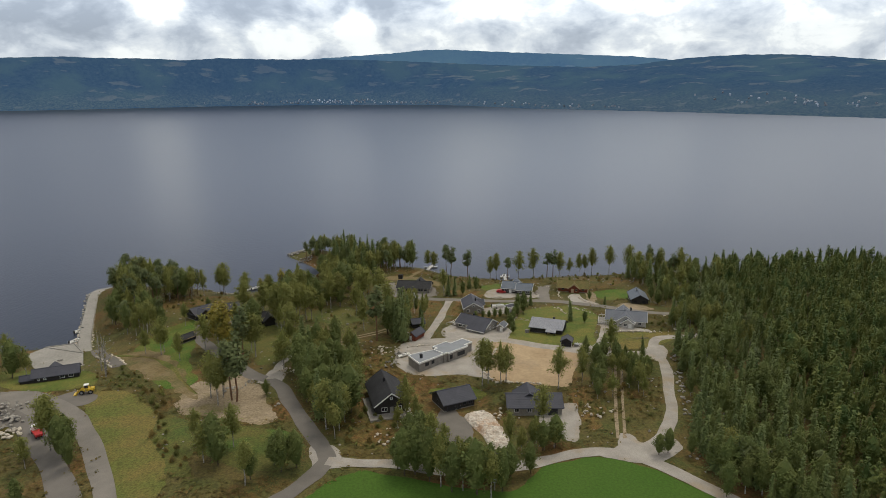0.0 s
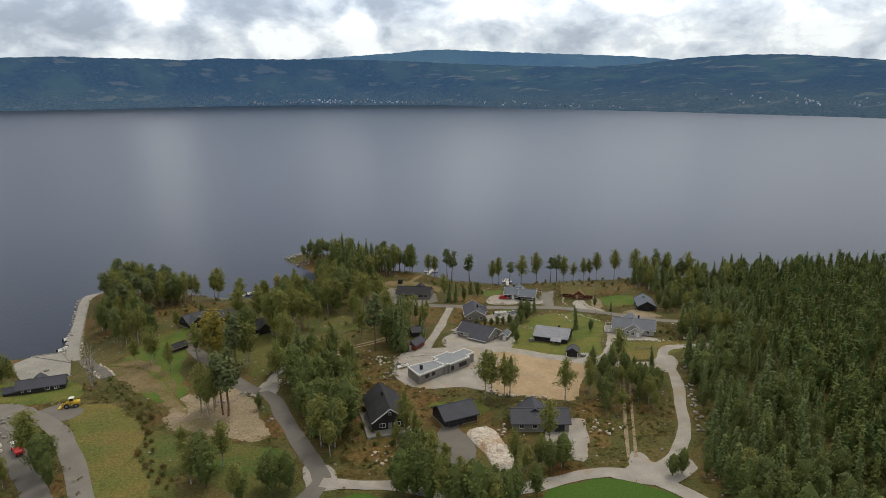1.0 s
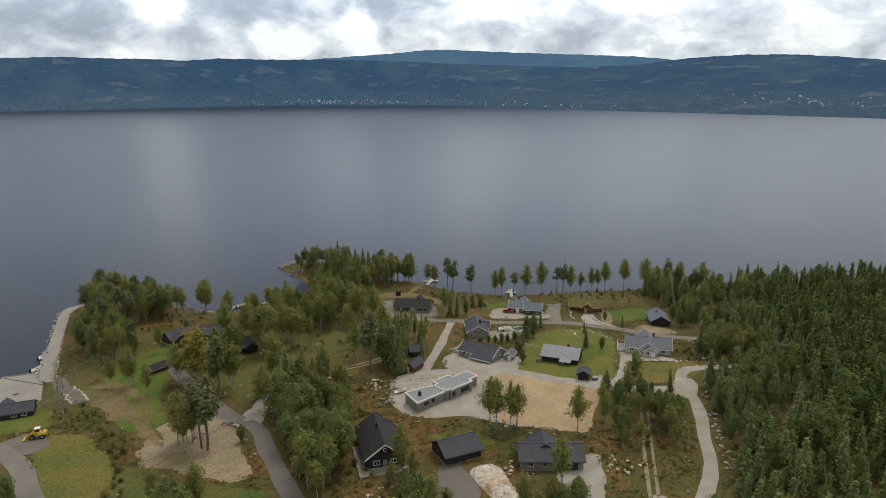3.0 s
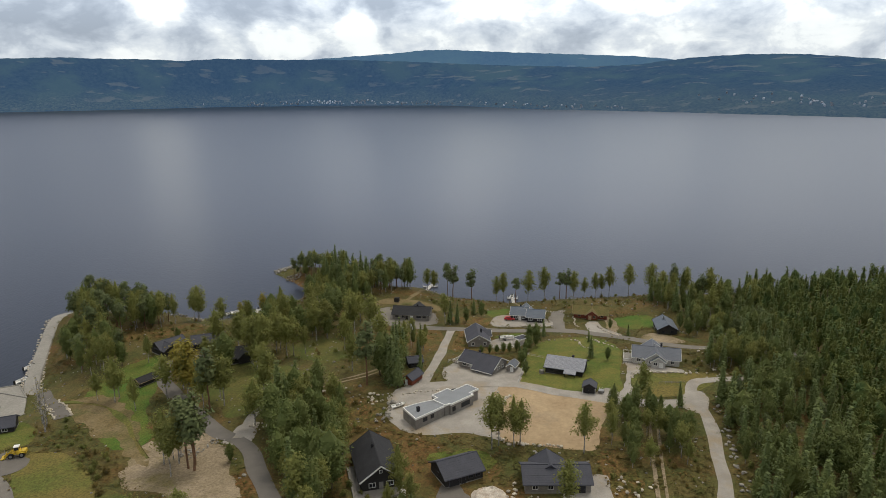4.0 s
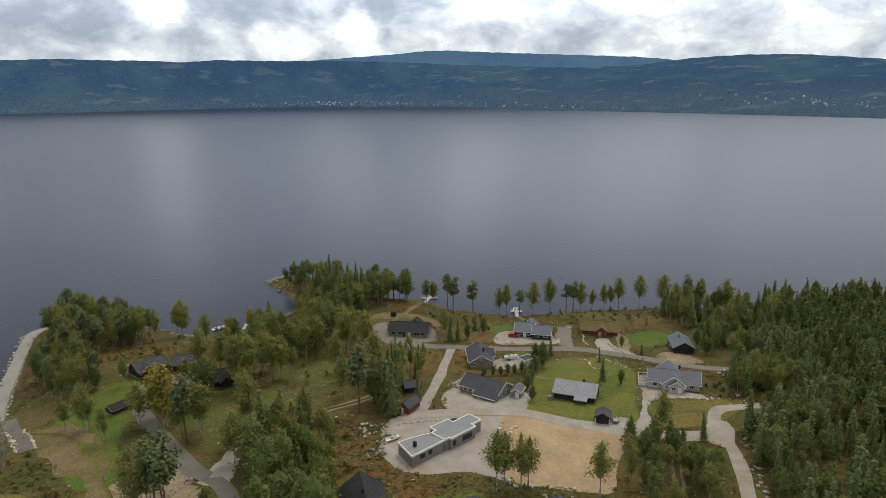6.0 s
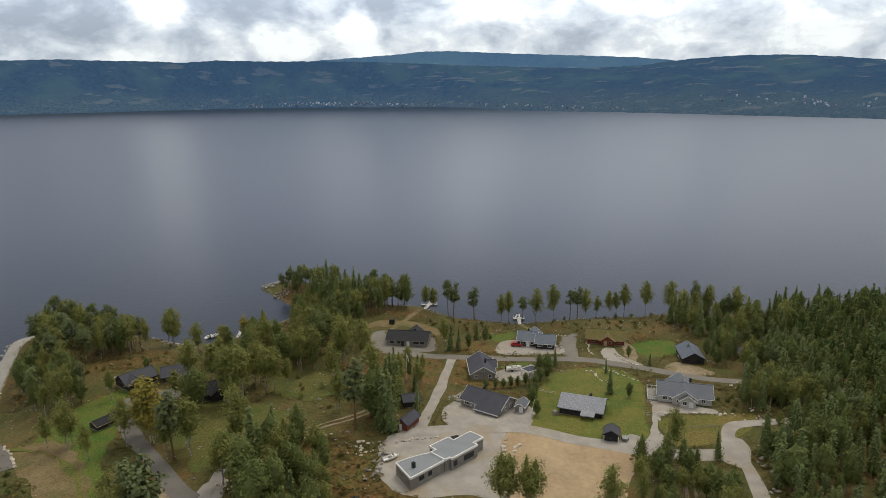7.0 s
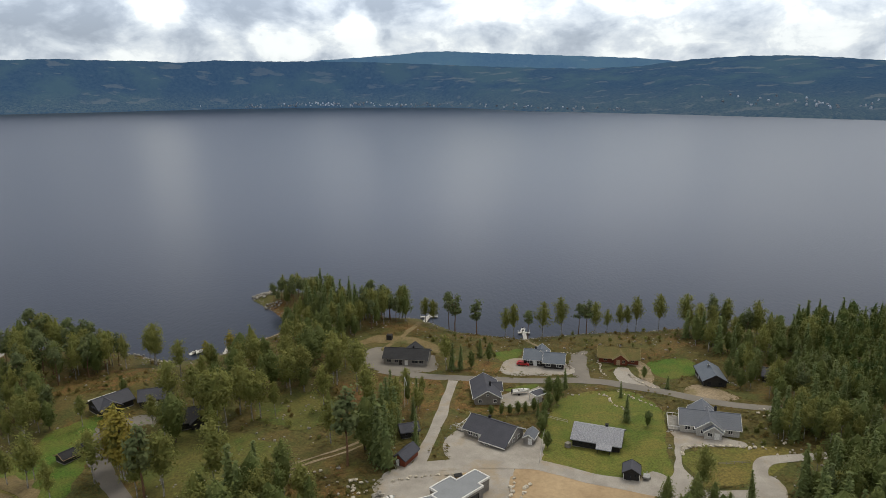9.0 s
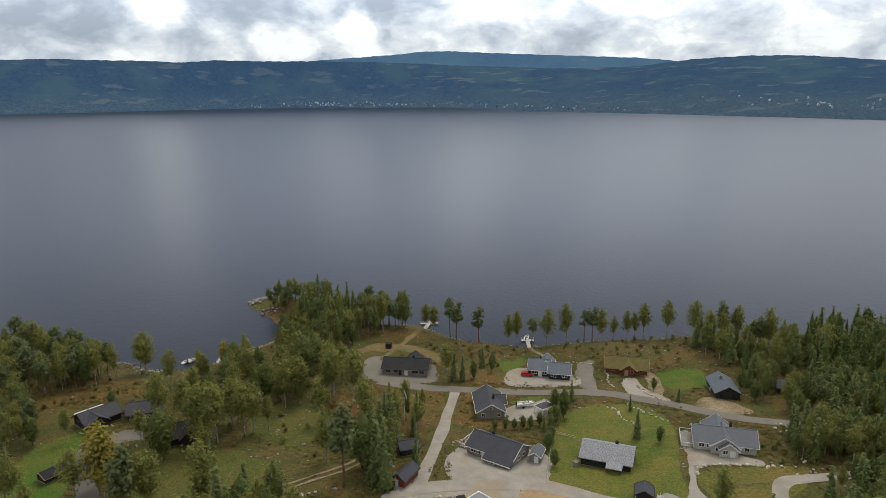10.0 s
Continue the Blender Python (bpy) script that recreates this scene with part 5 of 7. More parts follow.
# ---- trees ----
def quads(centres, sizes, rng, flat=0.0, out=None):
    """Leaf sprays: small rhombs, turned at random or, with out, mostly to the outside of their crown."""
    n = len(centres)
    if out is None:
        a = rng.normal(0, 1, (n, 3))
        a[:, 2] *= 1 - flat
    else:
        nrm = out / (np.linalg.norm(out, axis=1)[:, None] + 1e-6) + rng.normal(0, 0.30, (n, 3)) + np.array([0, 0, 0.35])
        a = np.cross(nrm, rng.normal(0, 1, (n, 3)))
    a /= np.linalg.norm(a, axis=1)[:, None]
    b = np.cross(a, rng.normal(0, 1, (n, 3)) if out is None else nrm)
    b /= np.linalg.norm(b, axis=1)[:, None]
    s = np.asarray(sizes)[:, None]
    v = np.stack([centres - a * s, centres - b * s * 0.6, centres + a * s, centres + b * s * 0.6], 1).reshape(-1, 3)
    f = np.arange(4 * n).reshape(n, 4)
    return v, f


def crown_blob(h, rng, base, wide, clumps, per, leaf, spread, widest=0.42, point=1.9):
    """Leaf clumps on limbs: uneven outline with gaps, widest at a share of the crown and drawn to a tip."""
    s = rng.beta(1.15, 1.3, clumps)
    shape = np.where(s < widest, 0.45 + 0.55 * np.sin(np.pi / 2 * s / widest), 1 - np.clip((s - widest) / (1 - widest), 0, 1) ** point * 0.93)
    r = wide * shape * np.sqrt(rng.uniform(0.10, 1, clumps)) * rng.uniform(0.75, 1.22, clumps)
    a = rng.uniform(0, 2 * np.pi, clumps)
    c = np.column_stack([np.cos(a) * r, np.sin(a) * r, h * (base + (1 - base) * s)])
    # most clumps gather on a few boughs, which leaves hollows between them
    bough = c[rng.integers(0, max(5, clumps // 6), clumps)]
    pull = rng.uniform(0.1, 0.55, clumps)[:, None]
    c = c * (1 - pull) + bough * pull
    p = np.repeat(c, per, 0) + rng.normal(0, 1, (clumps * per, 3)) * np.array([spread, spread, spread * 0.8])
    k = np.repeat(c, per, 0)
    heart = np.array([0, 0, h * (base + (1 - base) * 0.35)])
    out = (p - k) * 0.9 / spread + (p - heart) / np.array([wide, wide, h * (1 - base) * 0.5]) * 1.1
    return c, quads(p, leaf * rng.uniform(0.6, 1.3, len(p)), rng, out=out)


def crown_core(h, base, wide, rng, widest=0.42, point=1.9, cone=False, levels=7, n=8):
    """The dense inside of a crown, as a lumpy closed hull of small faces."""
    v, f = [], []
    for i in range(levels):
        s = i / (levels - 1)
        r = (1 - s) ** 0.85 if cone else (0.45 + 0.55 * math.sin(math.pi / 2 * s / widest) if s < widest else 1 - ((s - widest) / (1 - widest)) ** point * 0.93)
        for k in range(n):
            a = 2 * math.pi * (k + 0.5 * (i % 2)) / n
            q = wide * r * rng.uniform(0.7, 1.25) + 0.03
            v.append((math.cos(a) * q, math.sin(a) * q, h * (base + (0.97 - base) * s) + rng.normal(0, 0.12)))
    for i in range(levels - 1):
        for k in range(n):
            a, b = i * n + k, i * n + (k + 1) % n
            f.append((a, b, b + n, a + n))
    return np.array(v), np.array(f)


def with_core(crown, core):
    """Leaves and the hull inside them as one set of points and faces."""
    (v, f), (cv, cf) = crown, core
    return np.vstack([v, cv]), np.vstack([f, cf + len(v)])


def stem(h, r0, rng, limbs, n=6, lean=0.02):
    bm = bmesh.new()
    pts = [Vector((0, 0, -0.5))]
    for k in range(1, 6):
        pts.append(Vector((rng.normal(0, lean * h * 0.4), rng.normal(0, lean * h * 0.4), h * 0.96 * k / 5)))
    for k in range(5):
        tube(bm, pts[k], pts[k + 1], r0 * (1 - k / 5.4), r0 * (1 - (k + 1) / 5.4), n)
    for c in limbs:
        z = max(0.15 * h, c[2] - 0.55 * math.hypot(c[0], c[1]) - 0.3)
        tube(bm, (0, 0, z), c, r0 * 0.30, r0 * 0.08, 4)
    return bm


def spruce_crown(h, rng, wide, levels, per, base=0.08, leaf=1.0):
    cs, sz = [], []
    for i in range(levels):
        s = i / (levels - 1)
        z = h * (base + (1 - base) * s)
        R = wide * (1 - s) ** 0.72 + 0.14
        n = max(3, int(per * (1 - s * 0.7)))
        for k in range(n):
            a = 2 * math.pi * (k + rng.uniform(-.4, .4)) / n + i * 1.7
            q = R * rng.uniform(0.75, 1.15)
            m = max(2, int(q / 0.42))
            for j in range(m):
                d = q * (j + 0.6) / m
                cs.append((math.cos(a) * d + rng.normal(0, .1), math.sin(a) * d + rng.normal(0, .1), z - d * 0.32 + rng.normal(0, .08)))
                sz.append(leaf * (0.42 - 0.12 * d / (wide + .1)) * rng.uniform(.7, 1.25))
    cs = np.array(cs)
    out = np.column_stack([cs[:, 0], cs[:, 1], np.full(len(cs), 0.9)])
    return quads(cs, np.array(sz), rng, out=out)


def tree_model(kind, seed):
    """Trunk mesh, and the crown's points and faces, for a tree of 10 m."""
    rng = np.random.default_rng(seed)
    h = 10.0
    if kind == "birch":
        c, cr = crown_blob(h, rng, 0.28, 1.95, 70, 24, 0.175, 0.38, 0.45, 2.2)
        cr = with_core(cr, crown_core(h, 0.36, 0.6, rng))
        return stem(h, 0.12, rng, c[::5]), cr, "birchbark", "birchleaf"
    if kind == "aspen":
        c, cr = crown_blob(h, rng, 0.15, 1.85, 66, 22, 0.185, 0.38, 0.3, 1.7)
        cr = with_core(cr, crown_core(h, 0.2, 0.95, rng, 0.3, 1.7))
        return stem(h, 0.13, rng, c[::5]), cr, "birchbark", "aspenleaf"
    if kind == "bush":
        c, cr = crown_blob(h, rng, 0.10, 5.0, 28, 14, 0.8, 1.2)
        return stem(h * 0.8, 0.25, rng, c[::3]), cr, "bark", "bushleaf"
    if kind == "shrub":
        c, cr = crown_blob(h, rng, 0.08, 6.0, 26, 13, 0.8, 1.3)
        return stem(h * 0.7, 0.2, rng, c[::3]), cr, "bark", "rustleaf"
    if kind == "broadleaf":
        c, cr = crown_blob(h, rng, 0.12, 2.6, 80, 22, 0.22, 0.44, 0.5, 2.8)
        cr = with_core(cr, crown_core(h, 0.14, 1.4, rng, 0.5, 2.8))
        return stem(h, 0.15, rng, c[::6]), cr, "bark", "leaf"
    if kind == "yellow":
        c, cr = crown_blob(h, rng, 0.2, 2.2, 50, 20, 0.28, 0.45)
        return stem(h, 0.13, rng, c[::6]), cr, "birchbark", "yellowleaf"
    if kind == "pine":
        c, cr = crown_blob(h, rng, 0.48, 1.75, 34, 26, 0.26, 0.36)
        return stem(h, 0.15, rng, c[::4]), cr, "pinebark", "pineneedle"
    if kind == "bare":
        c, cr = crown_blob(h, rng, 0.25, 1.9, 40, 1, 0.16, 0.3)
        return stem(h, 0.16, rng, c), cr, "birchbark", "yellowleaf"
    cr = with_core(spruce_crown(h, rng, 1.75, 22, 9, leaf=0.9), crown_core(h, 0.06, 1.0, rng, cone=True, levels=9))
    return stem(h, 0.13, rng, []), cr, "bark", "needle"


LABELS = {"birch": ("slender birch with a pale trunk and airy green crown", "birch_tree"), "broadleaf": ("full dark green broad-leaved tree", "broadleaf_tree"),
          "pine": ("pine with a bare trunk and dark rounded crown", "pine_tree"), "spruce": ("dark green conical spruce with drooping branches", "spruce_tree"),
          "yellow": ("young tree with yellowing leaves", "yellowing_tree"), "bare": ("thin tree with nearly bare branches", "bare_tree"),
          "aspen": ("slender aspen with a grey trunk and leafy crown", "aspen_tree"), "bush": ("low spreading willow bush on rough ground", "willow_bush"),
          "shrub": ("rust-tinged low shrub among the heather", "rusty_shrub")}
MODELS = {}
for kind, count in (("birch", 5), ("broadleaf", 4), ("pine", 3), ("spruce", 4), ("yellow", 2), ("bare", 1), ("aspen", 4), ("bush", 4), ("shrub", 3)):
    for k in range(count):
        bm, (v, f), bark, leaf = tree_model(kind, 31 * k + len(kind))
        me = bpy.data.meshes.new("trunk")
        bm.to_mesh(me)
        bm.free()
        me.materials.append(M[bark])
        MODELS[kind, k] = (me, mesh_from("crown", v.tolist(), f.tolist(), M[leaf]), v, f)
COUNTS = {"birch": 5, "broadleaf": 4, "pine": 3, "spruce": 4, "yellow": 2, "bare": 1, "aspen": 4, "bush": 4, "shrub": 3}
trng = np.random.default_rng(11)
FIRST = {}


def tree(kind, x, y, h, group=""):
    k = int(trng.integers(COUNTS[kind]))
    s = h / 10.0
    w = s * trng.uniform(0.9, 1.25)
    m = Matrix.LocRotScale((x, y, h1(x, y)), Euler((trng.normal(0, .02), trng.normal(0, .02), trng.uniform(0, 6.28))), (w, w, s))
    label, name = LABELS[kind]
    if (kind, k) not in FIRST:
        e = thing(name, Matrix.Identity(4), label, "bush" if kind in ("bush", "shrub") else "tree", group or ("bushes on the land" if kind in ("bush", "shrub") else "trees on the land"))
        for nm, me in zip(("trunk", "crown"), MODELS[kind, k][:2]):
            o = new(nm, me)
            o.parent = e
        FIRST[kind, k] = e
        e.matrix_basis = m
        return e
    src = FIRST[kind, k]
    keep = src.matrix_basis.copy()
    src.matrix_basis = Matrix.Identity(4)
    c = copy_thing(src, m)
    src.matrix_basis = keep
    return c


def inside(poly, x, y):
    p = np.array(poly, float)
    r = False
    for (ax, ay), (bx, by) in zip(p, np.roll(p, -1, 0)):
        if (ay > y) != (by > y) and x < ax + (y - ay) * (bx - ax) / (by - ay):
            r = not r
    return r


def inside_many(poly, x, y):
    p = np.array(poly, float)
    r = np.zeros(len(x), bool)
    for (ax, ay), (bx, by) in zip(p, np.roll(p, -1, 0)):
        if ay != by:
            r ^= ((ay > y) != (by > y)) & (x < ax + (y - ay) * (bx - ax) / (by - ay))
    return r


def clear_many(x, y, road=1.0, home=0.0):
    """Which places are free of houses, roads, yards and lawns, and on dry land."""
    ok = shore_distance(x, y) > 1.0
    for bx, by, r in BUILT:
        ok &= (x - bx) ** 2 + (y - by) ** 2 > (r * 0.62 + home) ** 2
    for line, w in LINES:
        for px, py in line[::2]:
            ok &= (x - px) ** 2 + (y - py) ** 2 > (w / 2 + road) ** 2
    for p in OPEN:
        ok &= ~inside_many(p, x, y)
    return ok


def scatter(poly, n, kinds, hmin, hmax, seed, gap=2.5, road=1.0, home=1.5):
    rng = np.random.default_rng(seed)
    p = np.array(poly, float)
    lo, hi = p.min(0), p.max(0)
    names, weights = zip(*kinds)
    weights = np.array(weights) / sum(weights)
    c = rng.uniform(lo, hi, (n * 14, 2))
    c = c[inside_many(poly, c[:, 0], c[:, 1])]
    c = c[clear_many(c[:, 0], c[:, 1], road, home)]
    out, grid = [], {}
    for x, y in c:
        if len(out) >= n:
            break
        i, j = int(x // gap), int(y // gap)
        if any((x - a) ** 2 + (y - b) ** 2 < gap * gap for di in (-1, 0, 1) for dj in (-1, 0, 1) for a, b in grid.get((i + di, j + dj), ())):
            continue
        grid.setdefault((i, j), []).append((x, y))
        out.append((float(x), float(y), rng.uniform(hmin, hmax), str(rng.choice(names, p=weights))))
    return out


def plant(*a, **k):
    for x, y, h, kind in scatter(*a, **k):
        tree("aspen" if kind == "birch" and trng.random() < 0.35 else "shrub" if kind == "bush" and trng.random() < 0.4 else kind, x, y, h * (0.68 if kind == "bush" else 1))


# woods and single trees
BUILT += [(2.0, 162.8, 8), (5.0, 152.8, 8), (-83.6, 234.0, 15), (-103, 312, 14), (-114, 309, 9), (-93, 328, 7)]     # bare rock, and open beaches with boats
B, S, P, K, Y, X = "birch", "spruce", "pine", "broadleaf", "yellow", "bare"


def stand(kind, rows):
    for x, y, h in rows:
        tree(kind, x, y, h)


# along the shore
stand(B, [(-31, 347, 11.9), (-27.6, 345, 11.8), (2.5, 335, 13.3), (5.5, 330.5, 14.9), (16.7, 329.8, 15.6), (24.7, 336, 16.9), (37.9, 337, 14.0), (43, 339, 10.6), (48, 338, 12.7), (51, 338, 11.9),
          (54.6, 340, 15.4), (63.2, 339, 16.3), (72.3, 335, 16.4), (87.4, 332, 14.9), (93.5, 319, 17.1), (107.6, 309, 14.9)])
stand(P, [(-20.6, 341, 16.5), (-18, 338, 16.0), (-9.1, 335, 14.8), (11.1, 330, 11.8), (31.5, 337, 12.7), (34.4, 335.6, 14.5), (82.3, 335.5, 15.6)])
stand(S, [(100.5, 315, 12), (103, 312, 13.2), (116.5, 309, 13)])
# the clump between the two halves of the field, and along the road
stand(K, [(-15.8, 135.3, 12.5), (-13.3, 135.8, 13), (-9.7, 133.1, 13.5), (-4.4, 129.1, 12.5), (1.2, 128.4, 14), (6.7, 129.9, 11), (-16.0, 147.3, 8.7), (-13.0, 145.0, 10), (8.7, 135.6, 8.9), (13.4, 137.7, 8.5),
          (16.7, 147.9, 8.5), (20.1, 150.2, 9), (-16.3, 150.2, 8.6), (-12.8, 146.4, 11), (-6.7, 135.3, 11), (-0.9, 134.4, 11), (3.9, 133.9, 10), (44.6, 147.8, 6), (47.0, 148.7, 7), (55.2, 131.0, 9), (57.5, 137.7, 11)])
stand(B, [(-7.0, 131.0, 14), (-2.0, 129.7, 12.5), (4.3, 127.6, 12), (-10.0, 144.4, 12), (15.2, 149.4, 8.7), (-16.0, 158.3, 9.5), (-18.2, 143.0, 7), (11.5, 145.4, 8), (59.5, 142.5, 11), (-3.8, 144.0, 6), (-7.6, 146.4, 8)])
# round the houses
stand(B, [(17.6, 159.7, 12.5), (8.7, 147.8, 11), (-19.3, 165.0, 12)])
stand(B, [(1.2, 183.9, 15.5), (2.9, 185.7, 14.5), (6.8, 185.5, 14.0), (8.3, 186.6, 12.8), (23.6, 183.3, 14), (43.0, 210.8, 13.5), (-18.0, 287.8, 13)])
stand(S, [(53.9, 211.5, 7.5), (34.0, 249.1, 8.0), (35.7, 266.7, 5.3), (20.0, 273.6, 6.6), (-13.2, 288.2, 9), (-16.1, 287.9, 9.5), (-6.9, 300, 7.1), (51.0, 274.2, 4.5), (10.3, 252.9, 5)])
stand(K, [(39.1, 246.3, 4.8), (16.4, 261.9, 9), (14.3, 266.3, 7.4), (-3.9, 296, 7.2), (-9.6, 290, 6.5), (45.8, 282.8, 4.6), (11.7, 246.9, 5), (9.4, 256.5, 4.5), (6.9, 255.3, 3.8), (4.9, 254.7, 4), (2.5, 254.1, 3.4), (0.0, 253.4, 3.6), (-2.9, 253.0, 3.4), (12.3, 254.1, 5), (13.8, 257.6, 6), (11.6, 233.1, 5), (10.7, 242.2, 5.5)])
# the clearing and the western meadow
stand(B, [(-79.0, 176.0, 15.5), (-74.3, 169.9, 15.0), (-76.6, 180.1, 12.5), (-119.3, 214.8, 10.3), (-112.6, 212.8, 15), (-109.2, 146.1, 16.5), (-112.6, 149, 14.4), (-110.4, 137.9, 9.2), (-69.2, 144.4, 11), (-64.2, 136.8, 10.7),
          (-59.8, 144.4, 12.6), (-50.9, 128.1, 11.6), (-75.1, 176.0, 14.7), (-77.9, 178.7, 12), (-62.7, 194.7, 14.5)])
stand(K, [(-103.4, 142.1, 12.5), (-98.9, 138.0, 9.2), (-105.8, 147.8, 10), (-100.7, 121.7, 7.7), (-60.3, 135.8, 12), (-62.6, 139.3, 12.3), (-44.5, 134.3, 11.5), (-41.5, 136.3, 10.5), (-46.9, 136.8, 9), (-154.8, 194, 13.9), (-50.5, 130.4, 8.8), (-62.0, 175.9, 5.3), (-117, 264, 5.6)])
stand(P, [(-70.6, 175.1, 20), (-71.5, 173.3, 18.5), (-69.6, 172.2, 18)])
stand(X, [(-122.1, 194, 17), (-127.1, 200, 16), (-124, 197.5, 14)])
stand(Y, [(-95.0, 221.4, 16), (-90.7, 217.9, 15), (-90, 305, 8), (-108.5, 306, 7)])
# the western point
stand(B, [(-151.6, 196.5, 11), (-158, 200, 13), (-165, 207, 12), (-91.5, 216.7, 16), (-76.9, 209.0, 16.5), (-82.7, 207.8, 14), (-103, 207, 11), (-128.4, 240, 10), (-113, 216, 11), (-144.4, 253, 8), (-117.5, 243, 10),
          (-154.4, 290, 16.5), (-134.8, 288.5, 13.6), (-128.5, 286.4, 13.4), (-124.5, 295, 13.4), (-120.8, 292.5, 13.7), (-165, 284.3, 16.5), (-143, 295.7, 12)])
stand(P, [(-162.8, 294.6, 16.5), (-146.3, 290.3, 15.8), (-153.5, 295, 15)])
plant([(-178, 305), (-157, 300), (-135, 293), (-126, 284), (-138, 273), (-149, 262), (-172, 285)], 46, [(P, 5), (B, 4), (K, 1)], 11, 16.5, 1, gap=2.8)
plant([(-160, 264), (-153, 274), (-128, 246), (-122, 232), (-133, 231), (-154, 252)], 26, [(P, 1), (B, 3), (K, 1)], 9, 15, 2, gap=3.2)
# the birch slope in the middle
stand(B, [(-97.6, 254.7, 16.3), (-87.7, 249.6, 16.3), (-80.0, 240.9, 17.7), (-76.2, 239.0, 19.0), (-75.3, 242.1, 17.7), (-74.6, 250.5, 16.3), (-69.3, 246.0, 16.3), (-67.6, 247.7, 15.0), (-64.0, 207.3, 20.4), (-99.9, 230.3, 13.6), (-80.1, 214.1, 12.2), (-97.1, 214.8, 15.0), (-63.9, 249.2, 10.9), (-64.0, 264.7, 16.3), (-60.7, 267.6, 16.3), (-50.7, 252.3, 15.0), (-43.5, 231.3, 15.0), (-51.4, 272.4, 16.3), (-43.9, 266.8, 17.7), (-36.7, 247.4, 16.3), (-74.6, 254.6, 13.6), (-74.8, 294.6, 15.0), (-64.6, 300.6, 13.6), (-54.2, 279.0, 16.3), (-79.9, 278.0, 15.0), (-105.9, 279.5, 13.6), (-122.4, 294.1, 16.3), (-95.5, 279.3, 12.2)])
stand(K, [(-86.2, 234.3, 15.0), (-64.1, 286.2, 13.6), (-64.9, 278.1, 12.2), (-34.0, 228.1, 15.0), (-84.1, 271.4, 13.6), (-71.8, 271.5, 12.2), (-66.0, 202.8, 9.5), (-82.9, 254.9, 15.0)])
stand(Y, [(-90.3, 216.4, 17.7), (-94.9, 296.6, 10.9)])
stand(P, [(-80.7, 207.3, 19.0), (-36.8, 220.3, 20.4)])
stand(S, [(-57.8, 201.1, 16.3), (-55.5, 199.2, 13.6), (-29.8, 222.5, 15.0), (-27.3, 219.7, 16.3), (-30.1, 230.8, 16.3)])
plant([(-100, 272), (-94, 295), (-73, 304), (-52, 294), (-46, 272), (-62, 262), (-82, 262)], 22, [(B, 6), (K, 2), (Y, 0.5)], 11, 16, 3, gap=4.6)
# the eastern point
plant([(-106, 372), (-98, 384), (-92, 386), (-80, 372), (-96, 362)], 22, [(P, 4), (B, 3)], 7, 12, 4, gap=2.8)
plant([(-85, 378), (-72, 366), (-56, 359), (-56, 340), (-70, 335), (-84, 345)], 40, [(S, 8), (P, 2), (B, 2)], 10.5, 16, 41, gap=3)
plant([(-56, 358), (-44, 354), (-38, 346), (-50, 326), (-58, 338)], 20, [(P, 4), (B, 3), (S, 1)], 11, 16, 42, gap=3)
plant([(-84, 345), (-70, 335), (-53, 328), (-56, 312), (-75, 311), (-86, 322)], 26, [(B, 5), (K, 2), (S, .6)], 8, 14, 43, gap=3.4)
# beside the lane and along the field
plant([(-59.9, 191.9), (-54.1, 209.2), (-46.1, 209.3), (-39.3, 198.2), (-33.5, 179.9), (-34.4, 159.8), (-33.5, 147.3), (-40.2, 156.9), (-49.8, 172.3)], 46, [(B, 6), (K, 3), (S, 1.2)], 9, 15, 5, gap=3.4)
plant([(-18.2, 158.8), (-11.4, 150.2), (-10.5, 145.4), (-15.3, 144.4), (-16.2, 153.1)], 6, [(B, 4), (K, 4)], 5, 8.5, 6, gap=2.6, road=0.3)
plant([(2.9, 146.4), (11.5, 144.4), (21.1, 149.7), (16.3, 156.9), (8.7, 155.0), (2.9, 149.2)], 8, [(B, 4), (K, 2)], 4, 7, 62, gap=2.5, road=0.3)
plant([(-18.2, 137.2), (-7.6, 137.7), (8.7, 135.8), (8.7, 138.2), (-3.8, 136.8), (-17.2, 140.1)], 10, [(B, 4), (K, 4)], 6, 9, 61, gap=2.0, road=-1.8, home=0)
plant([(29.8, 186.6), (33.6, 205.8), (43.2, 207.7), (51.8, 201.0), (50.8, 183.7), (47.0, 177.0), (44.1, 186.6), (39.3, 177.0), (33.6, 176.1)], 28, [(B, 6), (K, 2)], 5.5, 10.5, 7, gap=2.8, road=1.5)
plant([(-36.7, 241.1), (-32.2, 257.1), (-28.3, 252.6), (-26.8, 228.2), (-30.6, 219.2), (-34.5, 228.3)], 20, [(S, 3), (B, 3), (K, 1)], 8, 14, 8, gap=2.4, home=0.3)
plant([(-29.6, 266.8), (-22.7, 264.9), (-21.2, 239.1), (-21.6, 228.3), (-24.2, 245.8)], 8, [(S, 2), (B, 2)], 6, 10, 9, gap=2.6, home=0.3)
plant([(68, 329), (87, 334), (101, 319), (94.9, 299.8), (87.6, 288.8), (78.0, 299.9), (72, 312)], 40, [(B, 5), (P, 1), (S, 1), (K, 1)], 8, 14, 10, gap=3)
plant([(69.2, 275.4), (82.7, 272.3), (91.5, 288.7), (79.9, 295.7), (73.8, 289.2)], 12, [(B, 5), (K, 2), (S, 1)], 7, 11, 12, gap=3)
stand(B, [(71.2, 239.1, 9), (77.0, 240.6, 10), (81.1, 245.4, 10), (75.4, 246.7, 8), (69.0, 211.5, 8), (74.8, 211.5, 9)])
stand(K, [(56.5, 142, 10), (61, 137, 12), (68.5, 136.5, 12.5), (52.5, 148.5, 6), (64.5, 143, 11), (59, 149, 9), (74, 131, 12), (66, 129, 11)])
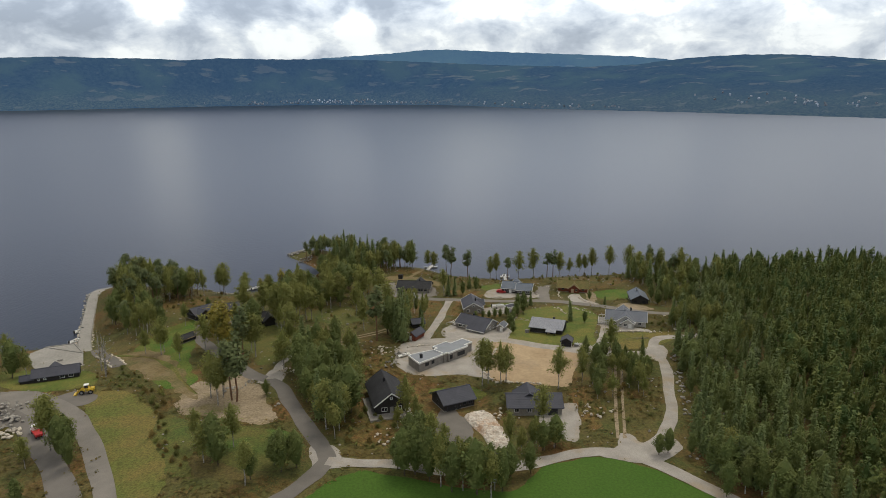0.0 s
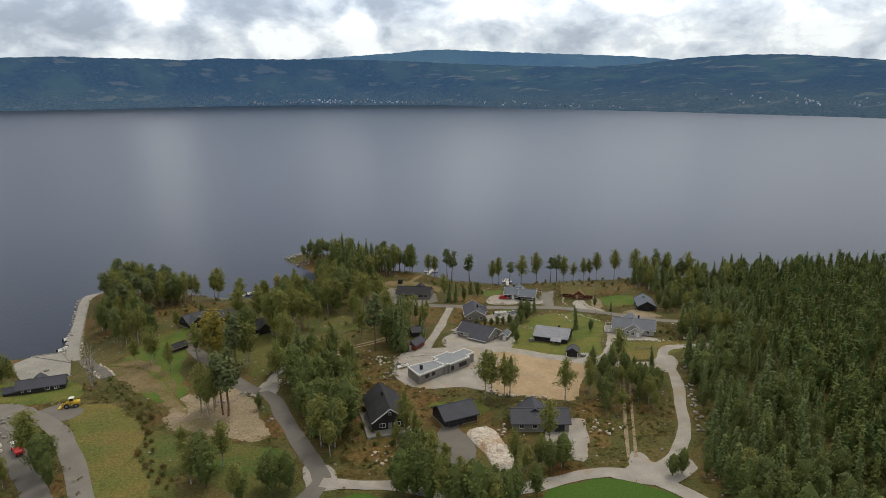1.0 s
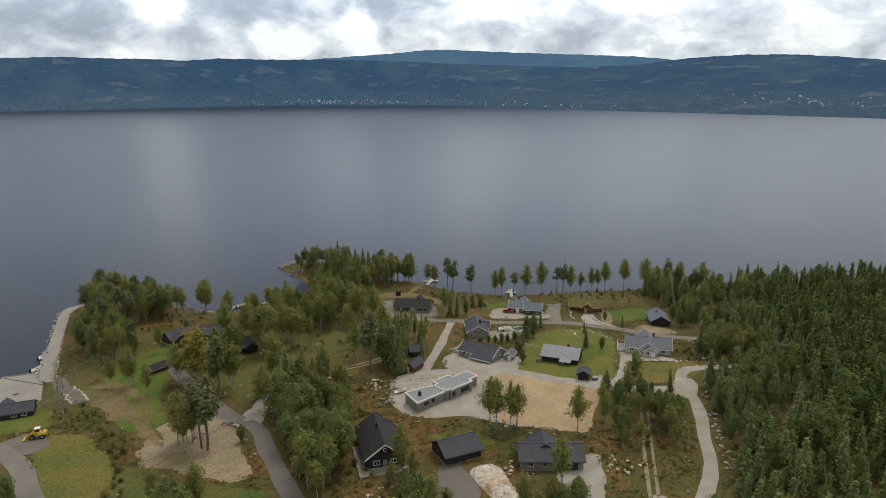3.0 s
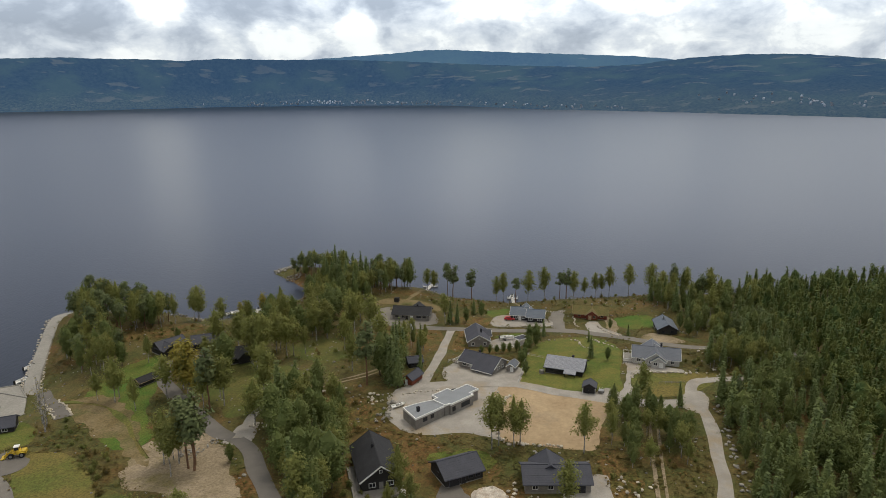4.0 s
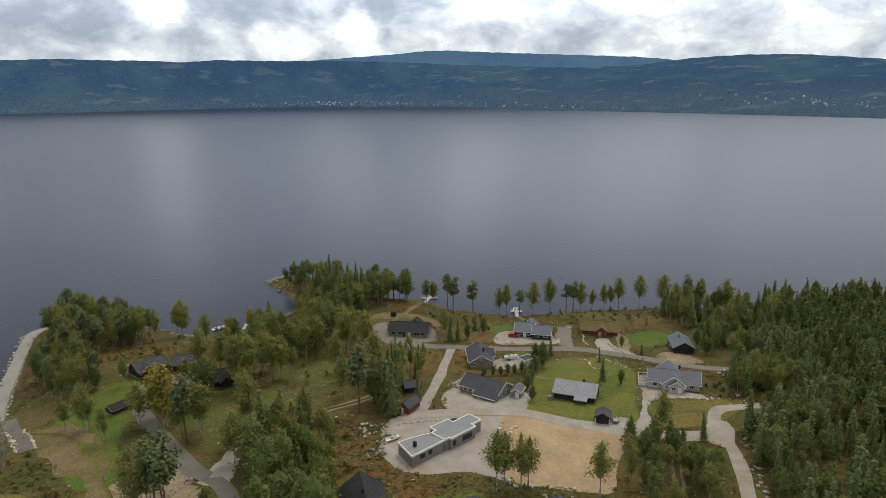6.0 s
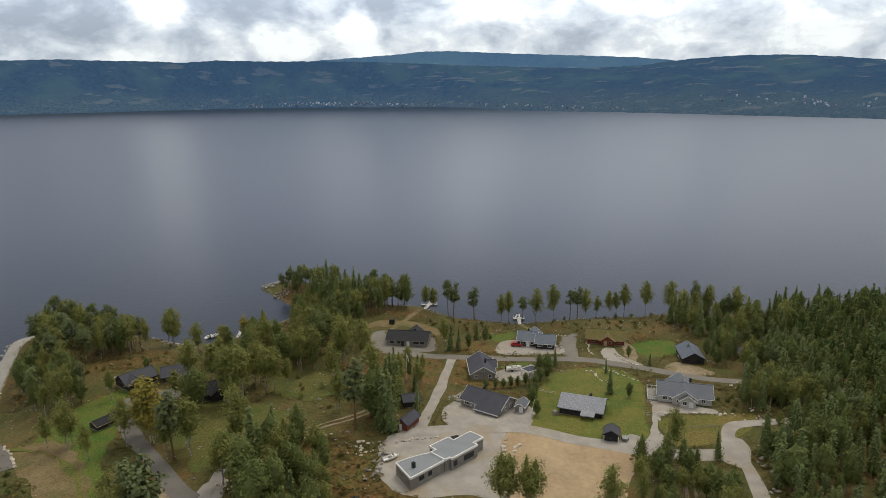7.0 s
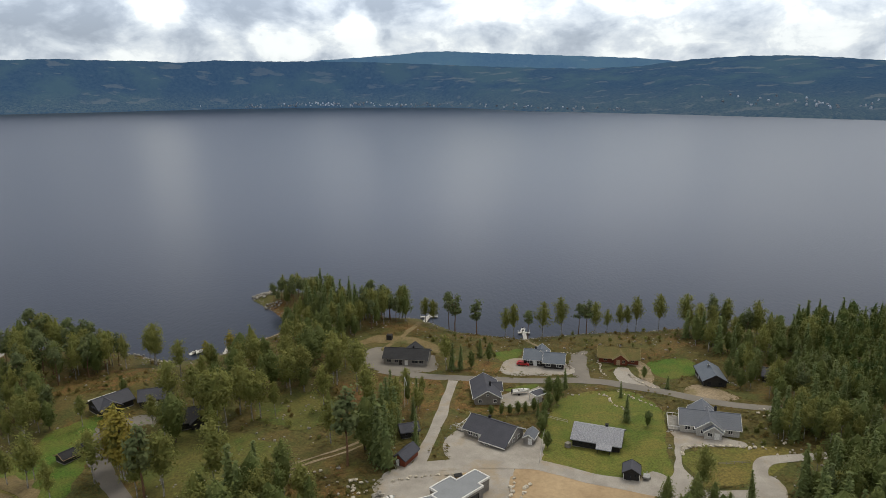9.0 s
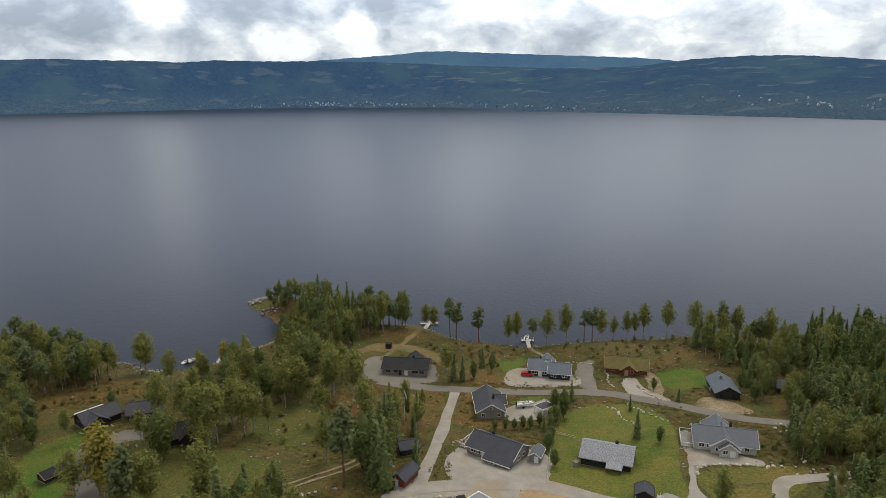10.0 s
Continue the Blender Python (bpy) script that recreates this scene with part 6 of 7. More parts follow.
stand(K, [(67.6, 213.4, 7), (71.4, 209.6, 8), (73.4, 213.4, 6.5)])
plant([(69.3, 239.1), (76.9, 235.9), (92.1, 236.6), (94.9, 253.9), (83.5, 254.4), (72.7, 251.3)], 24, [(B, 4), (K, 2), (S, 2)], 7, 11.5, 14, gap=2.8)
plant([(66.2, 214.4), (72.9, 225.9), (88.2, 229.7), (92.0, 220.1), (76.7, 212.5)], 18, [(B, 4), (K, 2), (S, 2)], 7, 11, 15, gap=2.8)
plant([(76.5, 265.4), (89.7, 262.2), (103.0, 259.6), (105.2, 286.1), (91.1, 281.6), (83.0, 277.1)], 16, [(B, 4), (K, 2), (S, 1)], 7, 11, 16, gap=3)
stand(B, [(-18.6, 161.7, 9), (-20.6, 157.9, 7), (-90.8, 237.7, 11), (-87.2, 239.8, 12), (-78.8, 239.2, 12), (-76.1, 234.8, 11), (-97.0, 243.4, 10)])
# the eastern wood: the near rows tree by tree, the rest as one wood
WOOD = [(69.0, 116.6), (55.6, 138.7), (54.7, 151.1), (59.5, 172.2), (63.3, 198.1), (65.2, 214.4), (74.8, 224.9), (88.2, 227.8), (92.3, 241.8), (80.9, 242.1), (85.9, 262.5), (82.6, 269.9), (92.2, 284.0), (104, 318), (120, 342), (180, 352), (260, 345), (258.8, 212.5), (163.0, 107.1), (110, 95)]
wood = scatter(WOOD, 2200, [(S, 6), ("aspen", 3), (K, 0.8), (P, 0.5)], 6.5, 13, 13, gap=2.9, road=1.4)
wood.sort(key=lambda q: q[0] - 0.15 * q[1])


def joined_wood(rows, name, label):
    rng = np.random.default_rng(3)
    cv, cf, tv, tf, nc, nt_ = [], [], [], [], 0, 0
    for x, y, h, kind in rows:
        me, _, v, f = MODELS[kind, int(rng.integers(COUNTS[kind]))]
        keep = rng.random(len(f)) < 0.50
        keep[-48:] = True
        v = v[f[keep]]
        mid = v.mean(1, keepdims=True)
        v = (mid + (v - mid) * 1.15).reshape(-1, 3)
        s, w, a = h / 10, h / 10 * rng.uniform(0.95, 1.35), rng.uniform(0, 6.28)
        v = np.column_stack([(v[:, 0] * math.cos(a) - v[:, 1] * math.sin(a)) * w + x, (v[:, 0] * math.sin(a) + v[:, 1] * math.cos(a)) * w + y, v[:, 2] * s + h1(x, y)])
        cv.append(v), cf.append(np.arange(len(v)).reshape(-1, 4) + nc)
        nc += len(v)
        n = 5
        ang = np.arange(n) * 2 * math.pi / n
        z0 = h1(x, y)
        ring = np.vstack([np.column_stack([x + r * np.cos(ang), y + r * np.sin(ang), np.full(n, z)]) for r, z in ((0.16, z0 - .3), (0.05, z0 + h * .8))])
        tv.append(ring), tf.append(np.array([(i, (i + 1) % n, n + (i + 1) % n, n + i) for i in range(n)]) + nt_)
        nt_ += 2 * n
    e = thing(name, Matrix.Identity(4), label, "wood", kind="stuff")
    for nm, v, f, m in (("crowns", cv, cf, M["forestleaf"]), ("trunks", tv, tf, M["bark"])):
        o = new(nm, mesh_from(nm, np.vstack(v).tolist(), np.vstack(f).tolist(), m))
        o.parent = e
        tagged(o, kind="stuff")


for x, y, h, kind in wood[:230]:
    tree("aspen" if kind == "birch" else kind, x, y, h, "trees at the edge of the eastern wood")
joined_wood(wood[230:], "wood", "dense mixed wood of spruce and birch")


V = "bush"
plant([(-22, 330), (0, 331), (30, 337), (70, 344), (108, 346), (108, 322), (70, 318), (30, 318), (-20, 322)], 46, [(V, 1)], 1.2, 2.8, 71, gap=2.6, road=0.3)
plant([(-106.0, 185.9), (-95.7, 182.5), (-89.0, 166.5), (-77.6, 146.7), (-65.2, 134.0), (-73.3, 134.5), (-86.3, 149.9), (-97.5, 167.4)], 44, [(V, 1)], 1.4, 3.2, 72, gap=2.2, road=0.5)
plant([(55.6, 143.5), (59.5, 169.4), (63.3, 204.8), (69.0, 206.7), (67.1, 174.1), (61.4, 143.5)], 40, [(V, 1)], 1.2, 3.0, 73, gap=2.2, road=0.6)
plant([(61.7, 239.3), (68.2, 256.2), (83.5, 255.6), (84.6, 237.8), (71.0, 232.8)], 24, [(V, 1)], 1.0, 2.6, 74, gap=2.4, road=0.6)
plant([(-95, 268), (-90, 296), (-60, 302), (-39.7, 278.0), (-36.6, 237.9), (-58.3, 226.5), (-83.5, 238.9)], 40, [(V, 1)], 1.2, 3.0, 75, gap=3, road=0.6)
plant([(-58.0, 194.7), (-48.1, 213.5), (-32.5, 208.6), (-30.6, 183.7), (-30.6, 153.1), (-40.2, 158.8)], 46, [(V, 1)], 1.2, 3.0, 76, gap=2.6, road=0.6)
plant([(-18, 298), (-2, 300), (-2, 322), (-30, 322), (-24, 304)], 26, [(V, 1)], 1.2, 2.8, 77, gap=2.4, road=0.4)
plant([(28, 312), (64, 310), (82, 316), (82, 326), (28, 326)], 24, [(V, 1)], 1.0, 2.4, 78, gap=2.6, road=0.4)
plant([(-34.4, 164.6), (-19.1, 164.6), (-9.5, 155.0), (-9.5, 147.3), (-32.5, 147.3)], 24, [(V, 1)], 1.0, 2.6, 79, gap=2.2, road=0.4)
plant([(7.7, 166.5), (32.6, 183.7), (49.9, 198.1), (51.8, 178.9), (42.2, 162.6), (30.7, 158.8), (23.0, 179.9)], 18, [(V, 1)], 1.0, 2.6, 80, gap=2.4, road=0.8)
plant([(-128, 196), (-118, 208), (-108, 196), (-103.9, 183.9), (-118, 184)], 18, [(V, 1)], 1.0, 2.4, 81, gap=2.4, road=0.4)
plant([(-165, 280), (-130, 300), (-116, 296), (-118, 270), (-150, 255)], 34, [(V, 1)], 1.0, 2.4, 82, gap=2.8, road=0.4)
plant([(-100, 330), (-96, 372), (-84, 372), (-60, 345), (-56, 318), (-84, 316)], 36, [(V, 1)], 1.2, 3.0, 83, gap=2.6, road=0.8)


# ---- undergrowth ----
def undergrowth():
    """Heather, low shrubs and tufts over the rough ground."""
    rng = np.random.default_rng(21)
    n = 110000
    x, y = rng.uniform(-190, 130, n), rng.uniform(118, 395, n)
    ok = clear_many(x, y, 0.9, 1.0) & (shore_distance(x, y) > 2)
    for p in GRASS + [[(-150, 205), (-145, 240), (-128, 262), (-116, 262), (-126, 236), (-132, 212), (-138, 200)]]:
        ok &= ~inside_many(p, x, y)
    x, y = x[ok], y[ok]
    patch = np.sin(x / 9.0 + 2 * np.sin(y / 13.0)) + np.sin(y / 7.0 + x / 21.0) + rng.normal(0, 0.7, len(x))
    sel = patch > -0.6
    x, y = x[sel], y[sel]
    z = height(x, y)
    per = 3
    size = rng.uniform(0.18, 0.46, len(x)) * np.where(rng.random(len(x)) < 0.10, 2.0, 1)
    c = np.repeat(np.column_stack([x, y, z + size * 0.5]), per, 0)
    sz = np.repeat(size, per)
    c = c + rng.normal(0, 1, c.shape) * np.column_stack([sz * 0.9, sz * 0.9, sz * 0.22])
    v, f = quads(c, sz * 0.75, rng, out=np.tile((0.0, 0.0, 1.2), (len(c), 1)))
    tagged(new("undergrowth", mesh_from("undergrowth", v.tolist(), f.tolist(), M["heather"])), "low heather, grass tufts and shrubs in green and rust", "undergrowth", kind="stuff")


undergrowth()


# ---- stones ----
def stone_mesh(seed, flat=0.7):
    bm = bmesh.new()
    bmesh.ops.create_icosphere(bm, subdivisions=1, radius=0.5)
    rng = np.random.default_rng(seed)
    for v in bm.verts:
        v.co *= rng.uniform(0.72, 1.2)
        v.co.z *= flat
    me = bpy.data.meshes.new("stone")
    bm.to_mesh(me)
    bm.free()
    return me


def stone_set(mat):
    out = []
    for k in range(6):
        me = stone_mesh(k + 40)
        me.materials.append(mat)
        out.append(me)
    return out


M["palestone"] = material("pale boulders", (0.56, 0.51, 0.43), (0.40, 0.36, 0.30), 0.7, 3, 0.9, 0.5, 3, 0.6, objvar=0.25)
M["greystone"] = material("grey boulders", (0.33, 0.31, 0.28), (0.22, 0.21, 0.19), 0.7, 3, 0.9, 0.5, 3, 0.6, objvar=0.25)
PALE, GREY = stone_set(M["palestone"]), stone_set(M["greystone"])
srng = np.random.default_rng(77)


def stone_at(name, x, y, s, kind, parent=None, sink=0.3, z=None, origin=(0, 0, 0)):
    o = new(name, kind[int(srng.integers(6))])
    zz = (h1(x, y) if z is None else z) + s * 0.35 * (1 - sink)
    o.matrix_world = Matrix.LocRotScale((x, y, zz), Euler((srng.normal(0, .2), srng.normal(0, .2), srng.uniform(0, 6.28))),
                                        (s * srng.uniform(.8, 1.4), s * srng.uniform(.8, 1.2), s * srng.uniform(.75, 1.1)))
    if parent:
        mw = o.matrix_world.copy()
        o.parent = parent
        o.matrix_basis = parent.matrix_world.inverted() @ mw
    return o


def stone_line(pts, gap, size, kind, label, category="stone wall", name="stone_wall", jitter=0.25):
    c = smooth_loop(pts, 10, closed=False) if len(pts) > 2 else np.array(pts, float)
    seg = np.hypot(*np.diff(c, axis=0).T)
    total = seg.sum()
    e = thing(name, pose(pts[0][0], pts[0][1], h1(*pts[0])), label, category)
    d = np.concatenate([[0], np.cumsum(seg)])
    for k in np.arange(0, total, gap):
        x, y = np.interp(k, d, c[:, 0]), np.interp(k, d, c[:, 1])
        stone_at("stone", x + srng.normal(0, jitter), y + srng.normal(0, jitter), size * srng.uniform(.7, 1.35), kind, e)


stone_line([(2.8, 217.3), (1.4, 204.8), (2.0, 193.3), (4.7, 187.2), (9.6, 186.6), (19.2, 186.0)], 0.9, 1.0, PALE, "rough wall of pale boulders round the sandy lot")
stone_line([(6.0, 214.4), (4.1, 208.6), (3.5, 201.9)], 1.1, 0.9, PALE, "short row of pale boulders")
stone_line([(-24.9, 214.4), (-18.7, 216.5), (-13.4, 217.3), (-7.6, 218.3)], 1.1, 0.8, PALE, "low row of pale boulders along the yard")
stone_line([(44.3, 230.8), (45.7, 234.0), (52.9, 235.2), (63.4, 234.6)], 0.8, 0.85, PALE, "low dry wall of pale stones")
stone_line([(29.7, 268.9), (31.9, 266.9), (32.5, 262.8), (33.3, 260.0), (35.3, 257.8)], 1.3, 0.8, PALE, "winding row of garden stones", "stone border", "stone_border")
stone_line([(35.7, 270.9), (40.4, 264.7), (45.1, 258.4)], 1.3, 0.7, PALE, "row of stones along the lawn edge", "stone border", "stone_border")
stone_line([(41.6, 286.2), (43.4, 279.3), (48.1, 273.2)], 1.0, 0.7, PALE, "pale stone edging of the drive", "stone border", "stone_border")
stone_line([(33.6, 298), (33.2, 288.9), (34.4, 284.6)], 1.0, 0.7, PALE, "low wall of pale stones", "stone wall")
stone_line([(12, 307), (20, 306), (30, 305)], 1.5, 0.8, PALE, "row of pale shore stones", "stone border", "stone_border", 0.6)
stone_line([(-50.1, 215.6), (-46.2, 215.6), (-42.2, 217.8)], 1.4, 1.1, PALE, "row of pale boulders beside the track", "stone border", "stone_border", 0.5)
stone_line([(64.1, 213.4), (63.3, 204.8), (61.2, 193.3), (59.3, 180.9), (57.0, 169.4)], 1.2, 0.9, GREY, "roadside bank of boulders", "stone border", "stone_border", 0.7)
stone_line([(-125.5, 203), (-132, 210), (-139, 216.5)], 0.9, 0.9, PALE, "stone edging of the boat slip", "stone border", "stone_border")
stone_line([(-121.5, 205), (-128, 212), (-134, 217)], 0.9, 0.9, PALE, "stone edging of the boat slip", "stone border", "stone_border")
strip("boat_slip", [(-123, 203), (-130, 211), (-139, 219), (-145, 226)], 4.2, M["asphalt"], "grey gravel boat slip between stones", 0.16, 0.3, "boat slip")


def heap(x, y, r, n, kind, label, lo=0.6, hi=1.6):
    e = thing("boulder_heap", pose(x, y, h1(x, y)), label, "boulder heap")
    for k in range(n):
        a, d = srng.uniform(0, 6.28), r * math.sqrt(srng.uniform(0, 1))
        s = srng.uniform(lo, hi)
        px, py = x + d * math.cos(a), y + d * math.sin(a)
        stone_at("stone", px, py, s, kind, e, z=h1(px, py) + max(0, 1.2 * (1 - d / r)) * srng.uniform(0, 1))


heap(-137, 168, 5.5, 46, GREY, "heap of blasted grey and tan boulders")
heap(-131, 161, 4.0, 26, GREY, "heap of grey boulders in the works yard")
heap(-126, 154, 3.0, 16, PALE, "heap of pale boulders beside the road")
heap(-62.0, 194.6, 2.6, 14, PALE, "heap of pale stones by the road fork", 0.5, 1.1)
heap(-34.5, 210.6, 4.5, 22, PALE, "scattered pale stones on heath", 0.4, 1.2)
heap(-27.3, 206.7, 3.2, 18, GREY, "stones dumped at the edge of the yard", 0.5, 1.2)
heap(-28.2, 199.1, 3.0, 16, GREY, "stones dumped at the edge of the yard", 0.5, 1.1)
heap(-21.0, 153.1, 5, 22, PALE, "scattered pale stones below the dark house", 0.4, 1.1)
heap(-19.1, 162.6, 3, 14, PALE, "pale stones beside the dark house", 0.4, 1.0)
heap(7.7, 165.5, 4, 18, PALE, "broken pale rock beside the house", 0.4, 1.3)
heap(31.7, 169.4, 5, 20, PALE, "scattered pale stones among heather", 0.4, 1.2)
heap(69.2, 236.0, 5, 16, PALE, "pale stones in rough grass", 0.4, 0.9)
heap(74.9, 255.9, 4, 14, PALE, "pale stones along the road", 0.4, 1.0)
heap(-74.3, 180.8, 3.2, 20, GREY, "stones and roots under the trees", 0.4, 1.0)
heap(-70.2, 186.2, 3.0, 14, GREY, "pile of stones and stumps", 0.4, 1.0)
heap(-113, 386, 6, 46, GREY, "grey rocks at the tip of the point", 0.8, 2.4)
heap(-104, 370, 4, 22, GREY, "grey rocks along the shore", 0.6, 1.8)
heap(-123, 301, 4.5, 22, PALE, "pale stones along the shore", 0.5, 1.2)
heap(-137, 307, 4, 16, GREY, "grey stones along the shore", 0.5, 1.3)


def loose_stones():
    """Boulders and small stones strewn over the heath and along the waterline."""
    rng = np.random.default_rng(91)
    bm = bmesh.new()
    bmesh.ops.create_icosphere(bm, subdivisions=1, radius=0.5)
    base = np.array([v.co[:] for v in bm.verts])
    faces = np.array([[v.index for v in f.verts] for f in bm.faces])
    bm.free()
    vs, fs, n = [], [], 0
    land = np.column_stack([rng.uniform(-150, 110, 2200), rng.uniform(140, 350, 2200)])
    land = land[clear_many(land[:, 0], land[:, 1], 1.3, 0.5)]
    edge = []
    for k in range(900):
        i = int(rng.integers(6, len(SHORE) - 4))
        t = rng.uniform()
        edge.append(SHORE[i] * (1 - t) + SHORE[i + 1] * t + rng.normal(0, 0.9, 2))
    for p in np.vstack([np.array(edge), land]):
        s = rng.uniform(0.2, 0.75) * (1.5 if rng.random() < .1 else 1)
        v = base * rng.uniform(.75, 1.2, (len(base), 1)) * s * np.array([1.2, 1, .7]) + [p[0], p[1], h1(*p) + s * .12]
        vs.append(v), fs.append(faces + n)
        n += len(base)
    tagged(new("loose_stones", mesh_from("loose_stones", np.vstack(vs).tolist(), np.vstack(fs).tolist(), M["stone"])), "pale stones strewn over the heath and shore", "stones", kind="stuff")


loose_stones()


def outcrop():
    """A bare sloping rock with cracks and broken slabs."""
    pts = [(-3.3, 164.8), (0.4, 167.8), (3.7, 166.6), (6.0, 160.8), (9.1, 150.6), (6.4, 147.4), (3.8, 148.7), (1.8, 154.5), (-0.9, 159.0)]
    loop = smooth_loop(pts, 5)
    lo, hi = loop.min(0), loop.max(0)
    gx, gy = np.meshgrid(np.arange(lo[0], hi[0], 0.45), np.arange(lo[1], hi[1], 0.45))
    vs = [Vector(p) for p in np.vstack([loop, np.column_stack([gx.ravel(), gy.ravel()])])]
    m = len(loop)
    v, _, f, *_ = delaunay_2d_cdt(vs, [(i, (i + 1) % m) for i in range(m)], [], 1, 1e-4)
    out = []
    for q in v:
        d = np.min(np.hypot(loop[:, 0] - q.x, loop[:, 1] - q.y))
        cell = noise.voronoi(Vector((q.x * 0.45, q.y * 0.3, 3.1)))[0]
        crack = min(1.0, (cell[1] - cell[0]) * 5)
        z = h1(q.x, q.y) + min(1.0, d / 1.2) * (1.0 + 0.5 * noise.noise(Vector((q.x * .3, q.y * .2, 0)))) * (0.72 + 0.28 * crack) + 0.25 * noise.noise(Vector((q.x * 1.3, q.y * 1.3, 5)))
        out.append((q.x, q.y, z if d > 0.05 else h1(q.x, q.y) - 0.1))
    me = mesh_from("rock_outcrop", out, f, M["palerock"])
    tagged(new("rock_outcrop", me), "bare pale rock outcrop with cracks and rusty stains", "rock")


M["palerock"] = material("bare rock", (0.62, 0.58, 0.52), (0.44, 0.38, 0.32), 0.45, 3, 0.9, 0.7, 2.5, 0.7, c=(0.40, 0.27, 0.18))
outcrop()


# ---- jetty, quay and piers ----
def bank(name, pts, width, top, mat, label, category):
    """A solid causeway with sloping stone sides."""
    c = smooth_loop(pts, 8, closed=False)
    t = np.gradient(c, axis=0)
    t /= np.linalg.norm(t, axis=1)[:, None]
    n = np.column_stack([-t[:, 1], t[:, 0]])
    prof = [(-0.5 - 1.2 / width, -1.5), (-0.5, top - .15), (-0.44, top), (0.44, top), (0.5, top - .15), (0.5 + 1.2 / width, -1.5)]
    rng = np.random.default_rng(4)
    v, f = [], []
    for i in range(len(c)):
        for k, z in prof:
            p = c[i] + n[i] * (width * k + rng.normal(0, .1))
            v.append((p[0], p[1], z + rng.normal(0, .03)))
    k = len(prof)
    for i in range(len(c) - 1):
        for j in range(k - 1):
            a = i * k + j
            f.append((a, a + 1, a + k + 1, a + k))
    f += [tuple(range(k)), tuple(reversed(range(len(v) - k, len(v))))]
    e = thing(name, pose(0, 0, 0), label, category)
    o = new("causeway", mesh_from("causeway", v, f, mat))
    o.parent = e
    for i in range(0, len(c), 1):
        for sgn in (-1, 1):
            p = c[i] + n[i] * sgn * (width * 0.5 + 0.4)
            for _ in range(2):
                q = p + rng.normal(0, .5, 2)
                stone_at("stone", q[0], q[1], rng.uniform(.6, 1.2), PALE, e, z=0.35)
    return e


bank("jetty", [(-147, 223), (-154, 233), (-163.5, 250), (-174.5, 271), (-185.5, 292), (-189, 302), (-185, 307.5)], 4.4, 1.25, M["concrete"], "long pale stone and gravel jetty", "jetty")
quay = thing("quay", pose(0, 0, 0), "broad pale concrete quay at the waterside", "quay")
part("slab", outline_block([(-166, 216), (-163.5, 224), (-155, 228.5), (-146, 219.5), (-139.2, 208.5), (-146.5, 198.5), (-156, 206)], -1.5, 2.9), M["concrete"], quay)
part("kerb", parapet([(-163.5, 224), (-155, 228.5), (-146, 219.5)], 0.35, 2.9, 3.15), M["concrete"], quay, "concrete edge beam")


def pier(pts, width, label, z=0.55):
    e = thing("pier", pose(pts[0][0], pts[0][1], 0), label, "pier")
    inv = e.matrix_world.inverted()
    for (ax, ay), (bx, by) in zip(pts, pts[1:]):
        L = math.hypot(bx - ax, by - ay)
        m = inv @ Matrix.Translation((ax, ay, 0)) @ Matrix.Rotation(math.atan2(by - ay, bx - ax), 4, "Z")
        n = int(L / 0.35)
        fl = part("float", box(bmesh.new(), 0.1, -width / 2 + .1, -0.3, L - .1, width / 2 - .1, z - .064, m=m), M["concrete"], e)
        for i in range(n):
            part("plank", box(bmesh.new(), L * i / n + .01, -width / 2, z - .06, L * (i + 1) / n - .01, width / 2, z, m=m), M["palewood"], fl)
        for q in (0.15, L - .15):
            part("mooring_post", tube(bmesh.new(), m @ Vector((q, width / 2 - .15, -1.0)), m @ Vector((q, width / 2 - .15, z + .9)), .09, .09), M["white"], e)


pier([(-33, 346), (-31.5, 355), (-30.2, 363)], 1.7, "pale plank pier running out from the shore")
pier([(-34.5, 358.5), (-27, 359.5)], 1.6, "short cross pier of pale planks", 0.5)
pier([(10.4, 331), (10, 340)], 1.5, "short pale plank pier")
pier([(7.5, 341), (12.5, 341)], 1.8, "floating pontoon at the pier head", 0.5)
pier([(-104, 311), (-105.5, 318)], 1.2, "small grey plank pier")


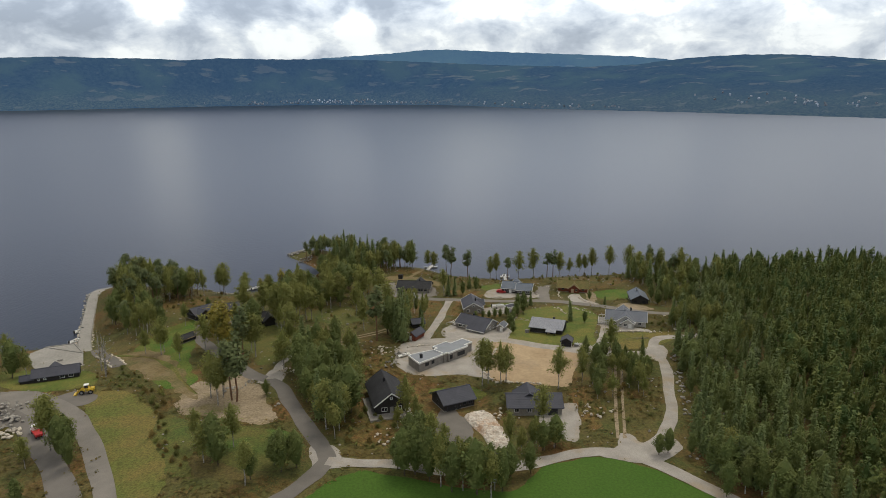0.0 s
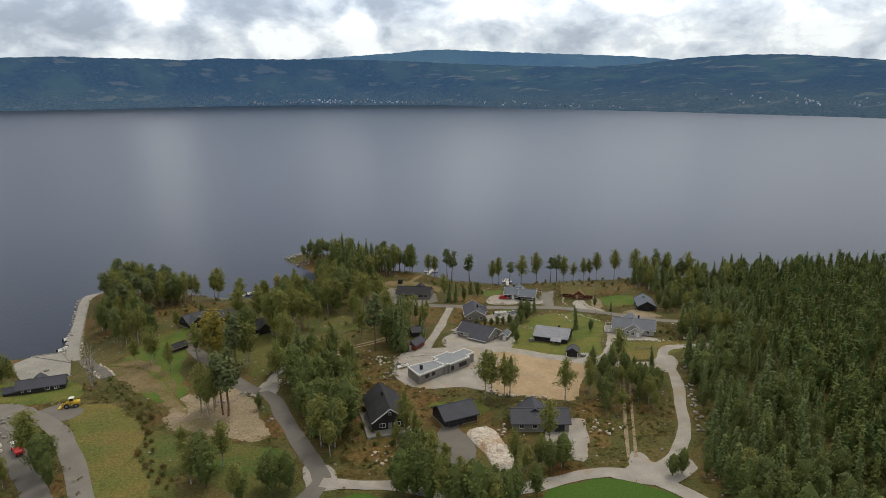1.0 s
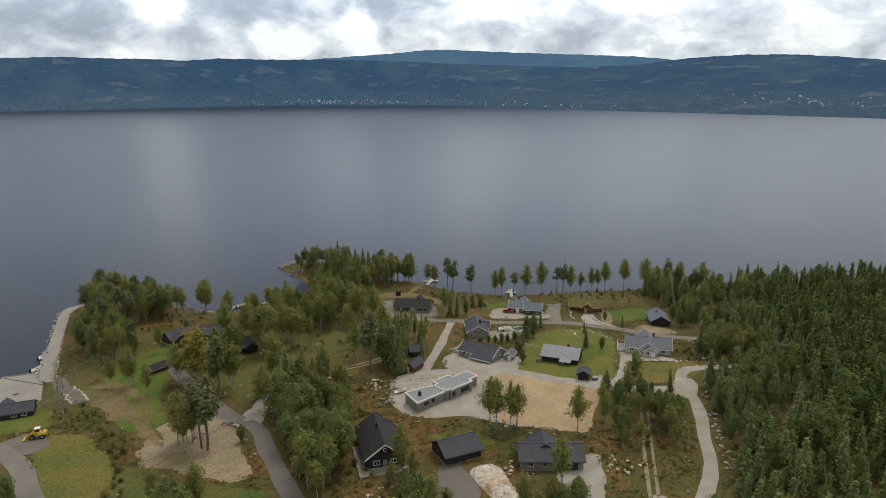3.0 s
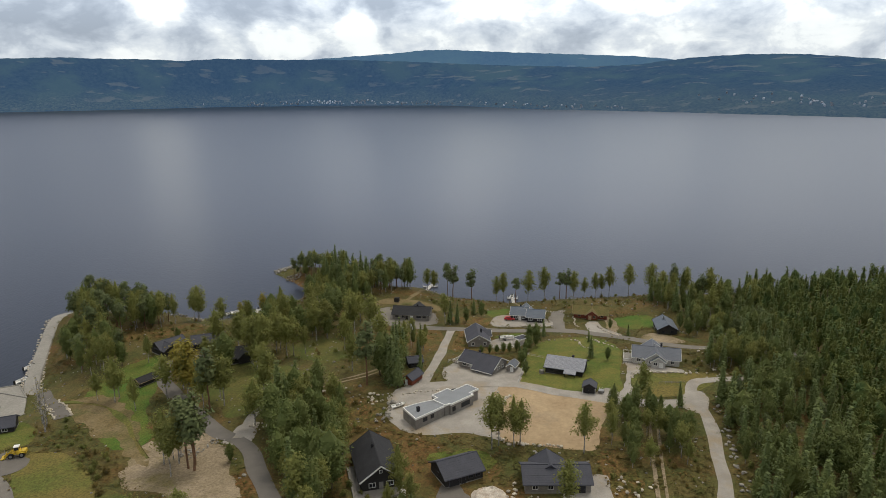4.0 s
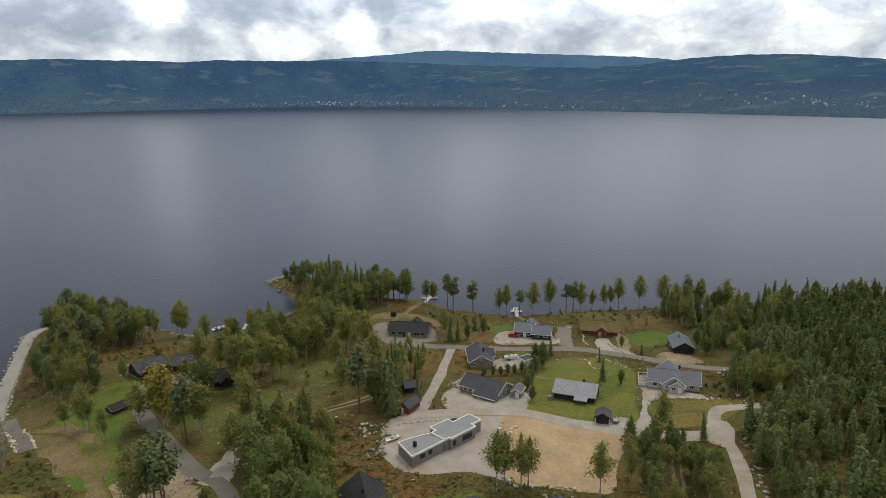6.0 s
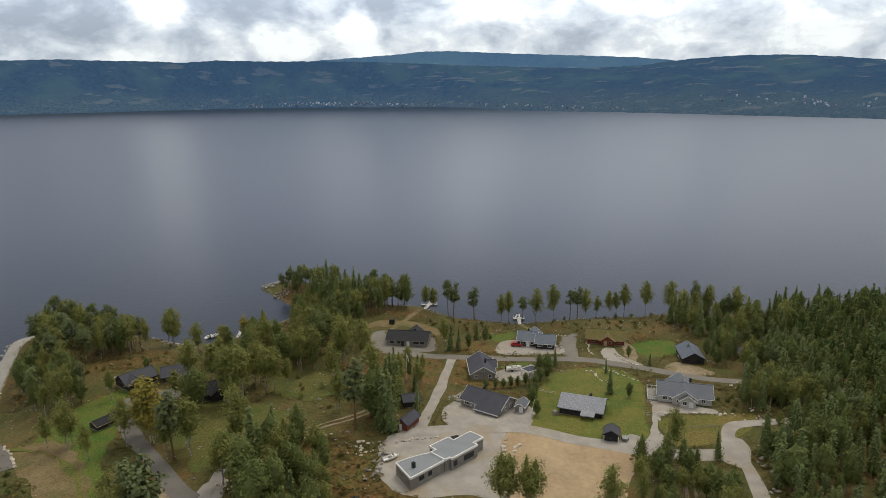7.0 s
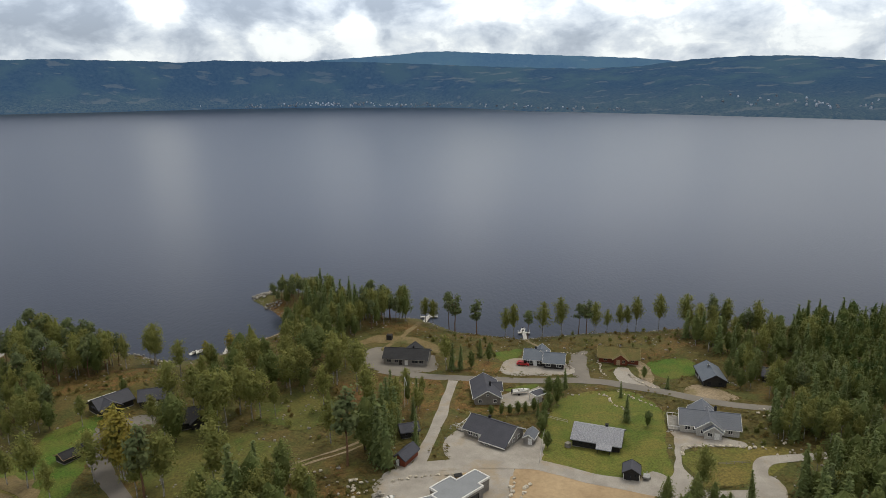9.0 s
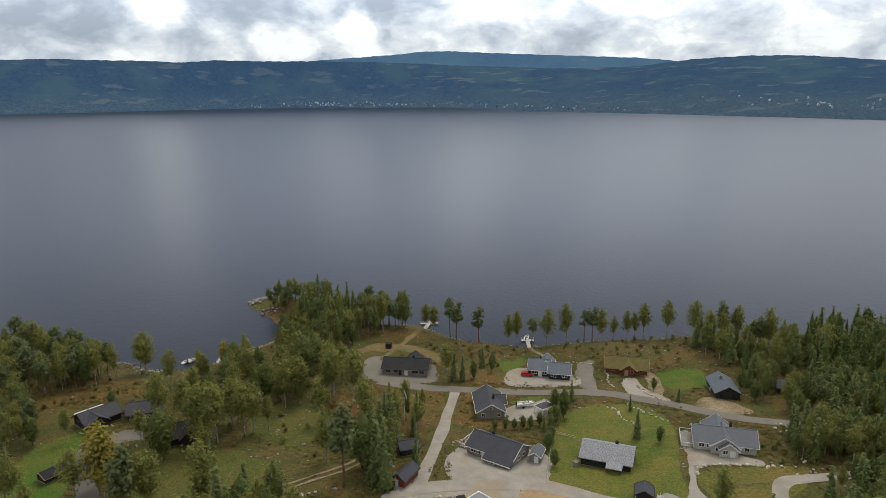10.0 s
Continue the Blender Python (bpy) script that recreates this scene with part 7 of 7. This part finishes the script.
# ---- boats and vehicles ----
def motor_boat(x, y, z, rot, L, label, motor=True, trailer=False):
    """An open motor boat: hull, inner deck, screen, seat and outboard."""
    e = thing("motor_boat", pose(x, y, z, 0, 0, rot), label, "boat")
    w = L * 0.19
    st = [(-0.5, 0.92, 0.0), (-0.2, 1.0, 0.0), (0.1, 0.95, 0.02), (0.32, 0.68, 0.08), (0.45, 0.30, 0.2), (0.5, 0.03, 0.34)]
    bm = bmesh.new()
    rows = []
    for u, k, keel in st:
        h = L * (0.14 + 0.05 * max(0, u))
        ring = [(-w * k, h), (-w * k * 0.86, h * .35), (0, -L * 0.03 + keel * h * 1.6), (w * k * 0.86, h * .35), (w * k, h), (w * k * .82, h), (w * k * .72, h * .45), (-w * k * .72, h * .45), (-w * k * .82, h)]
        rows.append([bm.verts.new((u * L, a, b)) for a, b in ring])
    for r0, r1 in zip(rows, rows[1:]):
        for j in range(9):
            bm.faces.new((r0[j], r0[(j + 1) % 9], r1[(j + 1) % 9], r1[j]))
    bm.faces.new(rows[0]), bm.faces.new(rows[-1][::-1])
    bmesh.ops.recalc_face_normals(bm, faces=bm.faces)
    part("hull", bm, M["white"], e)
    part("console", boxes((0.02 * L, -w * .5, L * .07, .12 * L, w * .5, L * .2), bevel=0.04), M["white"], e)
    part("windscreen", boxes((0.12 * L, -w * .55, L * .16, .13 * L, w * .55, L * .26)), M["glass"], e)
    part("seat", boxes((-0.16 * L, -w * .55, L * .065, -.06 * L, w * .55, L * .13), bevel=0.03), M["greywood"], e)
    part("foredeck", boxes((0.2 * L, -w * .5, L * .135, .36 * L, w * .5, L * .165), bevel=0.02), M["white"], e)
    if motor:
        part("outboard_motor", boxes((-0.58 * L, -w * .18, 0.02 * L, -.505 * L, w * .18, L * .22), (-.57 * L, -w * .06, -.1 * L, -.53 * L, w * .06, .02 * L), bevel=0.03), M["rubber"], e)
    if trailer:
        tr = part("trailer", boxes((-0.4 * L, -0.7, -0.35, 0.62 * L, -0.6, -0.25), (-0.4 * L, 0.6, -0.35, 0.62 * L, 0.7, -0.25), (-.2 * L, -.9, -.35, -.16 * L, .9, -.25)), M["metal"], e)
        for s in (-1, 1):
            part("wheel", tube(bmesh.new(), (-.18 * L, s * .92, -.33), (-.18 * L, s * 1.1, -.33), .32, .32, 12), M["rubber"], tr)
    return e


motor_boat(-165.5, 249.5, 0.0, 70, 6.0, "white open motor boat moored at the jetty")
motor_boat(-160, 238, 0.0, 68, 6.6, "white motor boat moored at the jetty")
motor_boat(-165.5, 229.5, 0.0, 30, 4.6, "small white boat moored by the quay")
motor_boat(-114.2, 314.0, 0.0, 60, 5.2, "white motor boat near the shore")
motor_boat(-116.6, 312.4, 0.0, 80, 4.2, "small white rowing boat near the shore", motor=False)
motor_boat(-103.0, 317.4, 0.0, -30, 5.4, "white motor boat by the small pier")
motor_boat(-100.6, 321.5, 0.0, -35, 5.6, "grey-white motor boat by the small pier")
motor_boat(6.2, 269.3, h1(6.2, 269.3) + 0.75, 15, 5.3, "white motor boat on a trailer on gravel", trailer=True)
motor_boat(-25.1, 206.2, h1(-25.1, 206.2) + 0.2, 40, 4.2, "small pale dinghy lying on gravel", motor=False)
motor_boat(9.8, 344.2, 0.0, 80, 5.0, "small white boat at the pontoon")


def wheel(parent, x, y, r, w):
    t = part("wheel", tube(bmesh.new(), (x, y - w / 2, r), (x, y + w / 2, r), r, r, 14), M["rubber"], parent)
    part("rim", tube(bmesh.new(), (x, y - w / 2 - .01, r), (x, y + w / 2 + .01, r), r * .55, r * .55, 10), M["metal"], t)


def car(x, y, rot, mat, label):
    e = thing("car", pose(x, y, h1(x, y) + .1, 0, 0, rot), label, "car")
    side = [(-2.1, .35), (-2.1, .85), (-1.95, 1.0), (-1.5, 1.38), (0.2, 1.42), (1.0, .98), (1.95, .85), (2.1, .6), (2.1, .35)]
    part("body", prism(bmesh.new(), side, -.85, .85), mat, e)
    part("side_window", prism(bmesh.new(), [(-1.55, 1.02), (-1.3, 1.3), (0.15, 1.33), (.75, 1.0)], -.865, .865), M["glass"], e)
    m = bmesh.new()
    for p in ((.28, -.7, 1.40), (.28, .7, 1.40), (.98, .7, 1.02), (.98, -.7, 1.02)):
        m.verts.new(p)
    m.faces.new(m.verts)
    bmesh.ops.solidify(m, geom=m.faces[:], thickness=.03)
    part("windscreen", m, M["glass"], e)
    for u in (-1.3, 1.3):
        for s in (-.78, .78):
            wheel(e, u, s, .32, .22)
    for s in (-.6, .6):
        part("headlight", boxes((2.08, s - .15, .62, 2.13, s + .15, .76)), M["white"], e)
        part("tail_light", boxes((-2.13, s - .15, .72, -2.08, s + .15, .88)), M["red"], e)


car(7.7, 293.0, -6, M["red"], "red hatchback parked on gravel")


def loader(x, y, rot):
    e = thing("wheel_loader", pose(x, y, h1(x, y) + .12, 0, 0, rot), "yellow wheel loader with a white-topped cab", "loader")
    part("rear_body", boxes((-2.5, -.9, .8, -.2, .9, 1.75), bevel=.12), M["yellow"], e)
    part("front_frame", boxes((0, -.7, .75, 1.3, .7, 1.35), bevel=.08), M["yellow"], e)
    part("fender", boxes((-2.2, -1.25, 1.25, -.9, -.92, 1.4), (-2.2, .92, 1.25, -.9, 1.25, 1.4)), M["yellow"], e)
    cab = part("cab", boxes((-.95, -.7, 1.75, .25, .7, 1.95), (-.95, -.7, 1.95, -.85, -.6, 2.75), (-.95, .6, 1.95, -.85, .7, 2.75), (.15, -.7, 1.95, .25, -.6, 2.75), (.15, .6, 1.95, .25, .7, 2.75)), M["yellow"], e)
    part("cab_glass", boxes((-.84, -.66, 1.95, .14, .66, 2.74)), M["glass"], cab)
    part("cab_roof", boxes((-1.05, -.8, 2.75, .35, .8, 2.9), bevel=.05), M["white"], cab)
    for s in (-.55, .55):
        part("lift_arm", prism(bmesh.new(), [(.3, 1.5), (1.0, 1.75), (2.4, .6), (2.3, .35), (1.0, 1.4)], s - .09, s + .09), M["yellow"], e)
    part("bucket", prism(bmesh.new(), [(2.3, .15), (3.3, .1), (3.3, .2), (2.5, .4), (2.45, 1.0), (2.3, 1.1)], -1.2, 1.2), M["yellow"], e)
    part("exhaust", tube(bmesh.new(), (-1.6, .5, 1.75), (-1.6, .5, 2.5), .06, .06, 6), M["rubber"], e)
    for u in (-1.5, 1.0):
        for s in (-1.0, 1.0):
            wheel(e, u, s, .68, .5)


loader(-120.3, 179.9, 203)


def truck(x, y, rot):
    e = thing("truck", pose(x, y, h1(x, y) + .12, 0, 0, rot), "small flatbed truck with a white cab and red bed", "truck")
    part("cab", prism(bmesh.new(), [(1.5, .6), (1.5, 2.1), (1.7, 2.3), (2.7, 2.3), (3.2, 1.5), (3.25, .6)], -.95, .95), M["white"], e)
    part("cab_window", prism(bmesh.new(), [(1.75, 1.5), (1.8, 2.1), (2.6, 2.1), (2.95, 1.5)], -.965, .965), M["glass"], e)
    part("bed", boxes((-3.0, -1.1, .9, 1.35, 1.1, 1.05), (-3.0, -1.1, 1.05, 1.35, -1.02, 1.5), (-3.0, 1.02, 1.05, 1.35, 1.1, 1.5), (-3.0, -1.02, 1.05, -2.92, 1.02, 1.5)), M["red"], e)
    part("chassis", boxes((-2.9, -.4, .55, 3.0, .4, .89)), M["rubber"], e)
    for u in (-1.9, 2.3):
        for s in (-.9, .9):
            wheel(e, u, s, .45, .3)


truck(-118.0, 153.8, 138)


def excavator(x, y, rot):
    e = thing("excavator", pose(x, y, h1(x, y) + .1, 0, 0, rot), "orange tracked excavator in the works yard", "excavator")
    for s in (-1.0, 1.0):
        part("track", prism(bmesh.new(), [(-1.7, .1), (-1.9, .45), (-1.6, .8), (1.6, .8), (1.9, .45), (1.7, .1)], s - .25, s + .25), M["rubber"], e)
    part("house", boxes((-1.8, -1.1, .9, 1.0, 1.1, 1.9), bevel=.12), M["orange"], e)
    part("cab", boxes((-.1, .15, 1.9, 1.1, 1.1, 2.9), bevel=.08), M["glass"], e)
    part("boom", prism(bmesh.new(), [(.9, 1.5), (2.4, 3.7), (4.2, 3.5), (4.2, 3.2), (2.6, 3.2), (1.3, 1.4)], -.55, -.25), M["orange"], e)
    part("stick", prism(bmesh.new(), [(4.0, 3.6), (4.3, 3.5), (4.6, 1.2), (4.4, 1.2)], -.52, -.28), M["orange"], e)
    part("bucket", prism(bmesh.new(), [(4.3, 1.3), (4.9, 1.1), (4.8, .4), (4.2, .5)], -.8, 0), M["rubber"], e)


excavator(-141.5, 163.5, 20)

# ---- poles, fences and small things ----
fp = thing("flagpole", pose(-27.7, 256.0, h1(-27.7, 256.0)), "white flagpole with a limp pennant", "flagpole")
part("pole", tube(bmesh.new(), (0, 0, -.3), (0, 0, 9.5), .07, .04, 8), M["white"], fp)
part("knob", tube(bmesh.new(), (0, 0, 9.5), (0, 0, 9.62), .09, .05, 8), M["yellow"], fp)
part("pennant", prism(bmesh.new(), [(.05, 9.3), (.45, 8.6), (.8, 6.9), (.62, 6.7), (.3, 8.2), (.05, 8.9)], -.02, .02), M["white"], fp)


def power_pole(x, y, h):
    e = thing("power_pole", pose(x, y, h1(x, y)), "grey wooden power pole with a small transformer box", "power pole")
    part("pole", tube(bmesh.new(), (0, 0, -.3), (0, 0, h), .14, .1, 8), M["greywood"], e)
    part("crossarm", boxes((-.8, -.05, h - .5, .8, .05, h - .38)), M["greywood"], e)
    part("box", boxes((-.35, -.35, 2.0, .35, -.12, 3.0), bevel=.03), M["metal"], e)


power_pole(5.0, 130.5, 9.5)


def fence(pts, label, gap=2.2, h=1.0, mat="greywood"):
    e = thing("fence", pose(pts[0][0], pts[0][1], 0), label, "fence")
    inv = e.matrix_world.inverted()
    for (ax, ay), (bx, by) in zip(pts, pts[1:]):
        L = math.hypot(bx - ax, by - ay)
        n = max(1, int(L / gap))
        q = [Vector((ax + (bx - ax) * i / n, ay + (by - ay) * i / n, 0)) for i in range(n + 1)]
        for p in q:
            p.z = h1(p.x, p.y)
            part("post", tube(bmesh.new(), inv @ (p - Vector((0, 0, .3))), inv @ (p + Vector((0, 0, h))), .06, .05, 5), M[mat], e)
        for a, b in zip(q, q[1:]):
            for k in (0.45, 0.9):
                part("rail", tube(bmesh.new(), inv @ (a + Vector((0, 0, h * k))), inv @ (b + Vector((0, 0, h * k))), .05, .05, 4), M[mat], e)


fence([(9.1, 224.9), (10.7, 237.6), (12.8, 251.7), (18.1, 248.5)], "weathered pale post-and-rail garden fence", mat="palewood")
fence([(51.3, 226.0), (59.0, 227.3)], "low weathered timber fence in grass", 1.6, 0.8)
fence([(-13.6, 243.5), (-10.2, 246.0), (-5.8, 246.7)], "low white fence by the terrace", 1.4, 0.8, "white")

tr = thing("utility_trailer", pose(33.0, 218.8, h1(33.0, 218.8) + .1, 0, 0, 75), "small grey utility trailer on gravel", "trailer")
part("box", boxes((-1.2, -.7, .5, 1.2, .7, .6), (-1.2, -.7, .6, 1.2, -.65, .95), (-1.2, .65, .6, 1.2, .7, .95), (-1.2, -.65, .6, -1.15, .65, .95)), M["metal"], tr)
part("drawbar", boxes((1.2, -.06, .45, 2.4, .06, .55)), M["metal"], tr)
for s in (-.8, .8):
    wheel(tr, 0, s, .3, .2)


def crate(x, y, s, mat, label, name="crate"):
    e = thing(name, pose(x, y, h1(x, y) - .02, 0, 0, float(srng.uniform(0, 90))), label, name.replace("_", " "))
    part("body", boxes((-s / 2, -s / 2, .1, s / 2, s / 2, s), bevel=.04), M[mat], e)
    part("lid", boxes((-s / 2 - .03, -s / 2 - .03, s, s / 2 + .03, s / 2 + .03, s + .08)), M[mat], e)
    part("pallet", boxes((-s / 2 - .05, -s / 2, 0, s / 2 + .05, -s / 2 + .12, .1), (-s / 2 - .05, s / 2 - .12, 0, s / 2 + .05, s / 2, .1)), M["tan"], e)


crate(-19.0, 166.9, 1.1, "white", "white plastic crate on a pallet")
crate(-18.1, 163.8, 1.1, "white", "white plastic crate on a pallet")
crate(-41.5, 316.5, 2.0, "darkwood", "dark stained wooden storage box", "storage_box")
crate(-158, 225.2, 1.4, "white", "white box on the quay", "storage_box")
crate(-150, 212, 1.2, "greywood", "grey wooden box on the quay", "storage_box")
crate(16.7, 233.7, 1.2, "greywood", "grey garden box beside the cabin", "storage_box")
cl = thing("timber_stack", pose(-9.5, 216.5, h1(-9.5, 216.5), 0, 0, 20), "stack of building timber under a dark cover", "timber stack")
part("timber", boxes(*[(-1.5, -.7 + .36 * i, .12 + .2 * j, 1.5, -.38 + .36 * i, .3 + .2 * j) for i in range(4) for j in range(4)]), M["tan"], cl)
part("cover", boxes((-1.6, -.8, .93, .4, .8, .99)), M["rubber"], cl, "black plastic cover")
part("bearer", boxes((-1.2, -.7, 0, -1.0, .75, .115), (1.0, -.7, 0, 1.2, .75, .115)), M["tan"], cl)

pt = thing("terrace", pose(-121.6, 260.8, h1(-121.6, 260.8), 0, 0, 55), "pale stone terrace beside the dark cottage", "terrace")
part("paving", boxes((-4.2, -1.6, -.5, 4.2, 1.6, .3)), M["white"], pt)
part("step", boxes((-4.6, -2.4, -.5, -1.5, -1.62, .14)), M["concrete"], pt)

lp = thing("street_lamp", pose(42.7, 214.1, h1(42.7, 214.1)), "grey lamp post with a white globe beside the drive", "street lamp")
part("pole", tube(bmesh.new(), (0, 0, -.3), (0, 0, 3.2), .07, .05, 8), M["metal"], lp)
part("arm", tube(bmesh.new(), (0, 0, 3.15), (.45, 0, 3.3), .035, .03, 6), M["metal"], lp)
gb = bmesh.new()
bmesh.ops.create_uvsphere(gb, u_segments=12, v_segments=8, radius=.26, matrix=Matrix.Translation((0, 0, 3.42)))
part("globe", gb, M["white"], lp, "white lamp globe")
